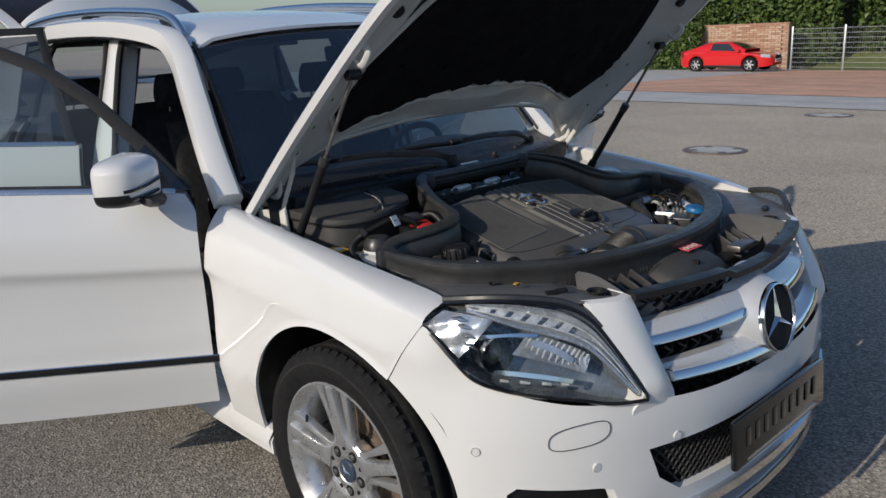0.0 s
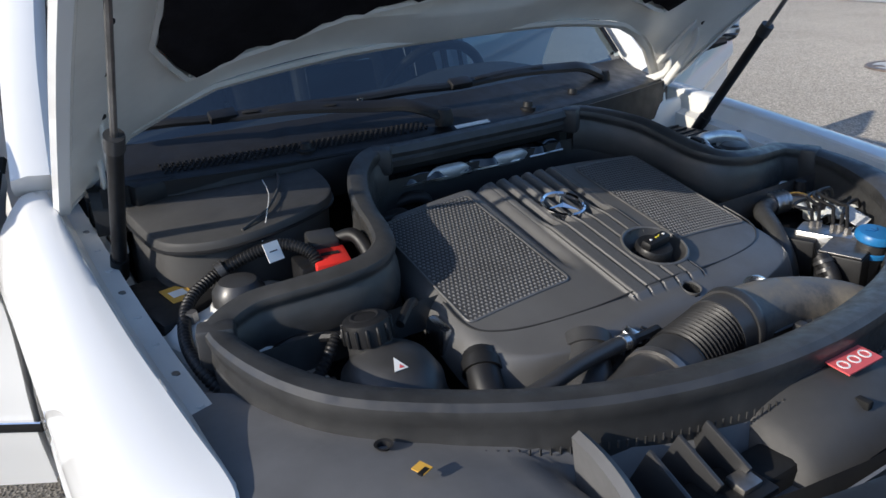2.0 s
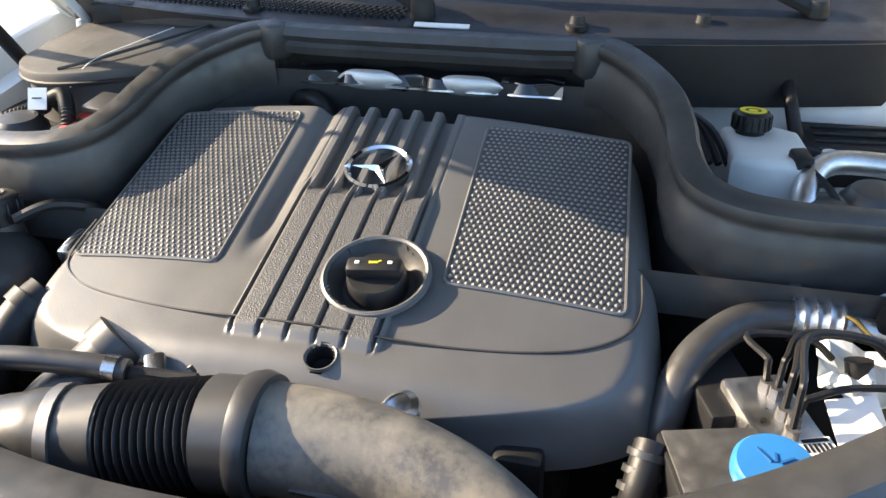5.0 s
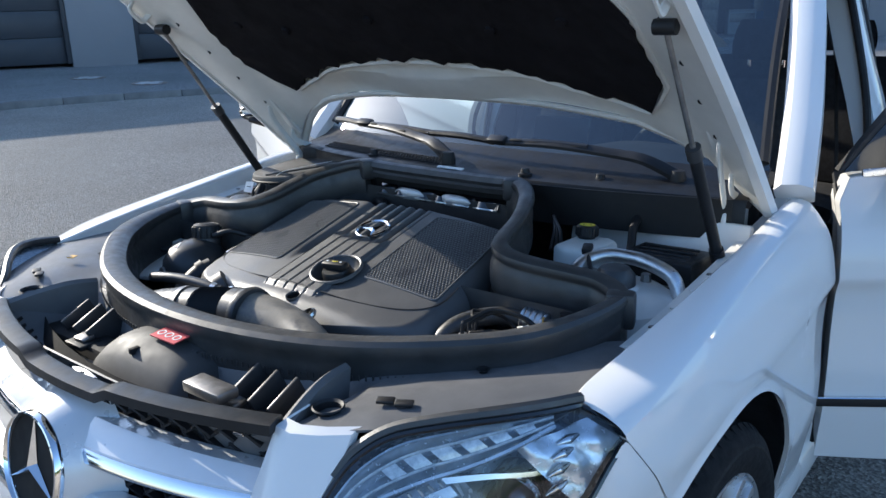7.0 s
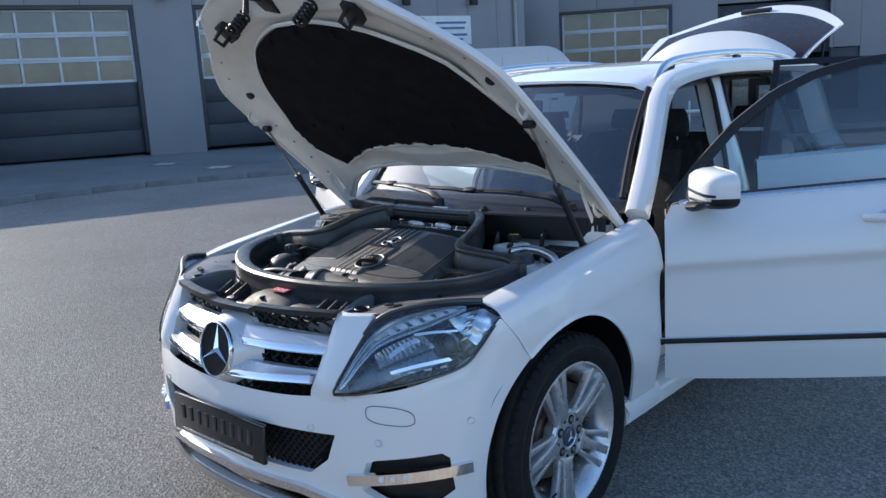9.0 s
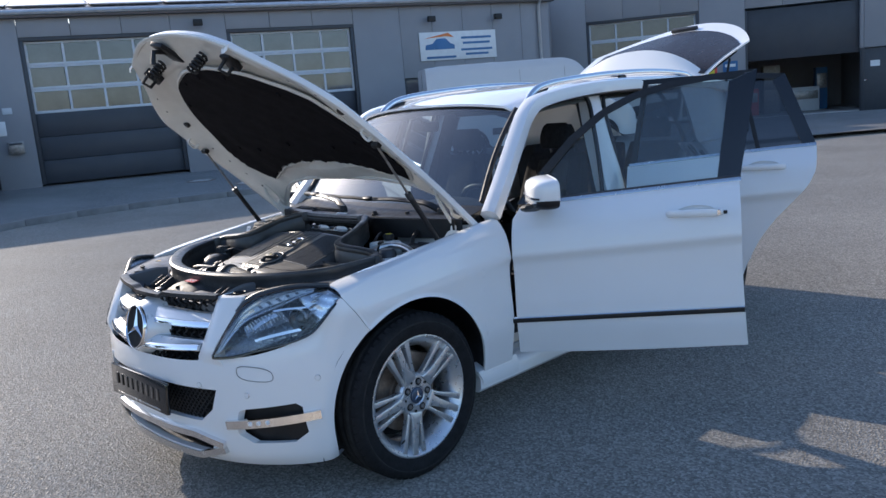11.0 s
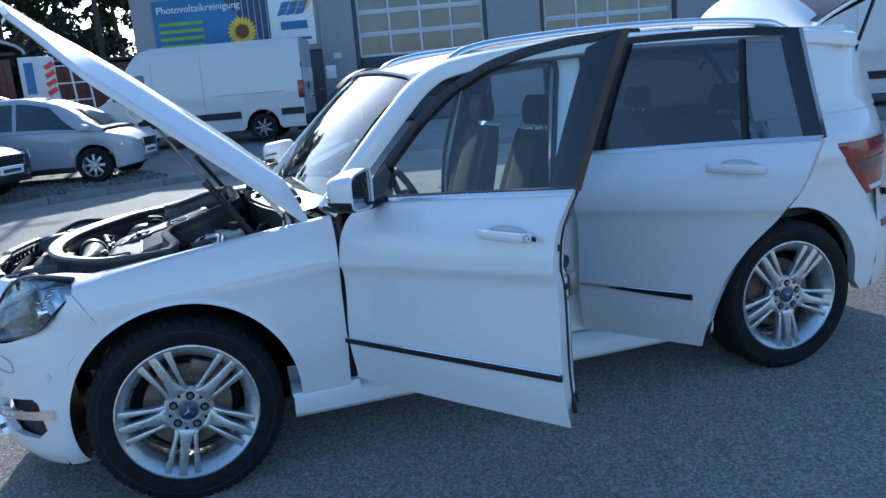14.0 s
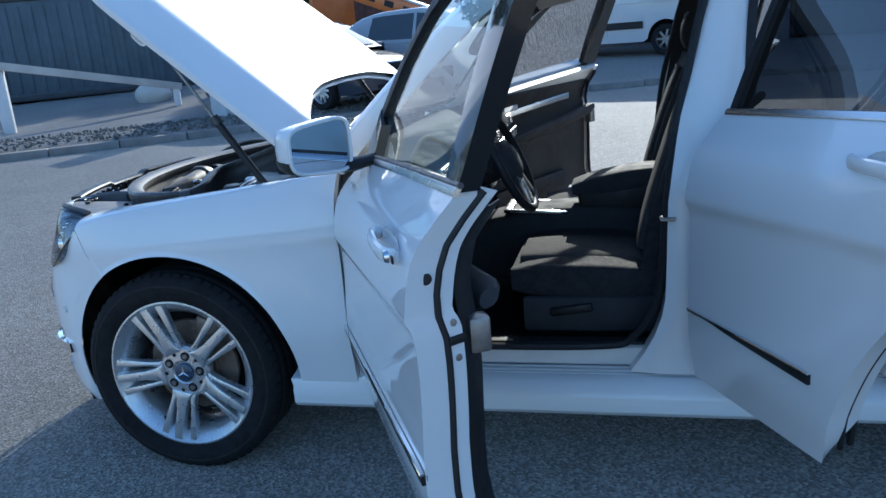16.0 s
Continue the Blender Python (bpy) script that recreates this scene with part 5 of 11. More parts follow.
for s in (1, -1):
    pts = curve_pts(PILLAR, 6)
    bm = sweep(pts, [(-0.055, -0.01), (-0.05, 0.018), (-0.02, 0.03), (0.018, 0.024), (0.034, 0.0), (0.03, -0.03), (-0.02, -0.05), (-0.055, -0.04)])
    part("roof_frame", sided(bm, s), WHITE, car, "white windscreen pillar and cant rail")
    part("pillar_seal", sided(tube([(p.x, p.y + 0.010, p.z - 0.045) for p in pts[2:-4]], 0.012, 6), s), BLACK, car)
    # B pillar, leaning in towards the roof and backwards
    rows = []
    for z in lin(0.36, 1.60, 22):
        y, xm = pillar_y(z), post_x(z)
        w = 0.088 if z < 1.1 else 0.088 - 0.04 * (z - 1.1) / 0.5
        f = 0.10 * max(0, (0.62 - z) / 0.26) ** 2
        rows.append([(xm - w - f, y - 0.09, z), (xm - w - f, y - 0.015, z), (xm - w * 0.6, y, z), (xm + w * 0.6 + f * 0.5, y, z), (xm + w + f, y - 0.015, z), (xm + w + f, y - 0.09, z)])
    part("centre_pillar", sided(sheet(rows, close_u=True), s), WHITE, car)
    part("pillar_trim", sided(sheet([[(post_x(z) - 0.08, pillar_y(z) - 0.092, z), (post_x(z) + 0.08, pillar_y(z) - 0.092, z)] for z in lin(0.42, 1.58, 12)]), s), TRIM, car)
    part("door_striker", sided(tube([(-1.63, 0.80, 0.845), (-1.62, 0.826, 0.845), (-1.585, 0.826, 0.845), (-1.585, 0.80, 0.845)], 0.006, 6), s), STEEL, car)
    # D pillar with rear side window
    win = [(-2.78, belt(-2.78) + 0.035), (-3.33, belt(-3.3) + 0.05), (-3.17, 1.515), (-2.80, 1.545)]
    rows = []
    for z in lin(1.19, 1.60, 14):
        xb = -3.66 + (z - 1.2) * 0.85
        rows.append([(x, side(x, z) if x > -3.4 else side(x, z) - 0.01, z) for x in lin(-2.62 - 0.05 * (z - 1.2), xb, 16)])
    part("rear_pillar", sided(thick(sheet(rows), -0.012), s), WHITE, car)
    rows = []
    for z in lin(1.24, 1.53, 9):
        xb = -3.40 + (z - 1.24) * 0.65
        rows.append([(x, side(x, z) + 0.003, z) for x in lin(-2.72, xb, 8)])
    part("rear_quarter_glass", sided(thick(sheet(rows), -0.004), s), GLOSSBLACK, car)
    # roof rail: a deep oval bar that dives to the roof at both ends, on wedge-shaped feet
    pts = curve_pts([(-1.205, 0.592, 1.545), (-1.27, 0.585, 1.592), (-1.36, 0.578, 1.622), (-1.55, 0.572, 1.643), (-2.0, 0.568, 1.664), (-2.5, 0.570, 1.664), (-2.86, 0.578, 1.640), (-2.96, 0.584, 1.612), (-3.03, 0.59, 1.575)], 8)
    oval = [(0.017 * math.cos(a), 0.021 * math.sin(a)) for a in lin(0, 2 * math.pi, 13)[:-1]]
    rail = part("roof_rail", sided(sweep(pts, oval), s), RAIL, car, "polished silver roof rail")
    for xa, xb, xc in ((-1.24, -1.40, -1.34), (-2.06, -2.18, -2.12), (-2.98, -2.82, -2.88)):
        za, zb = 1.560, (1.626 if xb > -2 else 1.652 if xb > -2.5 else 1.640)
        part("rail_foot", sided(prism([(xa, za), (xc, za - 0.005), (xb, zb - 0.02), (xb, zb), (xc, zb)], 0.022, Matrix.Translation((0, 0.588, 0)) @ Euler((radians(90), 0, 0)).to_matrix().to_4x4(), 0.003), s), BLACK, rail)

# rear bumper and rear wall of the body under the open tailgate
rows = []
for z in lin(0.30, 0.80, 12):
    row = []
    for a in lin(-1, 1, 41):
        y = a * 0.90
        x = -3.70 - 0.02 * math.sin(math.pi * (z - 0.3) / 0.5) + 0.38 * (max(0, abs(a) - 0.42) / 0.58) ** 1.6
        row.append((x, y * _taper(max(x + 0.08, -3.5)) * (0.98 if z < 0.4 else 1.0), z))
    rows.append(row)
part("rear_bumper", thick(sheet(rows), 0.004), WHITE, car)
part("boot_floor", box((0.95, 1.2, 0.03), pose(-3.2, 0, 0.72), 0.01), CARPET, car)
part("cabin_floor", box((3.3, 1.36, 0.05), pose(-1.9, 0, 0.335), 0.01), CARPET, car)

# ---- windscreen
def screen_pt(u, v):
    """u across from -1 to 1, v from the base to the roof."""
    base = Vector((-0.545 - 0.115 * u * u, 0.735 * u, 1.095 - 0.004 * u * u))
    top = Vector((-1.015 - 0.075 * u * u, 0.628 * u, 1.560 - 0.045 * abs(u) ** 2.6))
    p = base.lerp(top, v)
    return p + Vector((0.5, 0, 0.6)) * 0.035 * math.sin(math.pi * v)


ob = part("windscreen", sheet([[screen_pt(u, v) for u in lin(-1, 1, 33)] for v in lin(-0.06, 1, 19)]), SCREEN, car)
ob.visible_shadow = False
for s in (1, -1):
    part("windscreen_trim", tube([screen_pt(s * 0.985, v) + Vector((0.004, 0, 0.004)) for v in lin(0, 1, 14)], 0.013, 6, flat=0.5), BLACK, car)
part("sun_band", sheet([[screen_pt(u, v) - Vector((0.004, 0, 0.004)) for u in lin(-1, 1, 21)] for v in lin(0.94, 1.0, 3)]), GLOSSBLACK, car)

CARGLASS_DARK = plain("rear_window_glass", (0.022, 0.018, 0.019), 0.30, var=0.15, spec=0.10, rvar=0.05)
# ---------------------------------------------------------------- doors
def solid(rows):
    bm = sheet(rows, close_u=True)
    bm.verts.ensure_lookup_table()
    n = len(rows[0])
    for k in (0, len(rows) - 1):
        vs = [bm.verts[k * n + i] for i in range(n)]
        h = n // 2
        for i in range(h - 1):
            try:
                bm.faces.new((vs[i], vs[i + 1], vs[n - 2 - i], vs[n - 1 - i]))
            except ValueError:
                pass
    return bm


def shift(bm, hinge, s):
    """Into the door's own frame, whose origin is the hinge."""
    bmesh.ops.translate(bm, vec=(-hinge[0], -hinge[1], 0), verts=bm.verts)
    return sided(bm, s)


def ribbon(a, b, off, d=0.035):
    """A bar between two edge lines of (x, z) points on the side's skin."""
    rows = []
    for (xa, za), (xb, zb) in zip(a, b):
        pa, pb = Vector((xa, side(xa, za) + off, za)), Vector((xb, side(xb, zb) + off, zb))
        i = Vector((0, -d, 0))
        rows.append([pa, pa.lerp(pb, 0.5) + Vector((0, 0.002, 0)), pb, pb + i, pa + i])
    bm = sheet(rows, close_u=True)
    bm.verts.ensure_lookup_table()
    n = len(rows)
    bm.faces.new([bm.verts[i] for i in range(5)])
    bm.faces.new([bm.verts[(n - 1) * 5 + i] for i in range(5)][::-1])
    return bm


def resample(pts, n):
    p = [Vector((a, b, 0)) for a, b in pts]
    L = [0.0]
    for a, b in zip(p, p[1:]):
        L.append(L[-1] + (b - a).length)
    out = []
    for s in lin(0, L[-1], n):
        i = min(len(p) - 2, max(j for j in range(len(p) - 1) if L[j] <= s + 1e-9))
        q = p[i].lerp(p[i + 1], (s - L[i]) / (L[i + 1] - L[i]))
        out.append((q.x, q.y))
    return out


def handle(x, z, door, hinge, s, lock):
    pts = [Vector((x + dx, side(x + dx, z) + dy, z + dz)) for dx, dy, dz in ((0.115, 0.006, -0.003), (0.085, 0.026, 0), (0.03, 0.034, 0.001), (-0.04, 0.034, 0.001), (-0.085, 0.028, 0), (-0.115, 0.008, 0))]
    h = part("door_handle", shift(tube(curve_pts(pts, 4), [0.012] + [0.016] * 19 + [0.012], 10, flat=0.62, up=(0, 1, 0)), hinge, s), WHITE, door)
    bm = lathe([(0.0, -0.004), (0.026, -0.003), (0.040, -0.001), (0.044, 0.002)], 24, Matrix.Translation((x - 0.01, side(x - 0.01, z), z)) @ Euler((radians(-90), 0, 0)).to_matrix().to_4x4() @ Matrix.Diagonal((1.9, 0.72, 1, 1)))
    part("handle_recess", shift(bm, hinge, s), WHITE, door)
    if lock:
        bm = lathe([(0.0, 0.004), (0.011, 0.003), (0.014, -0.006)], 16, Matrix.Translation((x - 0.098, side(x - 0.098, z) + 0.030, z)) @ Euler((radians(-90), 0, 0)).to_matrix().to_4x4())
        part("lock_cylinder", shift(bm, hinge, s), CHROME, door)
        part("key_badge", shift(box((0.016, 0.004, 0.016), pose(x - 0.128, side(x - 0.128, z) + 0.021, z), 0.002), hinge, s), BLACK, door)


def strip(x0, x1, z0, z1, door, hinge, s, wedge=0.0):
    pts = [(x, z0 + (z1 - z0) * (x - x0) / (x1 - x0)) for x in lin(x0, x1, 14)]
    a = [(x, z + 0.010) for x, z in pts]
    b = [(x, z + 0.010 - (0.021 if wedge == 0 else 0.004 + 0.021 * min(1, max(0, (k / 13 - wedge) / (1 - wedge))) ** 0.7)) for k, (x, z) in enumerate(pts)]
    st = part("rub_strip", shift(ribbon(a, b, 0.008, 0.012), hinge, s), BLACK, door)
    part("strip_chrome", shift(ribbon([(x, z + 0.0145) for x, z in pts], [(x, z + 0.0095) for x, z in pts], 0.010, 0.008), hinge, s), CHROME, door)


def front_door(s, angle):
    hinge = (-0.645, 0.868)
    xf = spline([(0.36, -0.66), (0.7, -0.648), (1.0, -0.646), (1.06, -0.66), (1.09, -0.72)])
    xr = spline([(0.36, -1.715), (0.6, -1.698), (1.0, -1.690), (1.15, -1.694)])
    n = 66
    rows = []
    for k in range(n):
        t = k / (n - 1)
        xs = lin(-0.682, -1.692, 16)
        outer, inner = [], []
        for i, x in enumerate(xs):
            lo = 0.372 + 0.045 * (i / 15) ** 1.5
            hi = belt(x) - 0.004
            z = lo + (hi - lo) * t
            xx = x + (-0.02 * (1 - t) ** 3 if i == 15 else 0) - (0.03 * max(0, (t - 0.93) / 0.07) if i == 0 else 0)
            outer.append(Vector((xx, side(xx, z), z)))
            d = 0.018 + 0.085 * min(1, t / 0.12) * min(1, (1 - t) / 0.02 + 0.55)
            inner.append(Vector((xx + (0.035 if i == 15 else -0.008 if i == 0 else 0), side(xx, z) - d, z)))
        rows.append(outer + inner[::-1])
    door = part("front_door", shift(solid(rows), hinge, s), WHITE, car, "open front door", at=pose(hinge[0], s * hinge[1], 0, 0, 0, -s * angle))
    # window frame
    outer_edge = [(-0.69, 1.075), (-0.80, 1.215), (-0.95, 1.375), (-1.10, 1.488), (-1.25, 1.555), (-1.42, 1.592), (-1.60, 1.608), (-1.785, 1.612)]
    inner_edge = [(-0.765, 1.090), (-0.838, 1.198), (-0.968, 1.342), (-1.112, 1.455), (-1.262, 1.524), (-1.42, 1.560), (-1.57, 1.577), (-1.675, 1.582)]
    part("window_frame", shift(ribbon(resample(outer_edge, 24), resample(inner_edge, 24), -0.004), hinge, s), SEAL, door)
    part("centre_post", shift(ribbon([(-1.785 + 0.09 * t, 1.612 - 0.47 * t) for t in lin(0, 1, 10)], [(-1.665 + 0.065 * t, 1.567 - 0.425 * t) for t in lin(0, 1, 10)], -0.001, 0.045), hinge, s), GLOSSBLACK, door)
    # glass
    rows = []
    for t in lin(0, 1, 16):
        row = []
        for u in lin(0, 1, 12):
            x0 = -0.80 - 0.885 * u
            z0 = belt(x0) + 0.005
            ztop = spline([(-1.70, 1.588), (-1.56, 1.580), (-1.42, 1.563), (-1.27, 1.531), (-1.12, 1.463), (-0.972, 1.350), (-0.84, 1.205), (-0.80, 1.145)])(x0)
            z = z0 + (ztop - z0) * t
            row.append((x0, side(x0, z) - 0.018, z))
        rows.append(row)
    g = part("window_glass", shift(sheet(rows), hinge, s), GLASS, door)
    g.visible_shadow = False
    # belt mouldings
    bx = lin(-0.74, -1.70, 16)
    part("belt_chrome", shift(ribbon([(x, belt(x) + 0.010) for x in bx], [(x, belt(x) - 0.006) for x in bx], 0.004, 0.012), hinge, s), SATIN, door, "satin chrome belt moulding")
    part("window_lip", shift(tube([(x, side(x, belt(x)) - 0.008, belt(x) + 0.012) for x in bx[1:]], 0.007, 6), hinge, s), RUBBER, door)
    strip(-0.665, -1.70, 0.535, 0.585, door, hinge, s)
    handle(-1.50, 1.018, door, hinge, s, s > 0)
    # inner trim, armrest, opener
    rows = [[(x, side(x, z) - 0.108, z) for x in lin(-0.70, -1.64, 10)] for z in lin(0.42, 1.06, 12)]
    rows = [[(x, y + (0.0 if 0 < i < 9 else 0.02), z) for i, (x, y, z) in enumerate(r)] for r in rows]
    trim = part("inner_trim", shift(thick(sheet(rows), 0.012), hinge, s), TRIM, door, "dark grey door trim")
    pts = curve_pts([(-0.78, 0.74, 0.80), (-1.0, 0.715, 0.83), (-1.3, 0.705, 0.86), (-1.6, 0.72, 0.90)], 5)
    part("armrest", shift(tube(pts, [0.02] + [0.04] * (len(pts) - 2) + [0.025], 10, flat=0.7), hinge, s), TRIM, door)
    part("trim_blade", shift(box((0.62, 0.012, 0.035), pose(-1.12, 0.765, 0.965, 0, 4, 1), 0.005), hinge, s), SATIN, door)
    part("door_opener", shift(box((0.12, 0.02, 0.05), pose(-0.92, 0.768, 0.985, 0, 4, 0), 0.008), hinge, s), CHROME, door)
    part("map_pocket", shift(box((0.62, 0.045, 0.11), pose(-1.05, 0.765, 0.52, 0, 2, 0), 0.02), hinge, s), BLACK, door)
    # seals, latch and plug on the rear and front edge
    def shut(z, d, out=0.0):
        t = (z - 0.417) / (belt(-1.69) - 0.421)
        xx = -1.692 - 0.02 * max(0, 1 - t) ** 3
        return Vector((xx + 0.035 * d / 0.10 - out, side(xx, z) - d, z))
    part("edge_seal", shift(tube([shut(z, 0.066, -0.002) for z in lin(0.44, 1.135, 16)], 0.0085, 6), hinge, s), SEAL, door)
    part("front_gap_seal", shift(tube([(-0.692, side(-0.688, z) - 0.06, z) for z in lin(0.38, 1.04, 12)], 0.006, 6), hinge, s), SEAL, door)
    rows = [[shut(z, d, o) for d, o in ((0.104, 0.001), (0.118, -0.002), (0.150, -0.03))] for z in lin(0.46, 1.10, 10)]
    part("trim_edge", shift(thick(sheet(rows), 0.004), hinge, s), BLACK, door)
    a = shut(0.85, 0.088, 0.002)
    part("latch", shift(box((0.010, 0.040, 0.018), pose(*a, 0, 0, 20), 0.004), hinge, s), BLACK, door)
    part("latch_claw", shift(box((0.045, 0.045, 0.075), pose(a.x + 0.030, a.y - 0.052, 0.845), 0.008), hinge, s), STEEL, door)
    for z in (0.812, 0.885):
        q = shut(z, 0.088, 0.0)
        part("latch_screw", shift(lathe([(0, 0.004), (0.007, 0.003), (0.008, 0)], 10, Matrix.Translation(q) @ Euler((0, radians(-90), 0)).to_matrix().to_4x4()), hinge, s), STEEL, door)
    part("edge_plug", shift(lathe([(0, 0.004), (0.011, 0.003), (0.012, -0.003)], 14, Matrix.Translation(shut(0.985, 0.040)) @ Euler((0, radians(-90), radians(-19))).to_matrix().to_4x4()), hinge, s), BLACK, door)
    part("speaker_panel", shift(ribbon([(-0.70, 1.075), (-0.76, 1.15), (-0.82, 1.22)], [(-0.84, 1.085), (-0.85, 1.12), (-0.865, 1.18)], 0.001, 0.03), hinge, s), GLOSSBLACK, door, "black mirror triangle")
    # door mirror: a squarish shell, glass behind, black foot and indicator slots
    turn = Matrix.Translation((-0.850, 0.862, 1.143)) @ Matrix.Rotation(radians(27), 4, "Z")

    shell_x = spline([(0.02, 0.1145), (0.2, 0.114), (0.55, 0.110), (0.80, 0.098), (0.95, 0.075), (1.02, 0.045)])

    def loop(x, k, n=28, grow=1.0):
        ring = []
        for a in lin(0, 2 * math.pi, n + 1)[:-1]:
            c, d = math.cos(a), math.sin(a)
            y = math.copysign(abs(c) ** 0.42, c) * 0.094 * k * grow * 1.07
            z = math.copysign(abs(d) ** 0.42, d) * 0.070 * k * grow * (1 - 0.12 * y / 0.094)
            ring.append(turn @ Vector((x, 0.092 + y - 0.012 * (1 - k), z + 0.006 * (1 - k))))
        return ring
    bm = thick(sheet([loop(x, k) for x, k in ((0.0, 1.0), (0.012, 1.03), (0.045, 1.02), (0.075, 0.95), (0.098, 0.80), (0.110, 0.55), (0.114, 0.2), (0.1145, 0.02))], close_u=True), 0.003)
    part("mirror_housing", shift(bm, hinge, s), WHITE, door)
    rows = [[Vector((p.x, p.y, min(p.z, 1.143 - 0.046 + 0.10 * (p.y - 0.86)))) + (p - turn @ Vector((0.04, 0.092, 0))).normalized() * 0.0035 for p in loop(x, k)] for x, k in ((0.0, 1.0), (0.012, 1.03), (0.045, 1.02), (0.075, 0.95), (0.098, 0.80))]
    part("mirror_lower_shell", shift(sheet(rows, close_u=True), hinge, s), BLACK, door, "black lower mirror shell")
    part("mirror_rim", shift(tube(loop(0.0, 0.97), 0.0055, 6, closed=True), hinge, s), WHITE, door)
    bm = bmesh.new()
    bm.faces.new([bm.verts.new(p) for p in loop(0.004, 0.94)])
    part("mirror_glass", shift(bm, hinge, s), MIRROR, door, "mirror glass")
    part("mirror_foot", shift(tube([(-0.84, 0.79, 1.090), (-0.825, 0.85, 1.078), (-0.795, 0.92, 1.076), (-0.785, 0.99, 1.082), (-0.80, 1.04, 1.092)], [0.03, 0.040, 0.042, 0.036, 0.018], 10, flat=0.5, up=(0, 0, 1)), hinge, s), BLACK, door)
    for z, y0 in ((-0.006, 0.03), (-0.030, 0.05)):
        pts = []
        for y in lin(y0, 0.178, 10):
            zz = z - 0.010 + 0.35 * (0.178 - y) * (0.5 if z < -0.01 else 1.0) * 0.4
            k = (abs((y - 0.092) / 0.094) ** 4.8 + abs(zz / 0.067) ** 4.8) ** (1 / 4.8)
            pts.append(turn @ Vector((shell_x(k) + 0.004, y, zz)))
        part("indicator_slot", shift(tube(pts, 0.0052, 6), hinge, s), GLOSSBLACK, door)
    return door


def rear_door(s, angle):
    hinge = (-1.690, 0.862)
    n = 66
    rows = []
    edge = rear_edge
    for k in range(n):
        t = k / (n - 1)
        outer, inner = [], []
        zr = 0.41 + (1.20 - 0.41) * t
        for i, u in enumerate(lin(0, 1, 16)):
            lo, hi = 0.385 + 0.025 * u, belt(-1.70 - 0.95 * u) - 0.004
            z = lo + (hi - lo) * t
            x = -1.700 + (edge(z) + 1.700) * u
            outer.append(Vector((x, side(x, z), z)))
            d = 0.018 + 0.08 * min(1, t / 0.12) * min(1, (1 - t) / 0.02 + 0.55)
            inner.append(Vector((x + (0.022 if i == 15 else 0.01 if i == 14 else 0), side(x, z) - d, z)))
        rows.append(outer + inner[::-1])
    door = part("rear_door", shift(solid(rows), hinge, s), WHITE, car, "open rear door", at=pose(hinge[0], s * hinge[1], 0, 0, 0, -s * angle))
    top_o = [(-1.78, 1.612), (-2.0, 1.612), (-2.25, 1.605), (-2.42, 1.595), (-2.53, 1.582)]
    top_i = [(-1.81, 1.584), (-2.0, 1.583), (-2.24, 1.576), (-2.40, 1.566), (-2.50, 1.556)]
    part("window_frame", shift(ribbon(resample(top_o, 14), resample(top_i, 14), -0.003), hinge, s), BLACK, door)
    part("front_post", shift(ribbon([(-1.715 - 0.075 * t, 1.15 + 0.462 * t) for t in lin(0, 1, 9)], [(-1.745 - 0.070 * t, 1.155 + 0.43 * t) for t in lin(0, 1, 9)], -0.002), hinge, s), BLACK, door)
    part("rear_post", shift(ribbon([(-2.672 + 0.142 * t, 1.205 + 0.377 * t) for t in lin(0, 1, 9)], [(-2.605 + 0.135 * t, 1.205 + 0.345 * t) for t in lin(0, 1, 9)], -0.002), hinge, s), GLOSSBLACK, door)
    part("divider_post", shift(ribbon([(-2.40 + 0.075 * t, 1.19 + 0.37 * t) for t in lin(0, 1, 7)], [(-2.378 + 0.075 * t, 1.19 + 0.37 * t) for t in lin(0, 1, 7)], -0.008, 0.02), hinge, s), BLACK, door)
    rows = []
    for t in lin(0, 1, 12):
        row = []
        for u in lin(0, 1, 12):
            xa, xb = -1.735 - 0.065 * t, -2.62 + 0.135 * t
            x = xa + (xb - xa) * u
            z0 = belt(x) + 0.005
            z = z0 + (1.580 - 0.016 * u - z0) * t
            row.append((x, side(x, z) - 0.02, z))
        rows.append(row)
    g = part("window_glass", shift(sheet(rows), hinge, s), PRIVACY, door, "dark privacy glass")
    bx = lin(-1.71, -2.67, 16)
    part("belt_chrome", shift(ribbon([(x, belt(x) + 0.010) for x in bx], [(x, belt(x) - 0.006) for x in bx], 0.004, 0.012), hinge, s), SATIN, door, "satin chrome belt moulding")
    strip(-1.71, -2.235, 0.590, 0.612, door, hinge, s, 0.22)
    handle(-2.40, 1.108, door, hinge, s, False)
    rows = [[(x, side(x, z) - 0.103, z) for x in lin(-1.73, edge(z) + 0.05, 9)] for z in lin(0.43, 1.10, 11)]
    part("inner_trim", shift(thick(sheet(rows), 0.012), hinge, s), TRIM, door, "dark grey door trim")
    pts = [(edge(z) + 0.020, side(edge(z), z) - 0.060, z) for z in lin(0.43, 1.17, 24)]
    part("edge_seal", shift(tube(pts, 0.007, 8), hinge, s), SEAL, door)
    part("inner_seal", shift(tube([(x + 0.012, y - 0.035, z) for x, y, z in pts], 0.009, 8), hinge, s), SEAL, door)
    part("front_seal", shift(tube([(-1.703, side(-1.70, z) - 0.03, z) for z in lin(0.40, 1.12, 12)], 0.010, 6), hinge, s), SEAL, door)
    part("armrest", shift(tube(curve_pts([(-1.80, 0.735, 0.86), (-2.1, 0.72, 0.88), (-2.42, 0.735, 0.92)], 5), 0.035, 10, flat=0.7), hinge, s), TRIM, door)
    return door


front_door(1, 61.5)
front_door(-1, 59.5)
rear_door(1, 64.0)
rear_door(-1, 62.0)

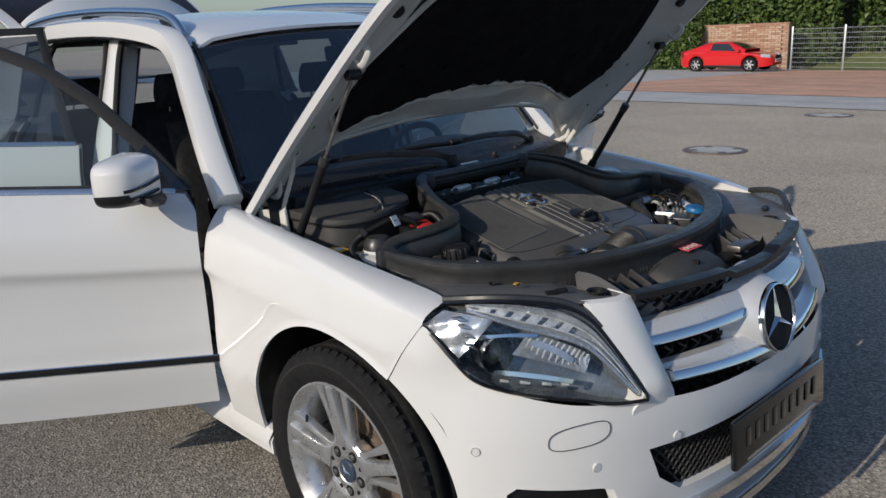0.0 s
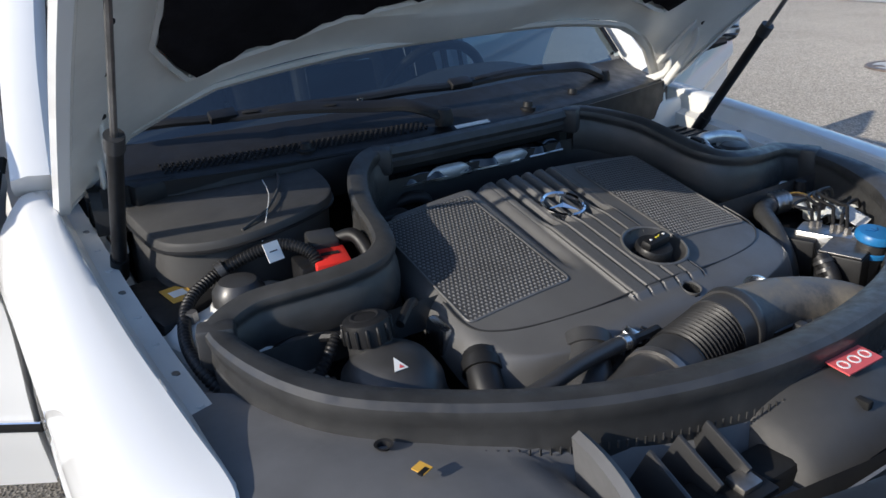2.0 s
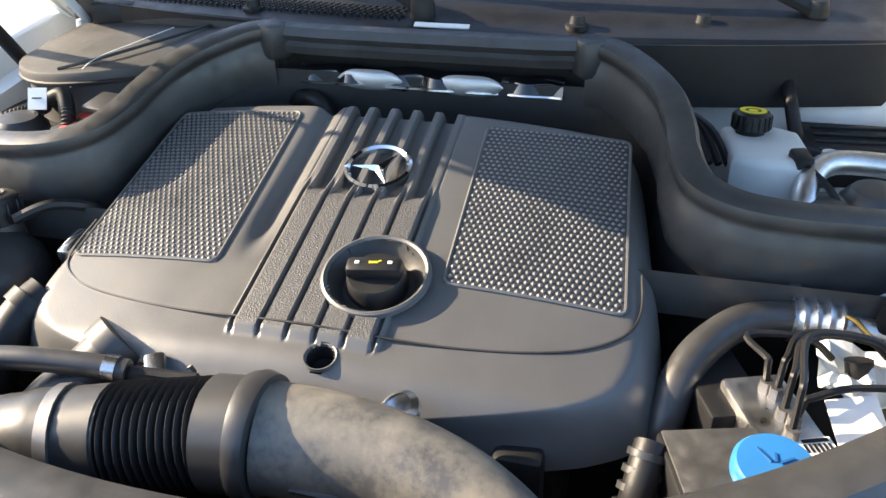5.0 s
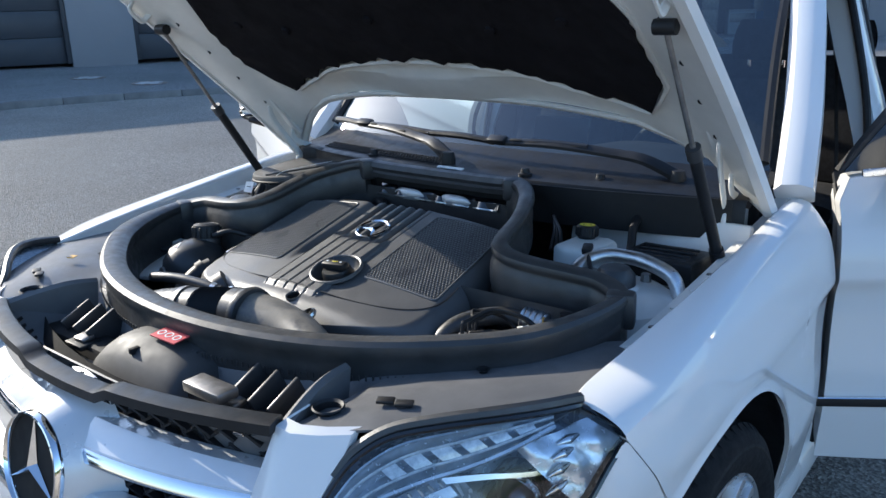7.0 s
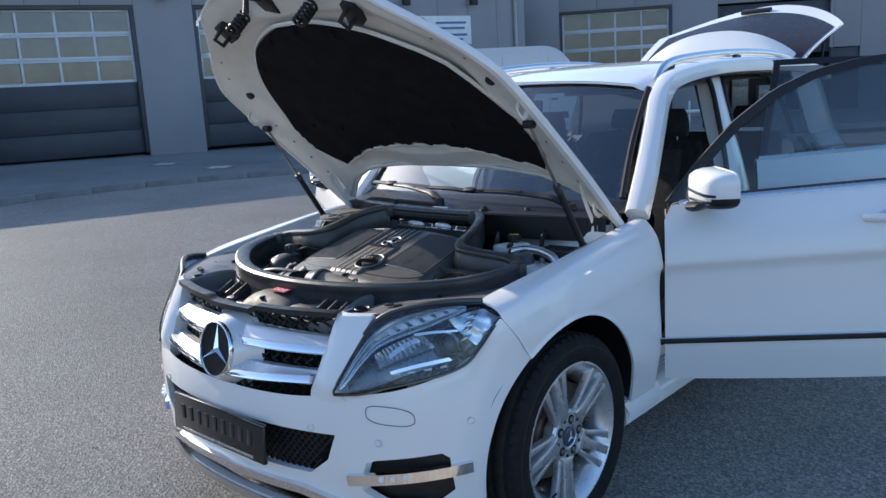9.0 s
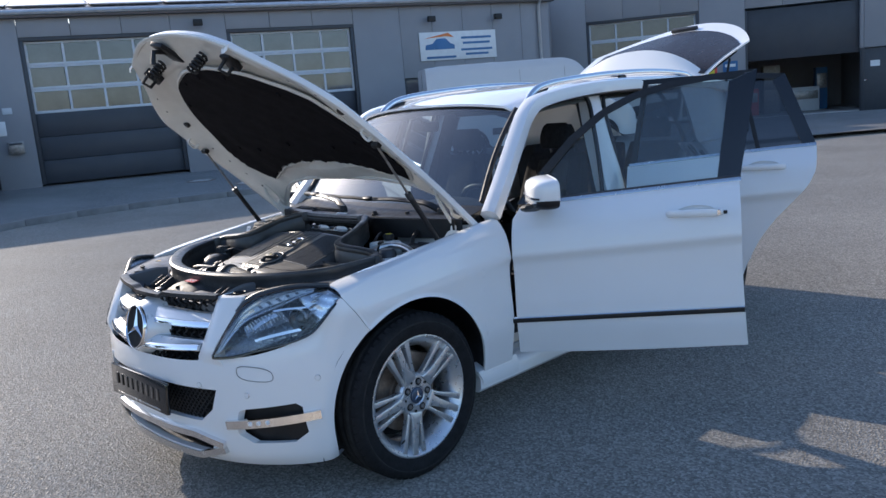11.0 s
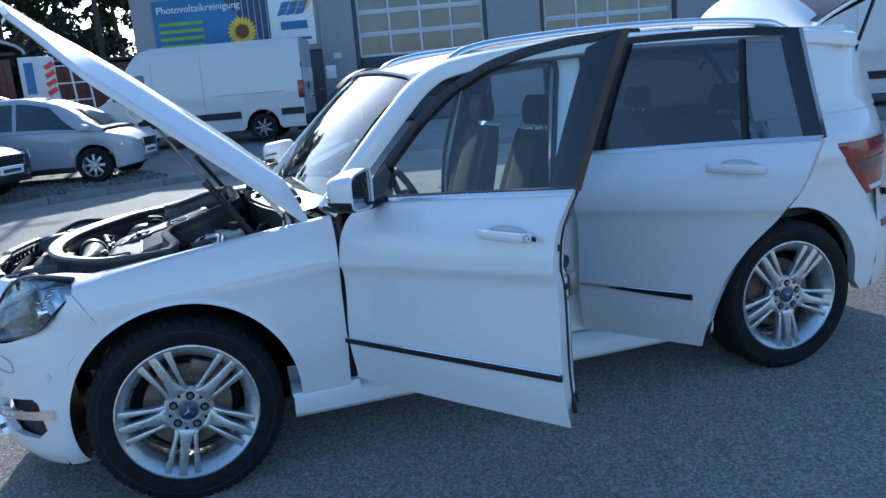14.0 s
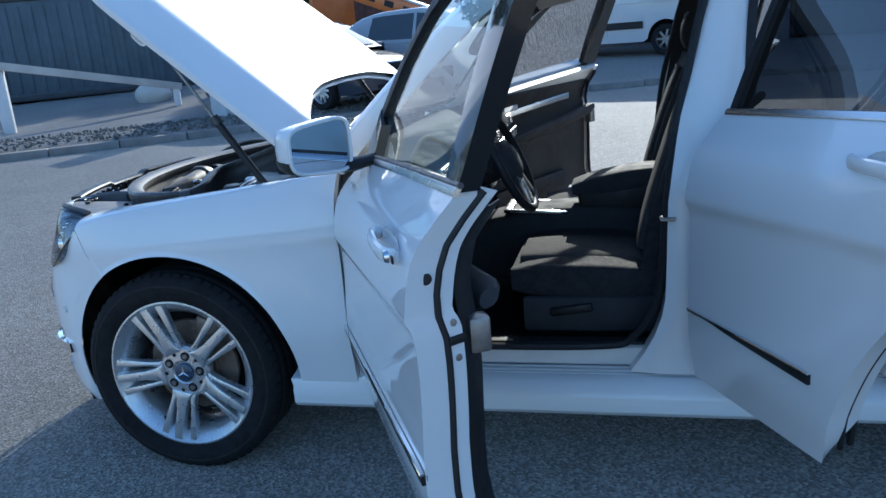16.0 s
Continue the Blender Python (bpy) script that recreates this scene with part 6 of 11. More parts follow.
# ---------------------------------------------------------------- tailgate, swung up
def gate_pt(u, v, down=0.0):
    """The open tailgate: u across, v from the hinge at the roof to its free edge."""
    reach = 0.55 + 0.54 * (1 - abs(u) ** 2.4)
    return Vector((-3.165 - v * reach, u * (0.585 + 0.075 * v), 1.645 + 0.40 * v ** 0.85 - u * u * (0.045 + 0.155 * v) - down))


us = lin(-1, 1, 27)
outer = [[gate_pt(u, v) for u in us] for v in lin(0, 1, 16)]
tail = part("tailgate", thick(sheet(outer), 0.012), WHITE, car, "white tailgate swung up")
part("inner_trim", sheet([[gate_pt(u * (0.97 if v < 0.8 else 0.90), v, 0.022 + 0.02 * math.sin(math.pi * v)) for u in us] for v in lin(0.02, 0.88, 12)]), TRIM, tail, "dark grey inner trim")
part("rear_window", sheet([[gate_pt(-0.90 + (u + 1) * 0.935, v, -0.006) for u in us] for v in lin(0.04, 0.80, 10)]), CARGLASS_DARK, tail, "dark rear window")
part("grab_recess", box((0.06, 0.22, 0.03), Matrix.Translation(gate_pt(-0.1, 0.86, -0.012)) @ pose(0, 0, 0, 0, 18, 0), 0.01), BLACK, tail)
part("gate_latch", box((0.05, 0.09, 0.04), Matrix.Translation(gate_pt(0.0, 0.955, 0.03)) @ pose(0, 0, 0, 0, 18, 0), 0.01), STEEL, tail)
rows = [[Vector((-3.150 - 0.09 * v, u * (0.60 - 0.03 * v), 1.60 - 0.02 * u * u + 0.235 * v * (1 - abs(u) ** 2.3) ** 0.8)) for u in us] for v in lin(0, 1, 8)]
part("roof_spoiler", thick(sheet(rows), 0.014), WHITE, tail, "white roof spoiler tipped upright")
part("brake_light", box((0.012, 0.26, 0.018), pose(-3.262, 0, 1.79), 0.004), TAILRED, tail)
for s in (1, -1):
    part("gas_strut", tube([(-3.36, s * 0.62, 1.42), (-3.52, s * 0.60, 1.72)], 0.009, 8), BLACK, car)

# ---------------------------------------------------------------- wheels
def tyre_bm():
    prof = [(0.256, -0.094), (0.268, -0.104), (0.300, -0.115), (0.330, -0.114), (0.347, -0.104), (0.355, -0.088), (0.358, -0.06), (0.3585, 0.0), (0.358, 0.06), (0.355, 0.088), (0.347, 0.104), (0.330, 0.114), (0.300, 0.115), (0.268, 0.104), (0.256, 0.094)]
    return lathe(prof, 72)


def wheel(x, s, spin):
    """Axis along local z, outer face towards +z."""
    at = pose(x, s * 0.795, 0.358) @ (Euler((radians(-90 * s), 0, 0)).to_matrix().to_4x4()) @ pose(0, 0, 0, 0, 0, spin)
    w = part("wheel", lathe([(0.236, -0.10), (0.232, -0.06), (0.215, -0.02), (0.212, 0.05), (0.236, 0.086), (0.252, 0.098), (0.260, 0.105), (0.2655, 0.104), (0.2670, 0.098), (0.262, 0.09)], 72), ALLOY, car, "silver alloy wheel with five triple spokes and bolts", at=at)
    part("tyre", tyre_bm(), TYRE, w)
    bm = bmesh.new()
    for k in range(60):
        a = 2 * math.pi * k / 60
        m = Matrix.Rotation(a, 4, "Z")
        for sg in (1, -1):
            box((0.003, 0.027, 0.022), m @ pose(0.3525, 0, sg * 0.0935, 0, -sg * 42, 0), 0.001, bm, 1)
    part("tread_block", bm, TYRE, w)["kind"] = "stuff"
    bm = bmesh.new()
    for zz in (-0.05, 0.0, 0.05):
        lathe([(0.3592, zz - 0.018), (0.3606, zz - 0.016), (0.3606, zz + 0.016), (0.3592, zz + 0.018)], 72, None, bm)
    part("tread_ribs", bm, DUSTY, w)
    part("sidewall_ring", lathe([(0.318, 0.1148), (0.321, 0.1162), (0.326, 0.1140)], 64), DUSTY, w)
    for k in range(5):
        m = Matrix.Rotation(2 * math.pi * k / 5 + math.pi / 2, 4, "Z")
        bm = bmesh.new()
        prism([(0.076, -0.040), (0.085, -0.034), (0.105, -0.024), (0.15, -0.0175), (0.258, -0.0155), (0.258, 0.0155), (0.15, 0.0175), (0.105, 0.024), (0.085, 0.034), (0.076, 0.040)], 0.030, m @ pose(0, 0, 0.050) @ Matrix.Rotation(radians(-6), 4, "Y"), 0.006, bm)
        for sg in (1, -1):
            o = [(0.085, sg * 0.022), (0.13, sg * 0.030), (0.255, sg * 0.042), (0.249, sg * 0.070), (0.13, sg * 0.047), (0.098, sg * 0.044), (0.080, sg * 0.046)]
            prism(o if sg > 0 else o[::-1], 0.026, m @ pose(0, 0, 0.045) @ Matrix.Rotation(radians(-6.5), 4, "Y"), 0.006, bm)
        part("spoke", bm, ALLOY, w)
    part("hub_disc", lathe([(0.0, 0.030), (0.084, 0.030), (0.096, 0.055), (0.095, 0.072), (0.086, 0.081), (0.044, 0.0835), (0.037, 0.078), (0.0, 0.078)], 40), ALLOY, w)
    # Small hub holes are near-black discs, their shade painted on.
    for k in range(5):
        a = 2 * math.pi * k / 5 + math.pi / 2
        part("balance_hole", lathe([(0, 0.0835), (0.006, 0.0835), (0.0065, 0.078)], 10, pose(0.068 * math.cos(a), 0.068 * math.sin(a), 0.0015)), SHADEBLACK, w)
    cap = part("hub_cap", lathe([(0.0, 0.090), (0.028, 0.089), (0.034, 0.085), (0.035, 0.076)], 32), plain_cap, w, "dark blue-grey hub cap with a star")
    part("cap_star", star_bm(0.026, 0.005, 0.004, pose(0, 0, 0.0895, 0, 0, 30)), CHROME, cap)
    # Flat near-black discs under the bolts stand in for shaded pockets.
    for k in range(5):
        a = 2 * math.pi * (k + 0.5) / 5 + math.pi / 2
        part("bolt_pocket", lathe([(0, 0.0842), (0.0165, 0.0842), (0.0175, 0.076)], 16, pose(0.060 * math.cos(a), 0.060 * math.sin(a), 0)), SHADEBLACK, w)
        part("wheel_bolt", lathe([(0, 0.089), (0.008, 0.089), (0.0105, 0.086), (0.011, 0.078)], 6, pose(0.060 * math.cos(a), 0.060 * math.sin(a), 0)), STEEL, w)
    part("valve", tube([(0.214, 0, 0.08), (0.195, 0, 0.092)], 0.004, 6), BLACK, w)
    part("brake_disc", lathe([(0.06, -0.006), (0.165, -0.006), (0.168, 0.0), (0.165, 0.010), (0.095, 0.010), (0.09, 0.02), (0.06, 0.02)], 48), RUST, w)
    # Near-black disc, the shade behind the spokes in its colour.
    part("backing_plate", lathe([(0.0, -0.05), (0.20, -0.05), (0.20, -0.055)], 40), SHADEBLACK, w)
    part("caliper", box((0.075, 0.16, 0.05), pose(-0.15, 0.02, -0.012, 0, 0, 8), 0.015), RUST, w)
    return w


plain_cap = plain("hub_cap_grey", (0.06, 0.08, 0.12), 0.3, 0.3, var=0.1)
wheel(0.008, 1, 59)
wheel(0.008, -1, 150)
wheel(AXLE_R, 1, 0)
wheel(AXLE_R, -1, 80)

# ---------------------------------------------------------------- bonnet, standing open
HINGE = Vector((-0.585, 0, 1.015))
OPEN = 46.0
bon_mid = spline([(-0.60, 1.068), (-0.3, 1.048), (0.0, 1.018), (0.3, 0.982), (0.55, 0.945), (0.72, 0.915), (0.80, 0.905), (0.87, 0.897)])
bon_half = spline([(-0.60, 0.795), (-0.2, 0.792), (0.15, 0.782), (0.34, 0.765), (0.48, 0.685), (0.60, 0.570), (0.70, 0.475), (0.748, 0.440), (0.80, 0.425), (0.87, 0.405)])


def bon_z(x, y):
    a = abs(y)
    half_ = bon_half(x)
    k = (half_ / 0.80) ** 2.4
    flank = max(0.0, 0.150 - (half_ - a))
    flank = flank * flank / 0.06 if flank < 0.03 else flank - 0.015
    ridge = 0.008 * math.exp(-((a - 0.50) / 0.06) ** 2) * min(1, max(0, (half_ - 0.56) / 0.15)) - 0.005 * max(0, 1 - a / 0.45)
    return bon_mid(x) - k * (0.016 * (a / half_) ** 2 + 0.50 * flank) + ridge * (0 if flank > 0.03 else 1 - flank / 0.03)


bon_rear = spline([(0.0, -0.260), (0.30, -0.268), (0.50, -0.292), (0.65, -0.328), (0.77, -0.376), (0.86, -0.434), (0.93, -0.500), (1.0, -0.555)])


def bon_pt(u, v, dz=0.0, inset=0.0):
    """u across from -1 to 1, v from the rear edge to the front one."""
    x_front = 0.868 - 0.120 * abs(u) ** 2.2
    x_rear = bon_rear(abs(u))
    x = x_rear + (x_front - x_rear) * v
    y = u * (bon_half(x) - inset)
    return Vector((x, y, bon_z(x, y) + dz)) - HINGE


BON_AT = Matrix.Translation(HINGE) @ Matrix.Rotation(radians(-OPEN), 4, "Y")
vs = lin(0, 0.5, 14)[:-1] + lin(0.5, 1, 22)
rows = [[bon_pt(u, v) for u in lin(-1, -0.76, 11)[:-1] + lin(-0.76, 0.76, 33) + lin(0.76, 1, 11)[1:]] for v in vs]
for r in rows:
    a, b = r[0].copy(), r[-1].copy()
    r[:0] = [a + Vector((0, 0.022, -0.026)), a + Vector((0, 0.003, -0.024)), a + Vector((0, -0.003, -0.006))]
    r += [b + Vector((0, 0.003, -0.006)), b + Vector((0, -0.003, -0.024)), b + Vector((0, -0.022, -0.026))]
lipf = [[p + Vector((0.006 - 0.012 * k, 0, -0.018 - 0.014 * k)) for p in rows[-1]] for k in range(2)]
bm = sheet(rows + lipf)
bonnet = part("bonnet", bm, WHITE, car, "white bonnet propped open on two gas struts", at=BON_AT)


def under(u, v):
    """The pressed inner frame: deep at the rim, with a dished middle."""
    a = max(abs(u) / 0.86, abs(v - 0.47) / 0.43)
    d = -0.028 - 0.012 * math.cos(7 * u) * max(0, 1 - abs(a - 1) * 3)
    if a < 0.86:
        d += 0.014
    return bon_pt(u, v, d, 0.006)


rows = [[under(u, v) for u in lin(-0.985, 0.985, 61)] for v in lin(0.005, 0.995, 61)]
inner = part("bonnet_inner_frame", sheet(rows), PRIMER, bonnet, "off-white pressed inner panel")
rim = [bon_pt(u, v, -0.026, 0.020) for u, v in [(-1, q) for q in lin(0, 1, 24)] + [(q, 1) for q in lin(-0.95, 0.95, 20)] + [(1, q) for q in lin(1, 0, 24)] + [(q, 0) for q in lin(0.95, -0.95, 20)]]
part("bonnet_edge", tube(rim, 0.013, 6, closed=True, flat=0.5, up=(0.3, 0, 1)), PRIMER, bonnet)

# insulation mat: an outline in (u, v), filled in strips
mat_lo = spline([(-0.80, 0.21), (-0.70, 0.085), (-0.55, 0.10), (-0.40, 0.13), (0.0, 0.155), (0.40, 0.13), (0.55, 0.10), (0.70, 0.085), (0.80, 0.21)])
mat_hi = spline([(-0.80, 0.38), (-0.70, 0.56), (-0.62, 0.67), (-0.50, 0.75), (-0.35, 0.78), (-0.15, 0.80), (0.15, 0.80), (0.35, 0.78), (0.50, 0.75), (0.62, 0.67), (0.70, 0.56), (0.80, 0.38)])
rows = []
for u in lin(-0.80, 0.80, 65):
    lo, hi = mat_lo(u), mat_hi(u)
    wob = 0.006 * math.sin(u * 40) + 0.005 * math.sin(u * 93)
    rows.append([bon_pt(u, lo + wob + (hi - lo - wob) * k / 26, -0.045 - 0.010 * max(0.0, math.sin(math.pi * k / 26)) ** 0.4 + 0.002 * math.sin(u * 31 + k), 0.0) for k in range(27)])
part("insulation_mat", thick(sheet(rows), 0.008), FELT, bonnet, "black felt bonnet insulation")
# a pale rolled edge round the mat
edge = [bon_pt(u, mat_lo(u) - 0.012, -0.036) for u in lin(-0.8, 0.8, 40)] + [bon_pt(u, mat_hi(u) + 0.012, -0.036) for u in lin(0.8, -0.8, 40)]
part("frame_bead", tube(edge, 0.008, 6, closed=True), PRIMER, bonnet)
for u, v in ((-0.62, 0.33), (-0.40, 0.28), (0.40, 0.28), (0.62, 0.33), (-0.55, 0.65), (0.55, 0.65), (-0.3, 0.76), (0.3, 0.76), (0.0, 0.30), (0.0, 0.78)):
    p = bon_pt(u, v, -0.060)
    part("mat_clip", lathe([(0, -0.004), (0.011, -0.003), (0.013, 0.004)], 12, Matrix.Translation(p)), FELT, bonnet)
# catches, springs and bump stops along the front edge
for u in (-0.70, 0.70):
    c = bon_pt(u, 0.875, -0.05)
    part("catch_plate", box((0.085, 0.06, 0.030), Matrix.Translation(c) @ pose(0, 0, 0.004, 0, 0, 15 * (1 if u > 0 else -1)), 0.004), BLACK, bonnet)
    part("catch_hook", tube([c + Vector(q) for q in ((-0.02, 0, 0), (-0.02, 0, -0.05), (0.02, 0, -0.06), (0.025, 0, -0.01))], 0.0085, 8), BLACK, bonnet)
for u in (-0.40, 0.42):
    c = bon_pt(u, 0.885, -0.035)
    pts = [c + Vector((0.021 * math.cos(a), 0.021 * math.sin(a), -0.085 * a / (2 * math.pi * 5))) for a in lin(0, 2 * math.pi * 5, 60)]
    part("catch_spring", tube(pts, 0.0058, 6), BLACK, bonnet)
    part("spring_post", tube([c, c + Vector((0, 0, -0.09))], 0.006, 6), BLACK, bonnet)
c = bon_pt(0.02, 0.93, -0.045)
part("safety_lever", box((0.15, 0.07, 0.022), Matrix.Translation(c) @ pose(0, 0, 0, 0, 18, 20), 0.006), BLACK, bonnet)
part("safety_lever_arm", tube([c, c + Vector((0.05, 0.01, -0.05)), c + Vector((0.02, 0.015, -0.095))], 0.011, 8), BLACK, bonnet)
for u in (-0.93, 0.93):
    pts = [bon_pt(u * 1.02, 0.52, -0.03) + Vector(q) for q in ((0, 0, 0), (0.002, 0, -0.026), (0.012, 0, -0.036), (0.045, 0, -0.036), (0.054, 0, -0.026), (0.056, 0, 0))]
    part("side_loop", tube(curve_pts(pts, 4), 0.0085, 8, flat=0.6), PRIMER, bonnet, "white striker loop")
    p = bon_pt(u * 0.93, 0.60, -0.035)
    part("rubber_stop", lathe([(0, -0.012), (0.018, -0.010), (0.021, 0.004)], 14, Matrix.Translation(p)), BLACK, bonnet)
    for v in (0.15, 0.25, 0.35, 0.45, 0.72, 0.8):
        p = bon_pt(u * 0.97, v, -0.034)
        part("drain_hole", lathe([(0, -0.003), (0.008, -0.003), (0.009, 0.003)], 10, Matrix.Translation(p)), BLACK, bonnet)


def bon_world(u, v, dz):
    return BON_AT @ bon_pt(u, v, dz)


for s in (1, -1):
    # gas strut
    top = bon_world(s * 0.93, 0.475, -0.055)
    low = Vector((-0.345, s * 0.735, 0.945))
    d = (low - top).normalized()
    L = (low - top).length
    st = part("gas_strut", tube([top + d * (L * 0.48), low], 0.0125, 12), BLACK, car, "black gas strut with a thin bright rod")
    part("strut_rod", tube([top, top + d * (L * 0.5)], 0.0055, 8), STEEL, st)
    part("strut_collar", tube([top + d * (L * 0.465), top + d * (L * 0.515)], 0.0155, 12), SOFT, st)
    part("strut_eye", tube([top + Vector((0, -0.02 * s, 0)), top + Vector((0, 0.02 * s, 0))], 0.014, 10), BLACK, st)
    part("strut_ball", tube([low - d * 0.02, low + d * 0.03], 0.016, 10), BLACK, st)
    # hinge arms
    a = bon_world(s * 0.90, 0.035, -0.03)
    b = bon_world(s * 0.90, 0.13, -0.03)
    for q, (x, z) in ((a, (-0.60, 0.955)), (b, (-0.48, 0.945))):
        pts = [q, q + Vector((-0.01, 0, -0.05)), Vector((x, s * 0.70, z + 0.05)), Vector((x, s * 0.70, z))]
        part("hinge_arm", tube(curve_pts(pts, 4), 0.010, 8, flat=0.5, up=(0, 1, 0)), PRIMER, car, "white hinge arm")
    part("hinge_plate", box((0.20, 0.012, 0.09), pose(-0.545, s * 0.705, 0.955, 0, -8, 0), 0.004), PRIMER, car)
    part("hinge_bracket", box((0.17, 0.05, 0.012), Matrix.Translation((a + b) / 2) @ pose(0, 0, 0, 0, -OPEN, 0), 0.004), PRIMER, car)
    for k in range(3):
        part("hinge_bolt", lathe([(0, 0.008), (0.010, 0.008), (0.011, 0)], 6, Matrix.Translation((-0.60 + 0.05 * k, s * 0.699, 0.965)) @ Euler((radians(90 * s), 0, 0)).to_matrix().to_4x4()), STEEL, car)

# ---------------------------------------------------------------- cabin
SEATFACE = plain("seat_cloth_panel", (0.055, 0.053, 0.052), 0.9, var=0.25, nscale=40, bscale=420, bstr=0.5, spec=0.2)


def loaf(c0, c1, w0, w1, t0, t1, up, n=12, power=0.45, bolster=0.0):
    """A rounded cushion from c0 to c1, width w and thickness t along it; bolster lifts its flanks."""
    c0, c1, up = Vector(c0), Vector(c1), Vector(up)
    rows = []
    for k in range(n):
        v = k / (n - 1)
        e = min(1.0, math.sin(math.pi * min(1, max(0, 0.06 + 0.88 * v))) ** 0.35)
        c, w, t = c0.lerp(c1, v), (w0 + (w1 - w0) * v) * (0.75 + 0.25 * e), (t0 + (t1 - t0) * v) * e
        row = []
        for a in lin(0, 2 * math.pi, 25)[:-1]:
            ca, sa = math.cos(a), math.sin(a)
            y = w / 2 * math.copysign(abs(ca) ** power, ca)
            z = t / 2 * math.copysign(abs(sa) ** power, sa)
            if sa > 0:
                z += bolster * max(0, abs(ca) - 0.45) ** 1.3
            row.append(c + Vector((0, y, 0)) + up * z)
        rows.append(row)
    bm = sheet(rows, close_u=True)
    bm.verts.ensure_lookup_table()
    bm.faces.new([bm.verts[i] for i in range(24)])
    bm.faces.new([bm.verts[(n - 1) * 24 + i] for i in range(24)][::-1])
    return bm


def front_seat(y):
    seat = part("front_seat", loaf((-1.66, y, 0.555), (-1.10, y, 0.580), 0.50, 0.50, 0.15, 0.15, (0, 0, 1), bolster=0.05), FABRIC, car, "dark cloth front seat")
    part("seat_panel", loaf((-1.62, y, 0.600), (-1.12, y, 0.626), 0.27, 0.28, 0.08, 0.07, (0, 0, 1)), SEATFACE, seat)
    part("backrest", loaf((-1.565, y, 0.60), (-1.745, y, 1.225), 0.50, 0.42, 0.14, 0.10, (0.96, 0, 0.27), bolster=0.05), FABRIC, seat)
    part("back_panel", loaf((-1.525, y, 0.66), (-1.690, y, 1.19), 0.26, 0.24, 0.06, 0.05, (0.96, 0, 0.27)), SEATFACE, seat)
    part("headrest", loaf((-1.735, y, 1.255), (-1.745, y, 1.395), 0.25, 0.21, 0.10, 0.085, (0.99, 0, 0.1)), FABRIC, seat)
    for d in (-0.06, 0.06):
        part("headrest_post", tube([(-1.745, y + d, 1.17), (-1.742, y + d, 1.29)], 0.006, 8), CHROME, seat)
    part("seat_base", box((0.50, 0.44, 0.14), pose(-1.40, y, 0.43), 0.02), BLACK, seat)
    sy = 1 if y > 0 else -1
    part("seat_skirt", box((0.48, 0.03, 0.12), pose(-1.38, y + sy * 0.245, 0.48), 0.012), TRIM, seat)
    part("seat_lever", box((0.14, 0.02, 0.03), pose(-1.30, y + sy * 0.265, 0.50, 0, 8, 0), 0.008), BLACK, seat)
    return seat


front_seat(0.375)
front_seat(-0.375)
bench = part("rear_bench", loaf((-2.62, 0, 0.60), (-2.12, 0, 0.62), 1.28, 1.28, 0.16, 0.16, (0, 0, 1)), FABRIC, car, "dark cloth rear bench")
for y, w in ((0.42, 0.42), (0.0, 0.40), (-0.42, 0.42)):
    part("backrest", loaf((-2.58, y, 0.66), (-2.76, y, 1.20), w, w * 0.98, 0.13, 0.11, (0.95, 0, 0.3)), FABRIC, bench)
    if y:
        part("headrest", loaf((-2.76, y, 1.23), (-2.775, y, 1.36), 0.24, 0.20, 0.09, 0.08, (0.99, 0, 0.1)), FABRIC, bench)
        for d in (-0.06, 0.06):
            part("headrest_post", tube([(-2.765, y + d, 1.16), (-2.767, y + d, 1.25)], 0.006, 8), CHROME, bench)
# firewall, dashboard, steering wheel
part("firewall", box((0.03, 1.46, 0.66), pose(-0.62, 0, 0.70), 0.005), SHADEBLACK, car)
rows = []
for y in lin(-0.74, 0.74, 31):
    hump = 0.030 * math.exp(-((y - 0.37) / 0.19) ** 4)
    sec = [(-0.575, 1.030), (-0.66, 1.052 + 0.2 * hump), (-0.78, 1.058 + 0.7 * hump), (-0.88, 1.052 + hump), (-0.935, 1.030 + hump), (-0.955, 0.99), (-0.945, 0.93), (-0.93, 0.84), (-0.87, 0.72), (-0.78, 0.62)]
    e = 0.06 * (abs(y) / 0.74) ** 4
    rows.append([Vector((x + e, y, z - 0.3 * e)) for x, z in sec])
dash = part("dashboard", sheet(rows), TRIM, car, "dark grey soft dashboard with silver trim")
part("trim_strip", box((0.012, 0.78, 0.045), pose(-0.950, -0.30, 0.915), 0.005), SATIN, dash)
for y, z in ((0.08, 0.975), (-0.08, 0.975), (0.66, 0.97), (-0.66, 0.97)):
    m = Matrix.Translation((-0.952 + (0.03 if abs(y) > 0.5 else 0), y, z)) @ Euler((0, radians(-90), 0)).to_matrix().to_4x4()
    vent = part("air_vent", box((0.02, 0.125, 0.055), pose(-0.953 + (0.035 if abs(y) > 0.5 else 0), y, z), 0.008), SATIN, dash)
    for k in range(4):
        part("vent_slat", box((0.006, 0.105, 0.004), pose(-0.966 + (0.035 if abs(y) > 0.5 else 0), y, z - 0.016 + 0.011 * k)), BLACK, vent)
part("screen_panel", box((0.02, 0.20, 0.10), pose(-0.945, 0, 1.075, 0, -12, 0), 0.008), GLOSSBLACK, dash)
part("radio_panel", box((0.02, 0.22, 0.13), pose(-0.948, 0, 0.86, 0, 8, 0), 0.006), GLOSSBLACK, dash)
part("instrument_face", box((0.01, 0.32, 0.10), pose(-0.945, 0.37, 1.005, 0, -14, 0), 0.01), GLOSSBLACK, dash)
SW = Matrix.Translation((-1.085, 0.37, 0.955)) @ Euler((0, radians(-66), 0)).to_matrix().to_4x4()
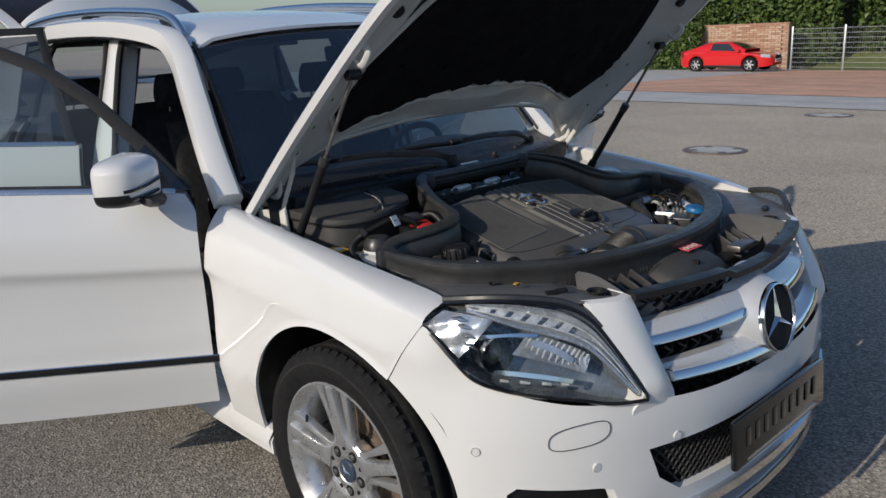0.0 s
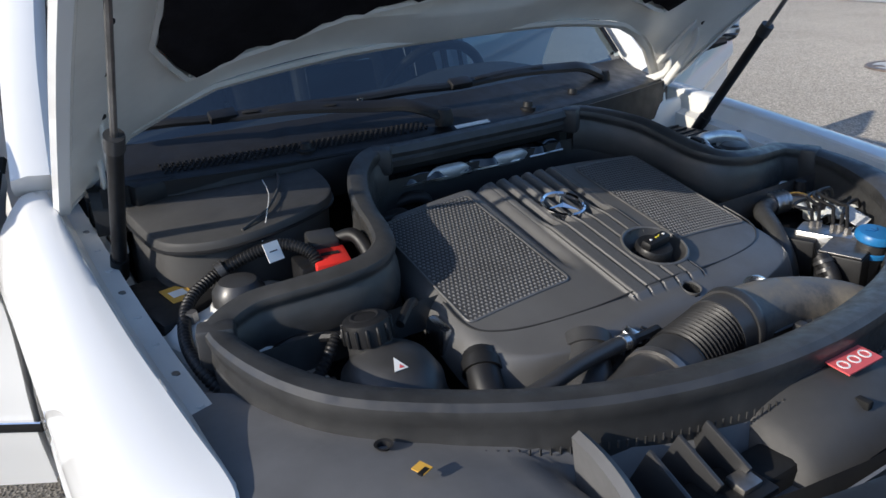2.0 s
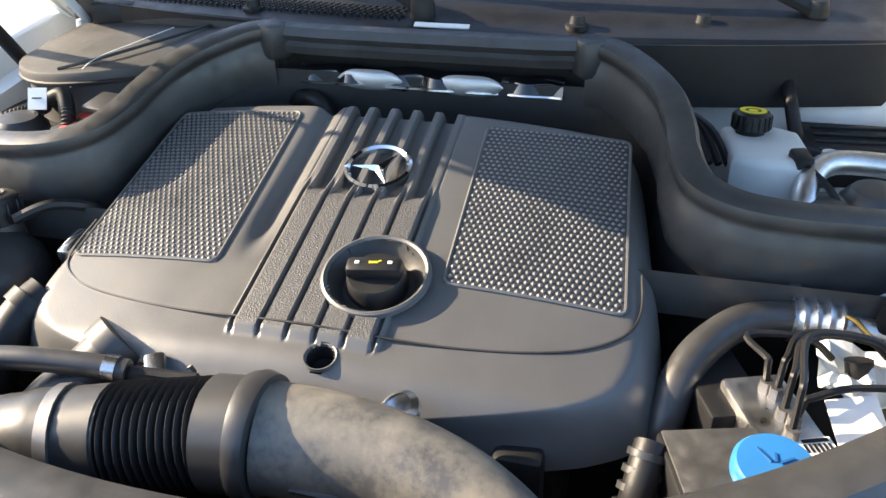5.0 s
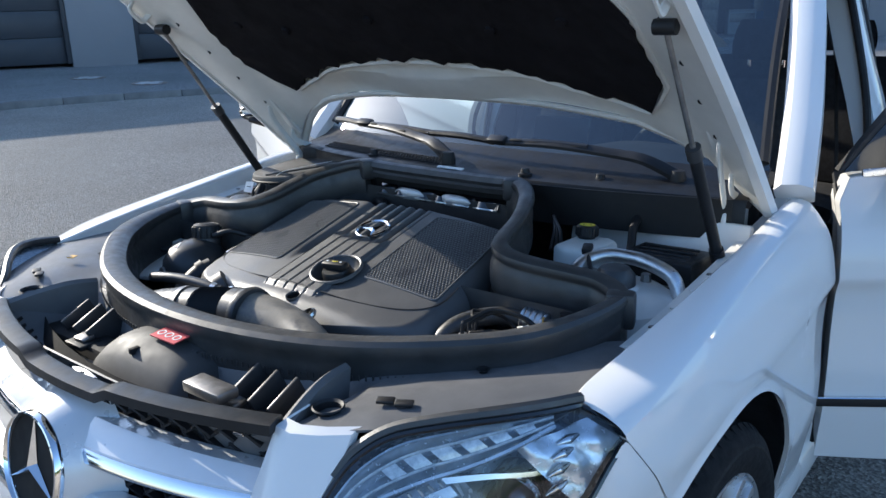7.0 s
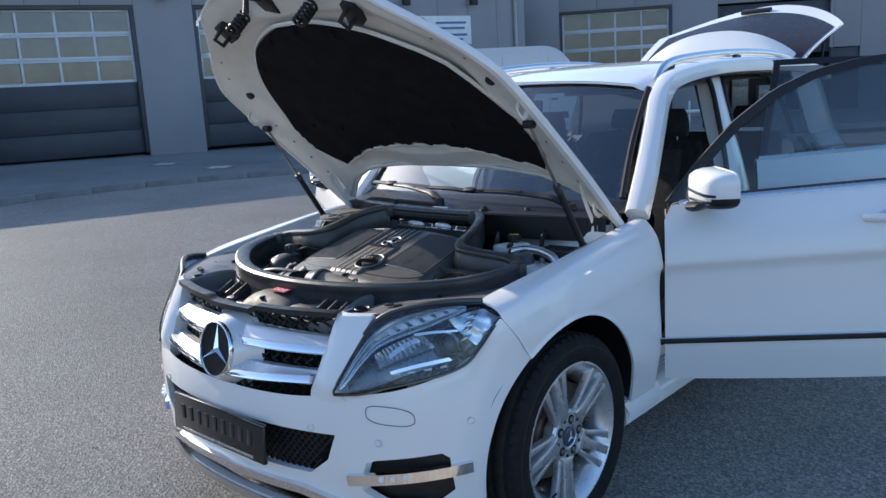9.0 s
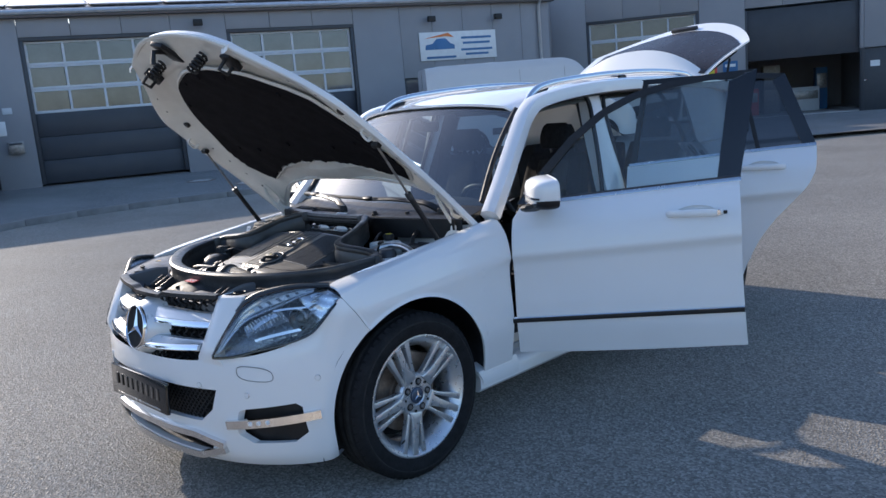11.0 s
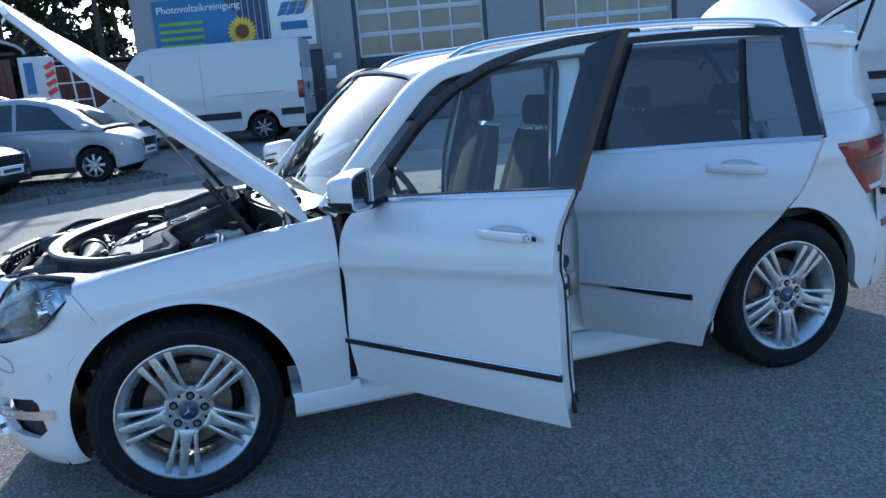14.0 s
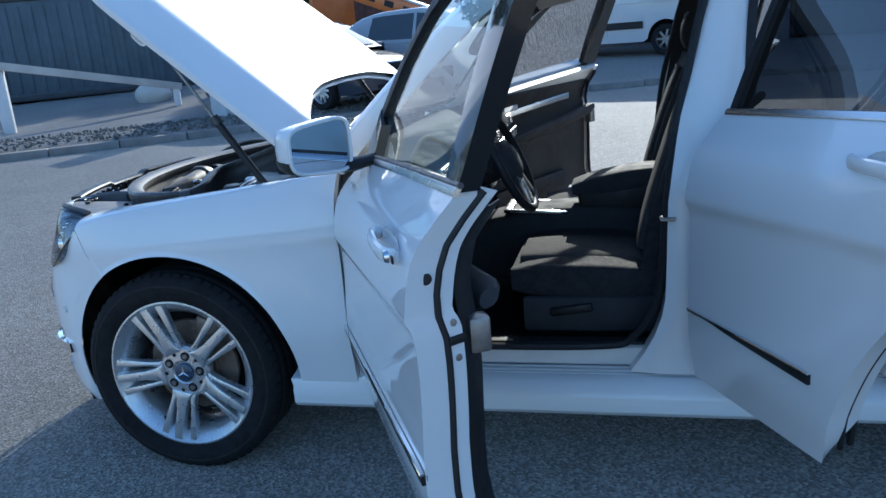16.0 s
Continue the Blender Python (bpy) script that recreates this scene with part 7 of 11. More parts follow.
ring = [SW @ Vector((0.183 * math.cos(a), 0.183 * math.sin(a), 0)) for a in lin(0, 2 * math.pi, 49)[:-1]]
sw = part("steering_wheel", tube(ring, 0.0155, 12, closed=True), BLACK, car, "black leather steering wheel")
part("airbag_boss", lathe([(0.0, 0.030), (0.05, 0.026), (0.075, 0.010), (0.08, -0.02), (0.05, -0.05)], 28, SW), TRIM, sw)
for a in (0, 2.6, -2.6):
    m = SW @ Matrix.Rotation(a + math.pi / 2 * 0, 4, "Z")
    part("wheel_spoke", box((0.11, 0.045 if a else 0.07, 0.018), m @ pose(-0.125 if not a else 0.125, 0, 0.0), 0.006), SATIN if not a else TRIM, sw)
part("steering_column", tube([SW @ Vector((0, 0, -0.03)), SW @ Vector((0, 0, -0.20))], 0.045, 14), BLACK, sw)
part("column_stalk", tube([SW @ Vector((0, 0.06, -0.06)), SW @ Vector((0.03, 0.19, -0.05))], [0.009, 0.007], 8), BLACK, sw)
# centre console: tunnel, open tray with a silver rim, armrest box
con = part("centre_console", loaf((-0.80, 0.0, 0.55), (-1.72, 0.0, 0.58), 0.24, 0.21, 0.30, 0.30, (0, 0, 1), power=0.25), TRIM, car, "dark centre console with silver tray rim")
m = pose(-1.13, 0.01, 0.702, 0, -3, 0)
for size, at in (((0.25, 0.022, 0.016), (0, 0.088, 0)), ((0.25, 0.022, 0.016), (0, -0.088, 0)), ((0.03, 0.198, 0.016), (0.11, 0, 0)), ((0.03, 0.198, 0.016), (-0.11, 0, 0))):
    part("tray_rim", box(size, m @ pose(*at), 0.004), SATIN, con)
# Tray floor lies just under the rim; near-black paints the hollow's shade.
part("tray_floor", box((0.20, 0.155, 0.006), m @ pose(0, 0, -0.006)), SHADEBLACK, con)
part("armrest", loaf((-1.27, 0.0, 0.775), (-1.62, 0.0, 0.828), 0.17, 0.18, 0.075, 0.085, (0.12, 0, 1), power=0.3), TRIM, con, "padded grey armrest lid")
part("armrest_box", box((0.33, 0.17, 0.14), pose(-1.46, 0, 0.72, 0, 6, 0), 0.02), BLACK, con)
part("armrest_latch", box((0.03, 0.04, 0.012), pose(-1.265, 0, 0.775, 0, 6, 0), 0.004), SATIN, con)
part("belt_buckle", box((0.025, 0.03, 0.09), pose(-1.62, -0.135, 0.66, 0, 18, 0), 0.008), BLACK, con)
part("buckle_button", box((0.014, 0.022, 0.008), pose(-1.635, -0.135, 0.708, 0, 18, 0), 0.003), RED, con)
for s in (1, -1):
    # rubber round the door openings
    ring = [(-0.67, 0.745, 1.03), (-0.665, 0.752, 0.75), (-0.675, 0.752, 0.50), (-0.74, 0.748, 0.425), (-1.0, 0.748, 0.415), (-1.40, 0.748, 0.42), (-1.50, 0.75, 0.455), (-1.575, 0.765, 0.60), (-1.600, 0.768, 0.85), (-1.630, 0.745, 1.10), (-1.690, 0.672, 1.36), (-1.725, 0.612, 1.53), (-1.62, 0.600, 1.575), (-1.25, 0.615, 1.535), (-1.05, 0.640, 1.44)]
    part("opening_seal", tube([(x, s * y, z) for x, y, z in curve_pts(ring, 6)], 0.013, 8), SEAL, car)
    ring = [(-1.90, 0.60, 1.565), (-1.850, 0.64, 1.46), (-1.830, 0.70, 1.26), (-1.800, 0.755, 1.02), (-1.785, 0.765, 0.66), (-1.82, 0.752, 0.46), (-1.90, 0.748, 0.42), (-2.12, 0.748, 0.425), (-2.25, 0.75, 0.50), (-2.34, 0.755, 0.66), (-2.47, 0.76, 0.86), (-2.60, 0.755, 1.06), (-2.62, 0.71, 1.24), (-2.52, 0.63, 1.50), (-2.38, 0.605, 1.56), (-2.0, 0.60, 1.575), (-1.92, 0.60, 1.57)]
    part("opening_seal", tube([(x, s * y, z) for x, y, z in curve_pts(ring, 6)], 0.013, 8), SEAL, car)
    # seat belt on the centre pillar, and the inner roof frames
    belt_run = [(-1.66, s * 0.69, 0.45), (-1.68, s * 0.66, 0.9), (-1.74, s * 0.60, 1.32)]
    b = part("seat_belt", sweep(curve_pts(belt_run, 6), [(-0.001, -0.023), (0.001, -0.023), (0.001, 0.023), (-0.001, 0.023)], up=(1, 0, 0)), FABRIC, car, "dark seat belt")
    part("belt_guide", box((0.05, 0.02, 0.05), pose(-1.74, s * 0.600, 1.335), 0.008), TRIM, b)
    part("kick_panel", box((0.16, 0.03, 0.50), pose(-0.70, s * 0.735, 0.68), 0.01), TRIM, car)
    part("rear_side_trim", thick(sheet([[(x, s * (side(x, z) - 0.10), z) for x in lin(-2.75, -3.45, 8)] for z in lin(0.72, 1.20, 6)]), 0.01), TRIM, car)
    part("wheel_box", box((0.62, 0.16, 0.30), pose(-2.86, s * 0.60, 0.66), 0.06), CARPET, car)
# sun visors and mirror
for y in (0.36, -0.36):
    part("sun_visor", box((0.13, 0.36, 0.015), pose(-1.14, y, 1.515, 0, 12, 0), 0.007), LIGHTTRIM, car)
mir = part("inner_mirror", box((0.025, 0.20, 0.06), pose(-1.015, 0, 1.455, 0, -10, 0), 0.012), BLACK, car)
part("mirror_glass", box((0.004, 0.185, 0.048), pose(-1.0295, 0, 1.452, 0, -10, 0), 0.0015), MIRROR, mir)
part("mirror_stem", tube([(-1.0, 0, 1.465), (-0.97, 0, 1.51)], 0.009, 8), BLACK, mir)

# ---------------------------------------------------------------- engine bay
def inner_wing(s):
    """Painted inner wing with its flange, seen beside the seal."""
    rows = []
    for x in lin(-0.66, 0.33, 22):
        y = fender_in(x) - 0.004
        z = fender_in_z(x)
        over = 0.372 + math.sqrt(max(0.0, 0.475 ** 2 - x * x))
        rows.append([(x, y, z - 0.012), (x, y - 0.018, z - 0.045), (x, y - 0.050, z - 0.050), (x, y - 0.058, z - 0.085), (x, y - 0.075, z - 0.095), (x, y - 0.10, max(z - 0.16, over)), (x, y - 0.11, max(z - 0.36, over - 0.002))])
    part("inner_wing", sided(thick(sheet(rows), 0.003), s), PRIMER, car, "white painted inner wing")
    for k in range(9):
        x = -0.50 + 0.085 * k
        y = fender_in(x) - 0.040
        part("wing_bolt", lathe([(0, 0.006), (0.006, 0.006), (0.0075, 0.0)], 6, Matrix.Translation((x, s * y, fender_in_z(x) - 0.049))), STEEL if k % 3 == 0 else PRIMER, car)


for s in (1, -1):
    inner_wing(s)
    part("strut_tower", lathe([(0.0, 0.905), (0.045, 0.905), (0.05, 0.898), (0.105, 0.892), (0.13, 0.875), (0.14, 0.83)], 32, pose(-0.135, s * 0.60, 0.012)), PRIMER, car, "white painted strut tower")
    part("damper_cap", lathe([(0.0, 0.945), (0.030, 0.940), (0.042, 0.925), (0.044, 0.900)], 24, pose(-0.135, s * 0.60, 0.012)), SOFT, car)
    for k in range(3):
        a = 2 * math.pi * k / 3 + 0.6
        part("tower_nut", lathe([(0, 0.912), (0.010, 0.912), (0.012, 0.892)], 6, pose(-0.135 + 0.082 * math.cos(a), s * 0.60 + 0.082 * math.sin(a), 0.012)), STEEL, car)
# Bay floor and radiator wall are near-black, the bay's shade put into their colour.
part("bay_floor", box((1.15, 1.30, 0.02), pose(0.05, 0, 0.52), 0.005), SHADEBLACK, car)
part("radiator_wall", box((0.06, 1.05, 0.34), pose(0.545, 0, 0.66), 0.01), SHADEBLACK, car)

# ---- rubber seal on its partition, a loop round the engine
half = [(0.488, 0.0, 0.926), (0.478, 0.137, 0.926), (0.448, 0.27, 0.927), (0.397, 0.395, 0.929), (0.318, 0.518, 0.933), (0.232, 0.612, 0.938), (0.118, 0.668, 0.946), (0.005, 0.682, 0.953),
        (-0.030, 0.625, 0.966), (-0.018, 0.560, 0.975), (-0.002, 0.490, 0.983), (-0.003, 0.430, 0.990), (-0.030, 0.390, 0.998), (-0.080, 0.373, 1.010), (-0.130, 0.366, 1.024), (-0.190, 0.348, 1.042), (-0.255, 0.310, 1.056), (-0.300, 0.255, 1.066), (-0.312, 0.16, 1.062), (-0.318, 0.0, 1.060)]
LOOP = [Vector(p) for p in half] + [Vector((x, -y, z)) for x, y, z in half[-2:0:-1]]
loop = curve_pts(LOOP, 6, closed=True)
def smooth(a, b, x):
    t = min(1, max(0, (x - a) / (b - a)))
    return t * t * (3 - 2 * t)


SEAL_SEC = [(-0.018, -0.128), (0.018, -0.136), (0.0245, -0.126), (0.0285, -0.110), (0.0300, -0.092), (0.0300, -0.076), (0.0285, -0.060), (0.0255, -0.046), (0.0220, -0.036), (0.0208, -0.031), (0.0212, -0.028), (0.0252, -0.022), (0.0268, -0.014), (0.0245, -0.005), (0.014, 0.001), (-0.002, 0.0045), (-0.015, 0.004), (-0.022, -0.002), (-0.023, -0.012), (-0.019, -0.020), (-0.0165, -0.034), (-0.018, -0.052), (-0.0185, -0.066), (-0.016, -0.080), (-0.018, -0.100)]
BRIDGE_SEC = [(-0.018, -0.040), (0.014, -0.040), (0.017, -0.028), (0.012, -0.022), (0.019, -0.012), (0.013, 0.000), (0.000, 0.004), (-0.012, 0.001), (-0.019, -0.014)]
mid = len(loop) // 2
behind = [k for k, p in enumerate(loop) if p.x < -0.25 and abs(p.y) < 0.245]
a, b = min(behind), max(behind)
run = loop[b:] + loop[:a + 1]
seal = part("bay_seal", sweep(run, SEAL_SEC, scale=[0.76 + 0.46 * smooth(0.0, 0.24, p.x) for p in run]), RUBBER, car, "thick black rubber bonnet seal, dusty")
part("seal_bridge", sweep(loop[a:b + 1], BRIDGE_SEC), RUBBER, seal)
ribs = bmesh.new()
for a, b in zip(loop, loop[1:] + loop[:1]):
    if a.x > 0.30:
        n = max(1, int((b - a).length / 0.009))
        for k in range(n):
            p = a.lerp(b, k / n)
            o = Vector((p.x - 0.05, p.y, 0)).normalized()
            tube([p + o * 0.0335 + Vector((0, 0, -0.062)), p + o * 0.0340 + Vector((0, 0, -0.052))], 0.0016, 4, ribs)
part("seal_ribs", ribs, RUBBER, seal)
# partition under the seal, thicker at the rear
rows = []
for z0 in lin(0, 1, 17):
    row = []
    for p in loop:
        o = Vector((p.x - 0.08, p.y, 0)).normalized()
        deep = 0.15 + 0.05 * min(1, max(0, (0.3 - p.x) / 0.4))
        flute = 0.006 * math.sin(z0 * math.pi) + (0.010 + 0.012 * z0) * (1 if p.x < 0.05 else 0.3)
        row.append(p + Vector((0, 0, -0.066 - deep * z0)) - o * flute)
    rows.append(row)
part("partition", thick(sheet(rows, close_u=True), 0.006), BLACK, seal, "black partition under the seal")
rows = []
for z0 in lin(0, 1, 7):
    rows.append([p + Vector((p.x - 0.05, p.y, 0)).normalized() * (0.013 + 0.010 * z0 + 0.003 * math.sin(z0 * 9)) + Vector((0, 0, -0.040 - 0.055 * z0)) for p in loop if p.x > 0.02])
part("seal_wall", sheet(rows), RUBBER, seal)
for s in (1, -1):
    part("seal_joint", box((0.045, 0.045, 0.055), pose(-0.300, s * 0.240, 1.042, 0, 0, s * 30), 0.010), SOFT, seal)
    part("seal_end_cap", box((0.04, 0.055, 0.07), pose(0.003, s * 0.682, 0.922, 0, 0, s * 20), 0.008), SOFT, seal)

# ---- engine cover
cov_half = spline([(-0.19, 0.300), (-0.15, 0.322), (-0.02, 0.342), (0.09, 0.358), (0.15, 0.362), (0.195, 0.350), (0.235, 0.300), (0.268, 0.15), (0.278, 0.02)])


def cov_z(x, y):
    z = 0.988 - 0.256 * (x + 0.155) - 0.028 * (abs(y) / 0.35) ** 2
    c = y - 0.005
    inside = smooth(0.086, 0.079, abs(c)) * smooth(0.225, 0.212, x)
    step = smooth(-0.035, 0.012 + 0.012 * math.cos(c * 20), x)
    w = (c + 0.078) / 0.0312
    rib = abs(w - round(w))
    z += inside * ((1 - step) * (-0.014 + 0.015 * smooth(0.24, 0.15, rib)) + step * (0.008 - 0.008 * smooth(0.105, 0.05, rib)))
    # scoop beside the spine on the right-hand side
    z -= 0.014 * math.exp(-((y + 0.103) / 0.013) ** 2) * smooth(0.13, 0.04, x)
    return z


WELL, BORE = Vector((0.129, 0.059)), Vector((0.236, 0.034))


def cover_top(x, u):
    h = cov_half(x)
    a = abs(u)
    w = smooth(0.240, 0.205, x)
    straight = u * 0.35 if a <= 0.36 else math.copysign(0.126 + (a - 0.36) / 0.64 * (h - 0.126), u)
    y = w * straight + (1 - w) * u * h
    e = max(0, (abs(u) - 0.91) / 0.09)
    f = smooth(0.222, 0.280, x)
    g = smooth(-0.168, -0.192, x)
    return Vector((x, y, cov_z(x, y) - 0.026 * e * e - 0.026 * f * f - 0.014 * g * g))


xs = lin(-0.19, 0.20, 84)[:-1] + lin(0.20, 0.278, 24)
us = lin(-1, -0.90, 9)[:-1] + lin(-0.90, -0.36, 34)[:-1] + lin(-0.36, 0.30, 150)[:-1] + lin(0.30, 0.90, 36) + lin(0.90, 1, 9)[1:]
rows = [[cover_top(x, u) for u in us] for x in xs]
edge = rows[0][:] + [r[-1] for r in rows[1:]] + rows[-1][-2::-1] + [r[0] for r in rows[-2:0:-1]]
bm = sheet(rows)
bmesh.ops.delete(bm, geom=[f for f in bm.faces if (f.calc_center_median().xy - WELL).length < 0.053 or (f.calc_center_median().xy - BORE).length < 0.0145], context="FACES")
skirt = [[p + Vector((p.x - 0.02, p.y, 0)).normalized() * (0.010 * math.sin(math.pi * k / 10)) + Vector((0, 0, -0.009 * k)) for p in edge] for k in range(5)]
sheet(skirt, close_u=True, bm=bm)
bmesh.ops.remove_doubles(bm, verts=bm.verts, dist=1e-4)
cover = part("engine_cover", bm, COVER, car, "dark grey grained engine cover with mesh panels", sharp=50)
cover.data.materials.append(KNURL)
for f in cover.data.polygons:
    if abs(f.center.y - 0.005) < 0.079 and 0.0 < f.center.x < 0.214 and f.normal.z > 0.6:
        f.material_index = 1


def on_cover(x, y, up=0.0):
    """The plane of the cover's top at a point."""
    n = Vector((0.256, 0, 1)).normalized()
    return Matrix.Translation(Vector((x, y, cov_z(x, y))) + n * up) @ n.to_track_quat("Z", "Y").to_matrix().to_4x4()


m = on_cover(WELL.x, WELL.y) @ pose(0, 0, 0.007 - cov_z(WELL.x, WELL.y) + 0.988 - 0.256 * (WELL.x + 0.155) - 0.028 * (WELL.y / 0.35) ** 2)
well = part("oil_well", lathe([(0.061, -0.003), (0.060, 0.0025), (0.057, 0.004), (0.054, 0.002)], 48, m), COVER, cover)
part("well_funnel", lathe([(0.0565, 0.0030), (0.052, -0.006), (0.046, -0.014), (0.040, -0.020), (0.0, -0.024)], 48, m), SOFT, well, "grey bowl round the oil cap")
cap = part("oil_cap", lathe([(0.0, 0.004), (0.030, 0.003), (0.033, -0.002), (0.034, -0.030)], 32, m), BLACK, cover, "black oil filler cap with yellow marks")
part("cap_grip", box((0.062, 0.022, 0.018), m @ pose(0, 0, 0.010, 0, 0, 8), 0.006), BLACK, cap)
part("cap_mark", box((0.010, 0.003, 0.002), m @ pose(0.0, 0.0, 0.0190, 0, 0, 8), 0.0005), YELLOW, cap)
part("cap_mark_spout", box((0.005, 0.0018, 0.002), m @ pose(0.006, 0.0025, 0.0190, 0, 0, 38), 0.0004), YELLOW, cap)
for dy in (-0.018, 0.018):
    part("cap_symbol", box((0.005, 0.0042, 0.0015), m @ pose(0, 0, 0.0192, 0, 0, 8) @ pose(dy, 0, 0), 0.0004), PAPER, cap)
m = on_cover(BORE.x, BORE.y)
bore = part("bolt_bore", lathe([(0.0175, -0.003), (0.017, 0.0012), (0.0155, 0.0005), (0.0150, -0.006)], 28, m), COVER, cover)
part("bore_floor", lathe([(0.0151, -0.003), (0.0145, -0.022), (0.0, -0.03)], 24, m), SHADEBLACK, bore)
m = on_cover(-0.055, 0.005, 0.016)
em = part("cover_emblem", lathe([(0.040, -0.012), (0.043, -0.004), (0.043, 0.002), (0.0395, 0.004), (0.036, 0.001), (0.0355, -0.006), (0.040, -0.012)], 44, m), CHROME, cover, "chrome star emblem in a ring")
part("emblem_star", star_bm(0.036, 0.0065, 0.006, m @ pose(0, 0, -0.003)), CHROME, em)

# mesh panels: a sunk field with rows of small raised lozenges
for s, quad in ((-1, ((-0.163, -0.328), (-0.158, -0.140), (0.128, -0.134), (0.122, -0.331))), (1, ((-0.172, 0.308), (-0.155, 0.124), (0.119, 0.131), (0.112, 0.325)))):
    a, b, c, d = (Vector(q) for q in quad)
    rows = []
    for u in lin(0, 1, 17):
        rows.append([Vector((p.x, p.y, cov_z(p.x, p.y) + 0.0015)) for p in (a.lerp(d, u).lerp(b.lerp(c, u), v) for v in lin(0, 1, 17))])
    field = part("mesh_panel", sheet(rows), FIELDSHADE, cover, "dark grey mesh panel with raised studs")
    bm = bmesh.new()
    nu, nv = 38, 25
    vs_, fs_ = [], []
    for i in range(nu):
        for j in range(nv):
            u, v = (i + 0.5) / nu, (j + 0.5 + (0.25 if i % 2 else -0.25)) / nv
            if not 0.015 < v < 0.985:
                continue
            p = a.lerp(d, u).lerp(b.lerp(c, u), v)
            z = cov_z(p.x, p.y) + 0.0016
            k = len(vs_)
            r = 0.0042
            vs_ += [(p.x - r, p.y, z), (p.x, p.y - r * 0.8, z), (p.x + r, p.y, z), (p.x, p.y + r * 0.8, z), (p.x - 0.0005, p.y, z + 0.0021)]
            fs_ += [(k, k + 1, k + 4), (k + 1, k + 2, k + 4), (k + 2, k + 3, k + 4), (k + 3, k, k + 4)]
    me = bpy.data.meshes.new("mesh_studs")
    me.from_pydata(vs_, [], fs_)
    me.materials.append(STUDSHEEN)
    o = new("mesh_studs", me)
    o.parent = field
    o["kind"] = "stuff"
    corners = [(a, b), (b, c), (c, d), (d, a)]
    rim = []
    for (q, w), (_, nxt) in zip(corners, corners[1:] + corners[:1]):
        d0, d1 = (w - q).normalized() * 0.012, (nxt - w).normalized() * 0.012
        line = [q.lerp(w, t) for t in lin(0.12, 0.88, 8)] + [(w - d0) * (1 - t) ** 2 + w * 2 * t * (1 - t) + (w + d1) * t ** 2 for t in lin(0, 1, 6)]
        rim += [Vector((p.x, p.y, cov_z(p.x, p.y) + 0.0012)) for p in line]
    part("panel_rim", tube(rim, 0.0022, 6, closed=True), COVER, field)
# fine seam round the front of the cover
pts = [(0.06, -0.338), (0.115, -0.338), (0.15, -0.318), (0.178, -0.26), (0.198, -0.15), (0.208, 0.0), (0.200, 0.15), (0.178, 0.26), (0.145, 0.318), (0.105, 0.340), (0.05, 0.338)]
part("cover_seam", tube(curve_pts([(x, y, cov_z(x, y) + 0.0004) for x, y in pts], 6), 0.0016, 5), SOFT, cover)

# engine block seen in the gaps round the cover, its near-black colour painted shade
part("engine_block", box((0.42, 0.56, 0.26), pose(0.03, 0, 0.74), 0.03), SHADEBLACK, car)
for k in range(5):
    part("block_rib", box((0.03, 0.05, 0.12), pose(0.262, -0.10 + 0.085 * k, 0.77, 0, 0, 0), 0.008), BLACK, car)

# ---- coolant tank
TANK = Vector((0.128, -0.474, 0))
bm = lathe([(0.0, 0.902), (0.030, 0.899), (0.056, 0.886), (0.074, 0.860), (0.080, 0.825), (0.078, 0.78), (0.066, 0.74), (0.0, 0.73)], 40, pose(TANK.x, TANK.y, 0) @ Matrix.Diagonal((1.12, 0.98, 1, 1)))
tank = part("coolant_tank", bm, SOFT, car, "black coolant tank with ribbed cap and warning sticker")
part("tank_weld", lathe([(0.080, 0.812), (0.084, 0.815), (0.084, 0.821), (0.080, 0.824)], 40, pose(TANK.x, TANK.y, 0) @ Matrix.Diagonal((1.12, 0.98, 1, 1))), SOFT, tank)
NECK = Matrix.Translation((0.080, -0.480, 0.884)) @ pose(0, 0, 0, 4, -8, 0) @ Matrix.Diagonal((0.86, 0.86, 0.84, 1))
part("tank_neck", lathe([(0.048, -0.04), (0.040, 0.0), (0.040, 0.03)], 28, NECK), SOFT, tank)
tcap = part("tank_cap", lathe([(0.0, 0.060), (0.034, 0.060), (0.040, 0.056), (0.042, 0.048), (0.042, 0.018), (0.038, 0.014)], 36, NECK), BLACK, tank, "ribbed black screw cap")
for k in range(14):
    a = 2 * math.pi * k / 14
    part("cap_rib", box((0.008, 0.006, 0.034), NECK @ pose(0.042 * math.cos(a), 0.042 * math.sin(a), 0.034, 0, 0, math.degrees(a)), 0.002, None, 1), BLACK, tcap)
part("cap_dent", lathe([(0.020, 0.0605), (0.024, 0.0625), (0.028, 0.0605)], 28, NECK), BLACK, tcap)
st = Matrix.Translation((0.166, -0.484, 0.8970)) @ pose(0, 0, 0, 0, 24, 0) @ pose(0, 0, 0, 0, 0, 180)
part("warning_sticker", prism([(-0.011, -0.011), (0.012, 0.0), (-0.011, 0.011)][::-1], 0.0012, st), PAPER, tank)
part("sticker_mark", prism([(-0.009, -0.006), (-0.002, -0.002), (-0.008, 0.002)][::-1], 0.0018, st), REDLABEL, tank)
part("tank_screw", lathe([(0, 0.008), (0.008, 0.007), (0.010, 0)], 12, Matrix.Translation((0.214, -0.490, 0.840)) @ pose(0, 0, 0, 0, 70, 0)), STEEL, tank)
part("overflow_hose", tube(curve_pts([(0.07, -0.50, 0.905), (0.03, -0.54, 0.90), (0.0, -0.58, 0.89), (0.02, -0.64, 0.87), (0.05, -0.68, 0.83)], 6), 0.008, 8), BLACK, car)
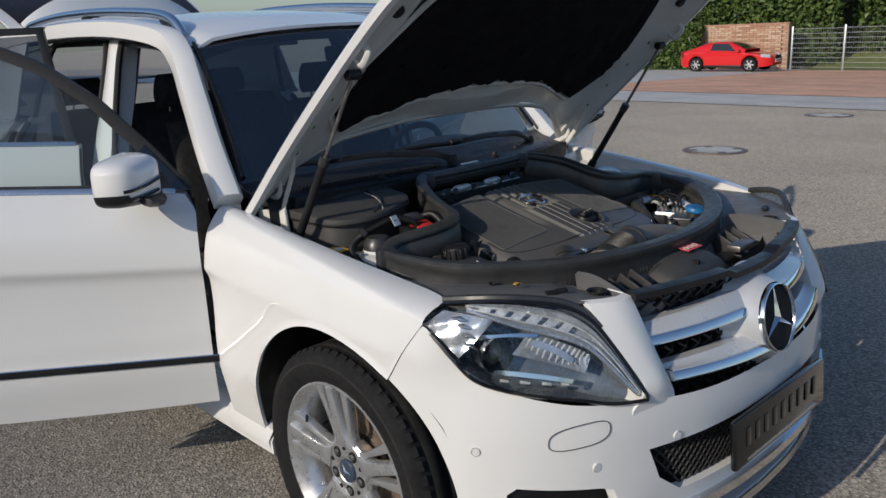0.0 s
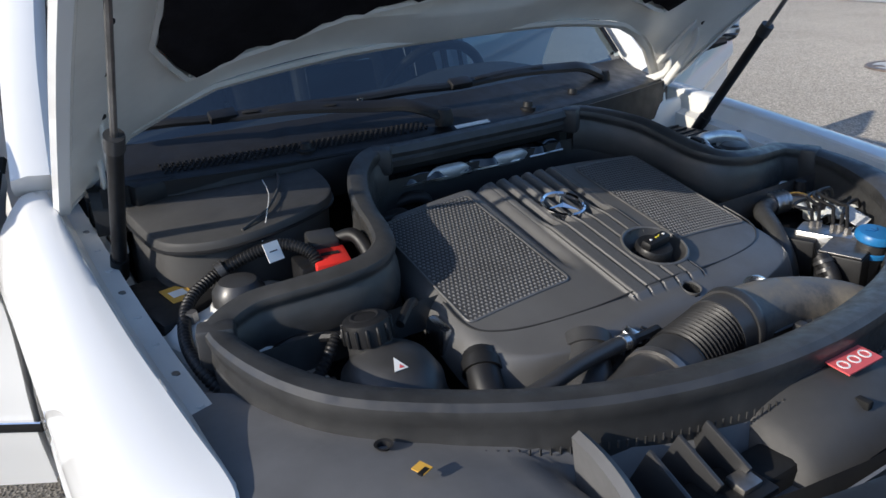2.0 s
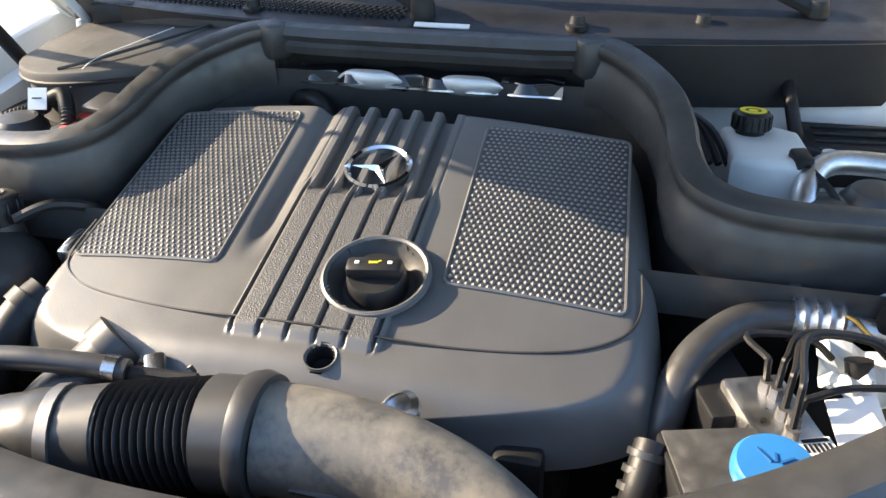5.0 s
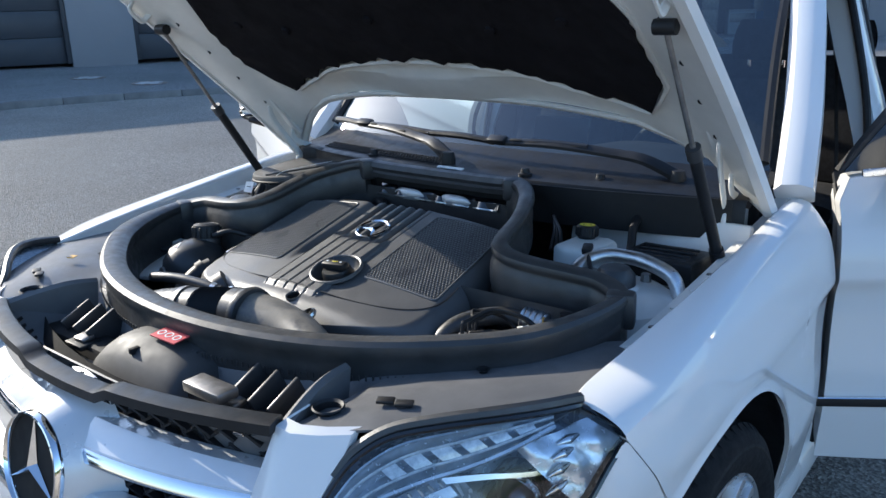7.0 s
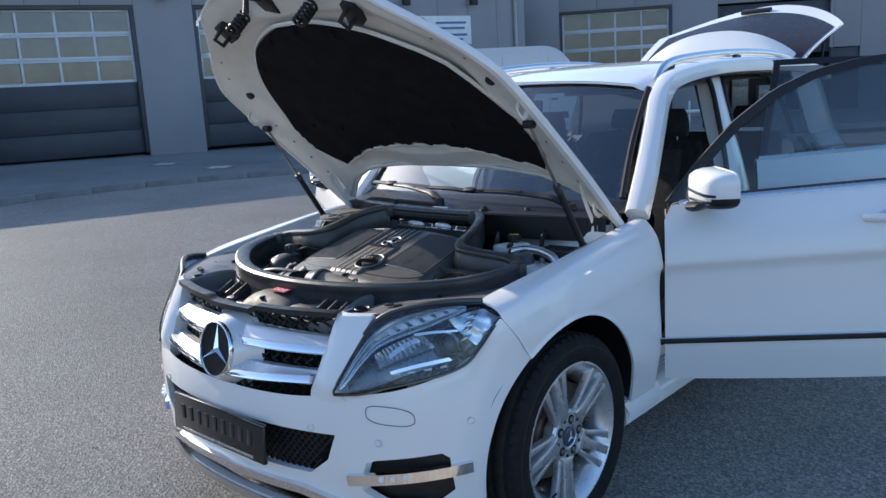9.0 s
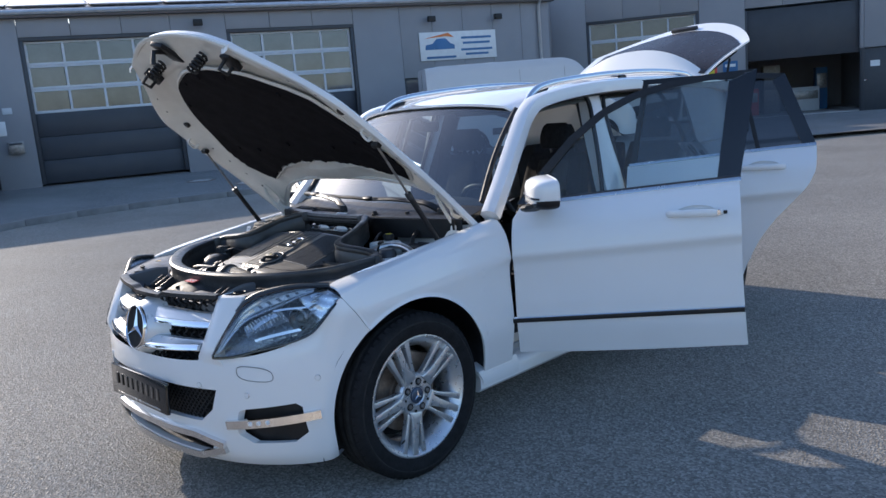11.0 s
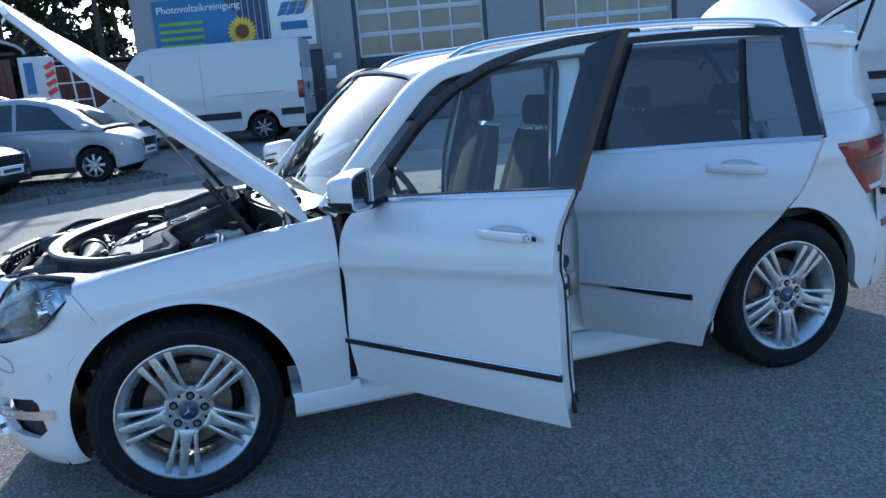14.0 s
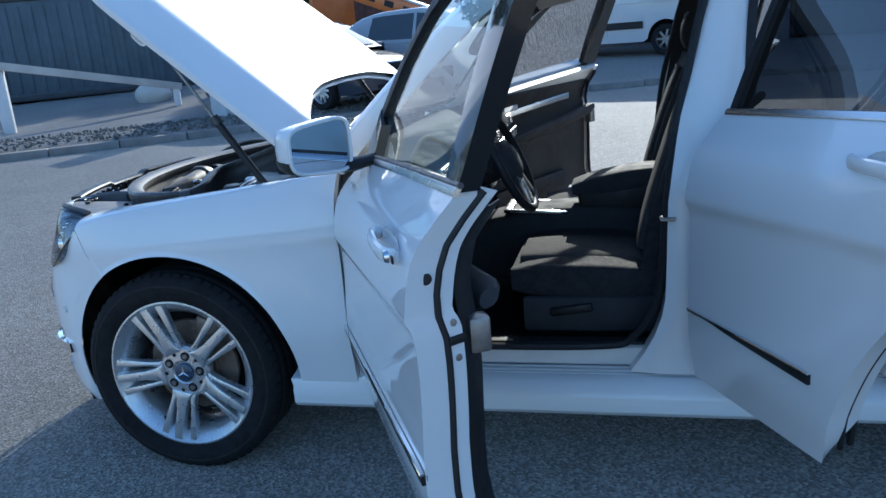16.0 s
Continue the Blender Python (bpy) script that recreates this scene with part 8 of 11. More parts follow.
hose = tube(curve_pts([(0.09, -0.435, 0.912), (0.06, -0.40, 0.922), (0.02, -0.37, 0.90), (-0.02, -0.375, 0.86)], 8), 0.0075, 8)
part("ribbed_hose", hose, BLACK, car)
part("white_wing_panel", box((0.27, 0.20, 0.012), pose(0.128, -0.622, 0.824, 4, 3, 10), 0.005), PRIMER, car, "white painted panel beside the tank")
part("white_bracket", box((0.10, 0.06, 0.030), pose(0.025, -0.675, 0.842, -8, -6, -6), 0.006), PRIMER, car)
part("panel_stud", lathe([(0, 0.022), (0.006, 0.022), (0.007, 0.008), (0.013, 0.006), (0.014, 0.0)], 12, pose(0.080, -0.548, 0.834)), STEEL, car)
pts = curve_pts([(0.050, -0.520, 0.905), (0.075, -0.56, 0.872), (0.110, -0.61, 0.852), (0.120, -0.66, 0.850), (0.105, -0.715, 0.862)], 26)
part("tank_hose", tube(pts, [0.0090 + 0.0011 * math.cos(k * 2.1) for k in range(len(pts))], 10), BLACK, car, "black corrugated hose beside the tank")


# ---- intake duct across the front
def corrugated(a, b, r, n, amp):
    p, prof = [], []
    for k in range(n * 6 + 1):
        t = k / (n * 6)
        p.append(Vector(a).lerp(Vector(b), t))
        prof.append(r + amp * math.cos(2 * math.pi * t * n))
    return tube(p, prof, 24)


path = curve_pts([(0.335, 0.020, 0.868), (0.331, 0.075, 0.866), (0.334, 0.140, 0.861), (0.352, 0.210, 0.850), (0.388, 0.272, 0.832), (0.415, 0.310, 0.795), (0.428, 0.330, 0.74)], 8)
n = len(path)
duct = part("intake_duct", tube(path, [0.0525 - 0.018 * (k / (n - 1)) for k in range(n)], 26, flat=0.9), DUCT, car, "smoky grey plastic intake duct, dusty")
part("duct_band", tube([(0.336, 0.000, 0.868), (0.335, 0.012, 0.868), (0.335, 0.022, 0.868)], [0.058, 0.061, 0.058], 28), SOFT, duct)
part("duct_sleeve", tube([(0.338, -0.030, 0.866), (0.336, 0.004, 0.868)], 0.0545, 28), SOFT, duct)
part("duct_seam", tube([p + Vector((0.045, 0.0, -0.012)) for p in path[6:30]], 0.004, 6), SOFT, duct)
for k, t in enumerate((12, 17, 22, 27)):
    part("duct_clip", box((0.016, 0.02, 0.014), Matrix.Translation(path[t] + Vector((0.060, 0, -0.008))), 0.003), SOFT, duct)
part("corrugated_hose", corrugated((0.352, -0.125, 0.853), (0.338, -0.028, 0.866), 0.050, 12, 0.0035), BLACK, car, "black corrugated intake hose")
part("hose_cuff", tube([(0.360, -0.170, 0.846), (0.352, -0.122, 0.853)], 0.052, 26), SOFT, car)
part("hose_clamp", tube([(0.363, -0.180, 0.845), (0.360, -0.168, 0.846)], 0.056, 26), STEEL, car)
part("turbo_pipe", tube(curve_pts([(0.360, -0.175, 0.846), (0.372, -0.24, 0.838), (0.40, -0.31, 0.81), (0.42, -0.35, 0.75)], 6), [0.050] * 4 + [0.047] * 15, 22), SOFT, car)
part("charge_pipe", tube(curve_pts([(0.235, -0.195, 0.862), (0.262, -0.215, 0.845), (0.315, -0.255, 0.81), (0.355, -0.285, 0.74)], 6), 0.034, 20), SOFT, car)
part("charge_pipe_ring", tube([(0.232, -0.192, 0.866), (0.248, -0.204, 0.855)], 0.0385, 20), SOFT, car)
part("water_hose", tube(curve_pts([(0.165, -0.345, 0.862), (0.20, -0.362, 0.845), (0.245, -0.375, 0.80), (0.265, -0.38, 0.72)], 6), 0.026, 16), BLACK, car)
part("hose_clip", tube([(0.178, -0.352, 0.858), (0.192, -0.359, 0.850)], 0.0305, 16), BLACK, car)
part("breather_hose", tube(curve_pts([(0.285, -0.155, 0.873), (0.292, -0.20, 0.880), (0.303, -0.27, 0.884), (0.312, -0.33, 0.880), (0.305, -0.385, 0.868), (0.26, -0.43, 0.85)], 8), 0.0125, 12), SOFT, car, "grey rubber breather hose")
part("breather_clip", tube([(0.286, -0.165, 0.874), (0.288, -0.178, 0.876)], 0.0145, 12), SATIN, car)
part("breather_tail", tube(curve_pts([(0.285, -0.155, 0.872), (0.280, -0.12, 0.868), (0.275, -0.085, 0.866)], 5), 0.008, 8), BLACK, car)
random.seed(11)
for k in range(5):
    p = Vector((0.262 + 0.01 * k % 0.03, -0.165 + 0.018 * k, 0.852))
    part("wire", tube(curve_pts([p, p + Vector((random.uniform(-.01, .02), 0.01, 0.015)), p + Vector((0.01, 0.03, random.uniform(-.02, .01)))], 4), 0.003, 5), BLACK, car)
part("sensor_plug", box((0.03, 0.022, 0.022), pose(0.268, -0.135, 0.866, 0, 20, 30), 0.004), SATIN, car)
part("oil_dip_ring", lathe([(0.0, 0.0), (0.016, 0.0), (0.022, 0.006), (0.022, 0.012), (0.016, 0.016)], 20, pose(0.285, 0.135, 0.872, 20, 20, 0)), SATIN, car)
part("connector_left", box((0.05, 0.02, 0.05), pose(0.08, -0.362, 0.865, 0, 10, 0), 0.006), SATIN, car)

# ---- air box and fuse box on the right-hand side (y < 0)
prof = [(-0.520, -0.66), (-0.47, -0.690), (-0.34, -0.690), (-0.25, -0.675), (-0.195, -0.60), (-0.188, -0.50), (-0.225, -0.395), (-0.31, -0.350), (-0.45, -0.345), (-0.52, -0.40)]
prof = [(p.x, p.y) for p in curve_pts([(a, b, 0) for a, b in prof], 4, closed=True)]
AIRBOX = plain("matt_air_box_plastic", (0.050, 0.049, 0.048), 0.62, spec=0.5, var=0.2, nscale=7, bscale=380, bstr=0.25, bdist=0.0006)
bm = prism(prof, 0.018, pose(0, 0, 1.002), 0.006, seg=2)
for v in bm.verts:
    v.co.z -= 0.022 * smooth(-0.36, -0.70, v.co.y) - 0.010 * smooth(-0.20, -0.45, v.co.x) * (v.co.z > 1.012)
airbox = part("air_box", bm, AIRBOX, car, "matt black moulded air box with a flat lid")
body = [((x + 0.36) * 0.965 - 0.362, (y + 0.52) * 0.965 - 0.52) for x, y in prof]
bm = prism(body, 0.21, pose(0, 0, 0.795), 0.004)
for v in bm.verts:
    v.co.z -= 0.022 * smooth(-0.36, -0.70, v.co.y) * (v.co.z > 0.9)
    v.co.x -= 0.030 * (v.co.z < 0.9) * smooth(-0.40, -0.20, v.co.x)
part("box_body", bm, AIRBOX, airbox)
part("lid_seam", tube([(x, y, 1.002 - 0.022 * smooth(-0.36, -0.70, y)) for x, y in prof], 0.0035, 6, closed=True), BLACK, airbox)
part("lid_rib", tube(curve_pts([(-0.44, -0.40, 1.029), (-0.33, -0.44, 1.027), (-0.24, -0.50, 1.019), (-0.20, -0.56, 1.008)], 5), 0.0028, 6), AIRBOX, airbox)
part("cable_tie", tube(curve_pts([(-0.37, -0.455, 1.032), (-0.29, -0.475, 1.029), (-0.215, -0.51, 1.018), (-0.185, -0.534, 0.985)], 6), 0.0008, 4), PAPER, car)
part("battery_tray", box((0.20, 0.16, 0.05), pose(-0.245, -0.66, 0.885, 0, 0, 8), 0.01), BLACK, car)
part("amber_label", box((0.055, 0.042, 0.002), pose(-0.235, -0.672, 0.912, 0, 4, 10)), AMBER, car)
part("amber_label_mark", box((0.022, 0.026, 0.003), pose(-0.235, -0.672, 0.912, 0, 4, 10)), PAPER, car)
fuse = part("fuse_cover", box((0.07, 0.085, 0.05), pose(-0.118, -0.462, 0.935, 0, 0, -8), 0.006), BLACK, car)
part("red_terminal_cap", box((0.062, 0.060, 0.022), pose(-0.100, -0.452, 0.958, 0, 8, -12), 0.006), RED, car, "red positive terminal cover")
part("red_cap_slot", box((0.008, 0.03, 0.003), pose(-0.100, -0.452, 0.9695, 0, 8, -12)), SHADEBLACK, car)
part("terminal_box", box((0.05, 0.05, 0.03), pose(-0.145, -0.445, 0.972, 0, 10, -12), 0.005), SOFT, car)
loom = [(-0.085, -0.475, 0.935), (-0.105, -0.482, 0.975), (-0.145, -0.515, 0.988), (-0.175, -0.560, 0.972), (-0.195, -0.615, 0.945), (-0.165, -0.672, 0.925), (-0.09, -0.705, 0.905), (0.0, -0.712, 0.895), (0.05, -0.69, 0.86)]
lp = curve_pts(loom, 30)
part("wiring_loom", tube(lp, [0.0103 + 0.0011 * math.cos(k * 2.1) for k in range(len(lp))], 12), BLACK, car, "black corrugated wiring loom")
part("loom_clip", tube([lp[112], lp[118]], 0.017, 10), SOFT, car)
part("paper_tag", box((0.032, 0.028, 0.0015), pose(-0.120, -0.540, 0.990, 0, 60, 12)), PAPER, car, "white paper tag on the loom")
part("tag_print", box((0.002, 0.014, 0.0022), pose(-0.1195, -0.540, 0.991, 0, 60, 12)), SOFT, car)
part("power_cable", tube(curve_pts([(-0.05, -0.41, 0.90), (-0.07, -0.395, 0.955), (-0.11, -0.40, 0.985), (-0.14, -0.42, 0.975)], 6), 0.012, 10), BLACK, car)
part("bonnet_lock_box", box((0.06, 0.09, 0.05), pose(-0.48, -0.63, 1.02, 0, 0, 10), 0.008), BLACK, car)
part("cowl_module", box((0.05, 0.11, 0.03), pose(-0.535, -0.58, 1.000, 0, 0, 6), 0.006), GALV, car)

# ---- left-hand side (y > 0): brake fluid, pipes, ABS unit, washer filler
res = part("brake_fluid_tank", prism([(-0.075, -0.045), (0.05, -0.055), (0.075, -0.02), (0.075, 0.045), (-0.05, 0.055), (-0.075, 0.03)], 0.085, pose(-0.225, 0.482, 0.878, 0, -4, 8), 0.012, seg=3), MILKY, car, "milky brake fluid tank with black cap")
m = pose(-0.270, 0.462, 0.966, 0, -6, 0) @ Matrix.Diagonal((0.80, 0.80, 0.92, 1))
part("brake_cap", lathe([(0.0, 0.026), (0.026, 0.026), (0.030, 0.022), (0.031, 0.0), (0.024, -0.004), (0.022, -0.03)], 28, m), BLACK, res, "black cap with yellow print")
part("cap_print", lathe([(0.0, 0.0268), (0.008, 0.0268), (0.008, 0.026)], 16, m), YELLOW, res)
part("cap_print_ring", lathe([(0.014, 0.0264), (0.014, 0.0272), (0.022, 0.0272), (0.022, 0.0264)], 28, m), YELLOW, res)
for k in range(18):
    a = 2 * math.pi * k / 18
    part("cap_knurl", box((0.004, 0.004, 0.020), m @ pose(0.031 * math.cos(a), 0.031 * math.sin(a), 0.011, 0, 0, math.degrees(a)), 0.001, None, 1), BLACK, res)
part("level_plug", box((0.03, 0.022, 0.02), pose(-0.175, 0.515, 0.965, 0, 12, 20), 0.004), BLACK, car)
part("level_cable", tube(curve_pts([(-0.165, 0.52, 0.962), (-0.13, 0.545, 0.950), (-0.11, 0.56, 0.93)], 5), 0.005, 6), BLACK, car)
part("brake_servo", lathe([(0.0, 0.06), (0.06, 0.06), (0.12, 0.03), (0.135, 0.0), (0.13, -0.06)], 36, Matrix.Translation((-0.47, 0.47, 0.775)) @ Vector((1, 0, 0.1)).to_track_quat("Z", "Y").to_matrix().to_4x4()), BLACK, car)
part("ac_pipe", tube(curve_pts([(-0.090, 0.508, 0.880), (-0.112, 0.516, 0.925), (-0.155, 0.526, 0.948), (-0.195, 0.551, 0.954), (-0.207, 0.590, 0.954), (-0.205, 0.640, 0.950), (-0.195, 0.700, 0.930), (-0.18, 0.725, 0.88)], 8), 0.0155, 14), ALU, car, "bare aluminium air conditioning pipe")
part("ac_valve", lathe([(0, 0.03), (0.010, 0.03), (0.012, 0.0)], 14, pose(-0.235, 0.56, 0.925)), MILKY, car)
part("grey_dome", lathe([(0, 0.03), (0.03, 0.024), (0.042, 0.0)], 24, pose(-0.115, 0.545, 0.915)), SOFT, car)
fbox = part("cabin_filter_box", prism([(-0.085, -0.075), (0.045, -0.085), (0.060, -0.06), (0.065, 0.085), (-0.075, 0.095)], 0.055, pose(-0.330, 0.618, 0.880, 0, -3, 4), 0.010, seg=3), BLACK, car, "black cover beside the brake fluid tank")
for k in range(4):
    part("cover_rib", box((0.006, 0.13, 0.006), pose(-0.375 + 0.028 * k, 0.620, 0.937, 0, -3, 4), 0.002), BLACK, fbox)
part("bulkhead_hose_left", tube(curve_pts([(-0.41, 0.520, 0.985), (-0.375, 0.525, 0.965), (-0.345, 0.535, 0.930), (-0.30, 0.545, 0.915)], 6), 0.010, 10), BLACK, car)
part("white_bulkhead", box((0.03, 0.44, 0.17), pose(-0.445, 0.55, 0.905, 0, -12, 0), 0.008), PRIMER, car)
for k in range(3):
    part("brake_line", tube(curve_pts([(-0.33 + 0.015 * k, 0.34 + 0.01 * k, 0.98), (-0.26 + 0.01 * k, 0.385 + 0.012 * k, 0.972), (-0.20, 0.41 + 0.012 * k, 0.94)], 5), 0.0055, 6), BLACK, car)
part("cooling_hose", tube(curve_pts([(0.20, 0.372, 0.76), (0.178, 0.374, 0.825), (0.130, 0.395, 0.866), (0.068, 0.443, 0.876), (0.042, 0.500, 0.873)], 8), 0.0190, 16), RUBBER, car, "thick black coolant hose")
pts = curve_pts([(0.042, 0.496, 0.873), (0.041, 0.522, 0.872), (0.042, 0.550, 0.871)], 9)
part("hose_fitting", tube(pts, [0.0235 + 0.0022 * math.cos(k * 1.55) for k in range(len(pts))], 18), ALU, car, "crimped aluminium hose fitting")
part("ac_line", tube(curve_pts([(0.042, 0.55, 0.871), (0.046, 0.59, 0.868), (0.052, 0.64, 0.858), (0.05, 0.69, 0.83)], 5), 0.0145, 12), ALU, car)
part("filler_valve", lathe([(0, 0.03), (0.012, 0.03), (0.014, 0.0)], 12, pose(0.048, 0.592, 0.878)), BLACK, car)
part("black_line", tube(curve_pts([(-0.11, 0.352, 0.935), (-0.05, 0.366, 0.870), (-0.005, 0.375, 0.862), (0.005, 0.43, 0.872), (0.0, 0.455, 0.876)], 7), 0.0075, 8), GLOSSBLACK, car)
part("plug_block", box((0.05, 0.075, 0.04), pose(0.005, 0.475, 0.872, 10, 0, 15), 0.01), SOFT, car)
for k in range(3):
    part("plug", box((0.018, 0.014, 0.016), pose(0.0 + 0.01 * k, 0.455 + 0.022 * k, 0.895, 0, 15, 15), 0.003), (BLACK, PAPER, SOFT)[k], car)
abs_unit = part("abs_block", box((0.105, 0.062, 0.09), pose(0.196, 0.468, 0.825, 0, 0, 20), 0.005), ALU, car, "raw aluminium brake valve block with pipes")
part("abs_motor", box((0.080, 0.105, 0.080), pose(0.268, 0.424, 0.826, 0, 0, 16), 0.004), BLACK, car)
part("motor_plate", box((0.074, 0.098, 0.003), pose(0.268, 0.424, 0.868, 0, 0, 16), 0.001), STEEL, car, "scratched grey cover plate")
part("abs_side", box((0.10, 0.06, 0.10), pose(0.150, 0.425, 0.810, 0, 0, 20), 0.004), BLACK, car)
for k, (x, y, rise, dx, dy) in enumerate(((0.168, 0.462, 0.034, -0.032, -0.020), (0.176, 0.470, 0.040, -0.044, 0.022), (0.205, 0.474, 0.044, -0.062, 0.020), (0.214, 0.482, 0.030, -0.020, 0.046), (0.232, 0.478, 0.052, -0.080, 0.016))):
    a = Vector((x, y, 0.870))
    b = a + Vector((dx * 0.12, dy * 0.12, rise))
    c = a + Vector((dx, dy, rise + 0.006))
    pts = [a, a + (b - a) * 0.8, b, b + (c - b) * 0.15, c, c + Vector((-0.012, 0.055, -0.004)), c + Vector((-0.020, 0.085, -0.030))]
    part("brake_pipe", tube(curve_pts(pts, 5), 0.0036, 7), BLACK, car)
    part("pipe_nut", lathe([(0, 0.012), (0.0065, 0.012), (0.0075, 0.0)], 6, Matrix.Translation(a)), STEEL, abs_unit)
part("orange_cable", tube(curve_pts([(0.045, 0.545, 0.888), (0.07, 0.555, 0.895), (0.10, 0.575, 0.885), (0.12, 0.59, 0.868)], 5), 0.0018, 6), AMBER, car)
part("copper_cable", tube(curve_pts([(0.05, 0.56, 0.884), (0.085, 0.565, 0.890), (0.11, 0.60, 0.87)], 5), 0.0035, 6), RUST, car)
part("cable_plug", tube([(0.135, 0.555, 0.845), (0.120, 0.55, 0.885)], [0.010, 0.014], 10), BLACK, car)
part("barcode_label", box((0.024, 0.032, 0.002), pose(0.240, 0.500, 0.871, 0, 0, 20)), PAPER, car)
for k in range(6):
    part("label_bar", box((0.010, 0.0022, 0.0026), pose(0.244 - 0.0013 * k, 0.490 + 0.0042 * k, 0.8715, 0, 0, 20)), BLACK, car)
part("label_text", box((0.004, 0.024, 0.0026), pose(0.232, 0.498, 0.8715, 0, 0, 20)), BLACK, car)
part("paper_slip", box((0.046, 0.044, 0.0015), pose(0.212, 0.534, 0.884, 12, 24, 14)), PAPER, car, "white paper slip")
part("white_moulding", box((0.06, 0.06, 0.04), pose(0.075, 0.635, 0.835, 0, 0, 10), 0.012), PRIMER, car)
# crumpled clear film round the pipes
random.seed(5)
rows = [[(0.085 + 0.011 * i, 0.515 + 0.012 * k, 0.866 + 0.014 * random.random() + 0.006 * math.sin(i + k)) for k in range(9)] for i in range(9)]
part("plastic_film", sheet(rows), MILKY, car, "crumpled milky plastic film", smooth=False)
m = pose(0.296, 0.455, 0.882, 0, 8, 0) @ Matrix.Diagonal((0.90, 0.90, 0.95, 1))
capline = plain("blue_cap_relief", (0.015, 0.09, 0.26), 0.5, var=0.1)
wf = part("washer_filler", lathe([(0.026, -0.12), (0.028, -0.02), (0.030, 0.0)], 24, m), SOFT, car)
part("washer_cap", lathe([(0.0, 0.020), (0.034, 0.019), (0.038, 0.014), (0.038, 0.004), (0.034, 0.0)], 32, m), BLUECAP, wf, "blue washer fluid cap")
part("cap_tether", lathe([(0.032, -0.030), (0.035, -0.028), (0.035, -0.020), (0.032, -0.018)], 28, m), BLUECAP, wf)
for k in range(3):
    part("cap_jet_mark", tube([m @ Vector((0.0, 0.004 * k - 0.004, 0.0205)), m @ Vector((-0.014 + 0.003 * k, 0.016 * (k - 1), 0.0198))], 0.0014, 4), capline, wf)
part("side_tray", box((0.25, 0.10, 0.02), pose(0.18, 0.40, 0.70, 0, 0, 0), 0.004), GALV, car)
part("right_tray_hose", tube(curve_pts([(0.255, 0.36, 0.86), (0.29, 0.352, 0.83), (0.30, 0.345, 0.78)], 5), 0.016, 10), BLACK, car)
for k in range(4):
    part("hose_ring", tube([(0.262 + 0.010 * k, 0.358 - 0.003 * k, 0.856 - 0.012 * k), (0.266 + 0.010 * k, 0.357 - 0.003 * k, 0.851 - 0.012 * k)], 0.019, 10), SOFT, car)

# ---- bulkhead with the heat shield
# Bulkhead sheet coloured near-black as the shade behind the engine.
part("bulkhead", sheet([[(-0.335 - 0.02 * (z < 0.9), y, z) for y in lin(-0.24, 0.24, 9)] for z in lin(0.62, 1.03, 8)]), SHADEBLACK, car)
rows = []
for y in lin(-0.205, 0.205, 60):
    w = 0.006 * math.sin(y * 95) + 0.004 * math.sin(y * 40)
    rows.append([(-0.318 + 0.004 * math.sin(y * 60), y, 1.004), (-0.300 + w, y, 0.998), (-0.292 + w, y, 0.982 + 0.3 * w), (-0.304, y, 0.968 + w)])
part("heat_shield", sheet(rows), GLOSSBLACK, car, "crumpled black heat shield with bright bulges")
part("shield_edge", tube([Vector(r[2]) + Vector((0.002, 0, 0)) for r in rows], 0.0022, 5), ALU, car)
for y in (-0.088, 0.066):
    rows = [[(-0.296 + 0.010 * math.cos(a) * (1 - (b / 0.052) ** 2), y + b, 0.990 + 0.016 * math.sin(a) * (1 - (b / 0.052) ** 4)) for a in lin(-1.5, 1.5, 9)] for b in lin(-0.052, 0.052, 15)]
    part("shield_bulge", sheet(rows), GALV, car)
for y in (-0.175, 0.165):
    part("shield_tab", box((0.006, 0.045, 0.03), pose(-0.300, y, 0.955, 0, -12, 0), 0.002), ALU, car)
for y in (-0.115, 0.095):
    part("bulkhead_stud", lathe([(0, 0.012), (0.007, 0.012), (0.010, 0)], 10, Matrix.Translation((-0.328, y, 0.935)) @ pose(0, 0, 0, 0, 90, 0)), STEEL, car)
part("bulkhead_hose", tube(curve_pts([(-0.31, -0.235, 0.925), (-0.29, -0.20, 0.955), (-0.275, -0.165, 0.955), (-0.28, -0.15, 0.92)], 8), 0.014, 10), BLACK, car)
part("bulkhead_plug", box((0.04, 0.06, 0.03), pose(-0.275, -0.235, 0.93), 0.008), SOFT, car)

# ---- cowl with its intake grids, nuts and label
rows = []
for y in lin(-0.74, 0.74, 45):
    a = abs(y) / 0.74
    xf = -0.372 - 0.11 * a ** 2 - 0.02 * a
    xb = -0.535 - 0.125 * a ** 2
    zf = 1.050 - 0.012 * a ** 2
    rows.append([(xf + 0.014, y, zf - 0.085), (xf + 0.010, y, zf - 0.012), (xf + 0.004, y, zf - 0.002), (xf - 0.008, y, zf + 0.002), (xf * 0.55 + xb * 0.45, y, zf + 0.012), (xf * 0.25 + xb * 0.75, y, zf + 0.022), (xb, y, 1.092 - 0.01 * a)])
cowl = part("cowl", thick(sheet(rows), 0.004), COWLBLACK, car, "black plastic cowl under the windscreen")
for y0, y1 in ((-0.60, -0.06),):
    bm = bmesh.new()
    for i in range(46):
        for j in range(5):
            y = y0 + (y1 - y0) * (i + 0.5 * (j % 2)) / 46
            a = abs(y) / 0.74
            xf = -0.372 - 0.11 * a ** 2 - 0.02 * a
            x = xf - 0.028 - 0.009 * j
            box((0.0075, 0.0045, 0.003), pose(x, y, 1.0585 + 0.0014 * j - 0.012 * a * a, 0, 4, 0), 0.0, bm)
    part("cowl_grid", bm, BLACK, cowl)["kind"] = "stuff"
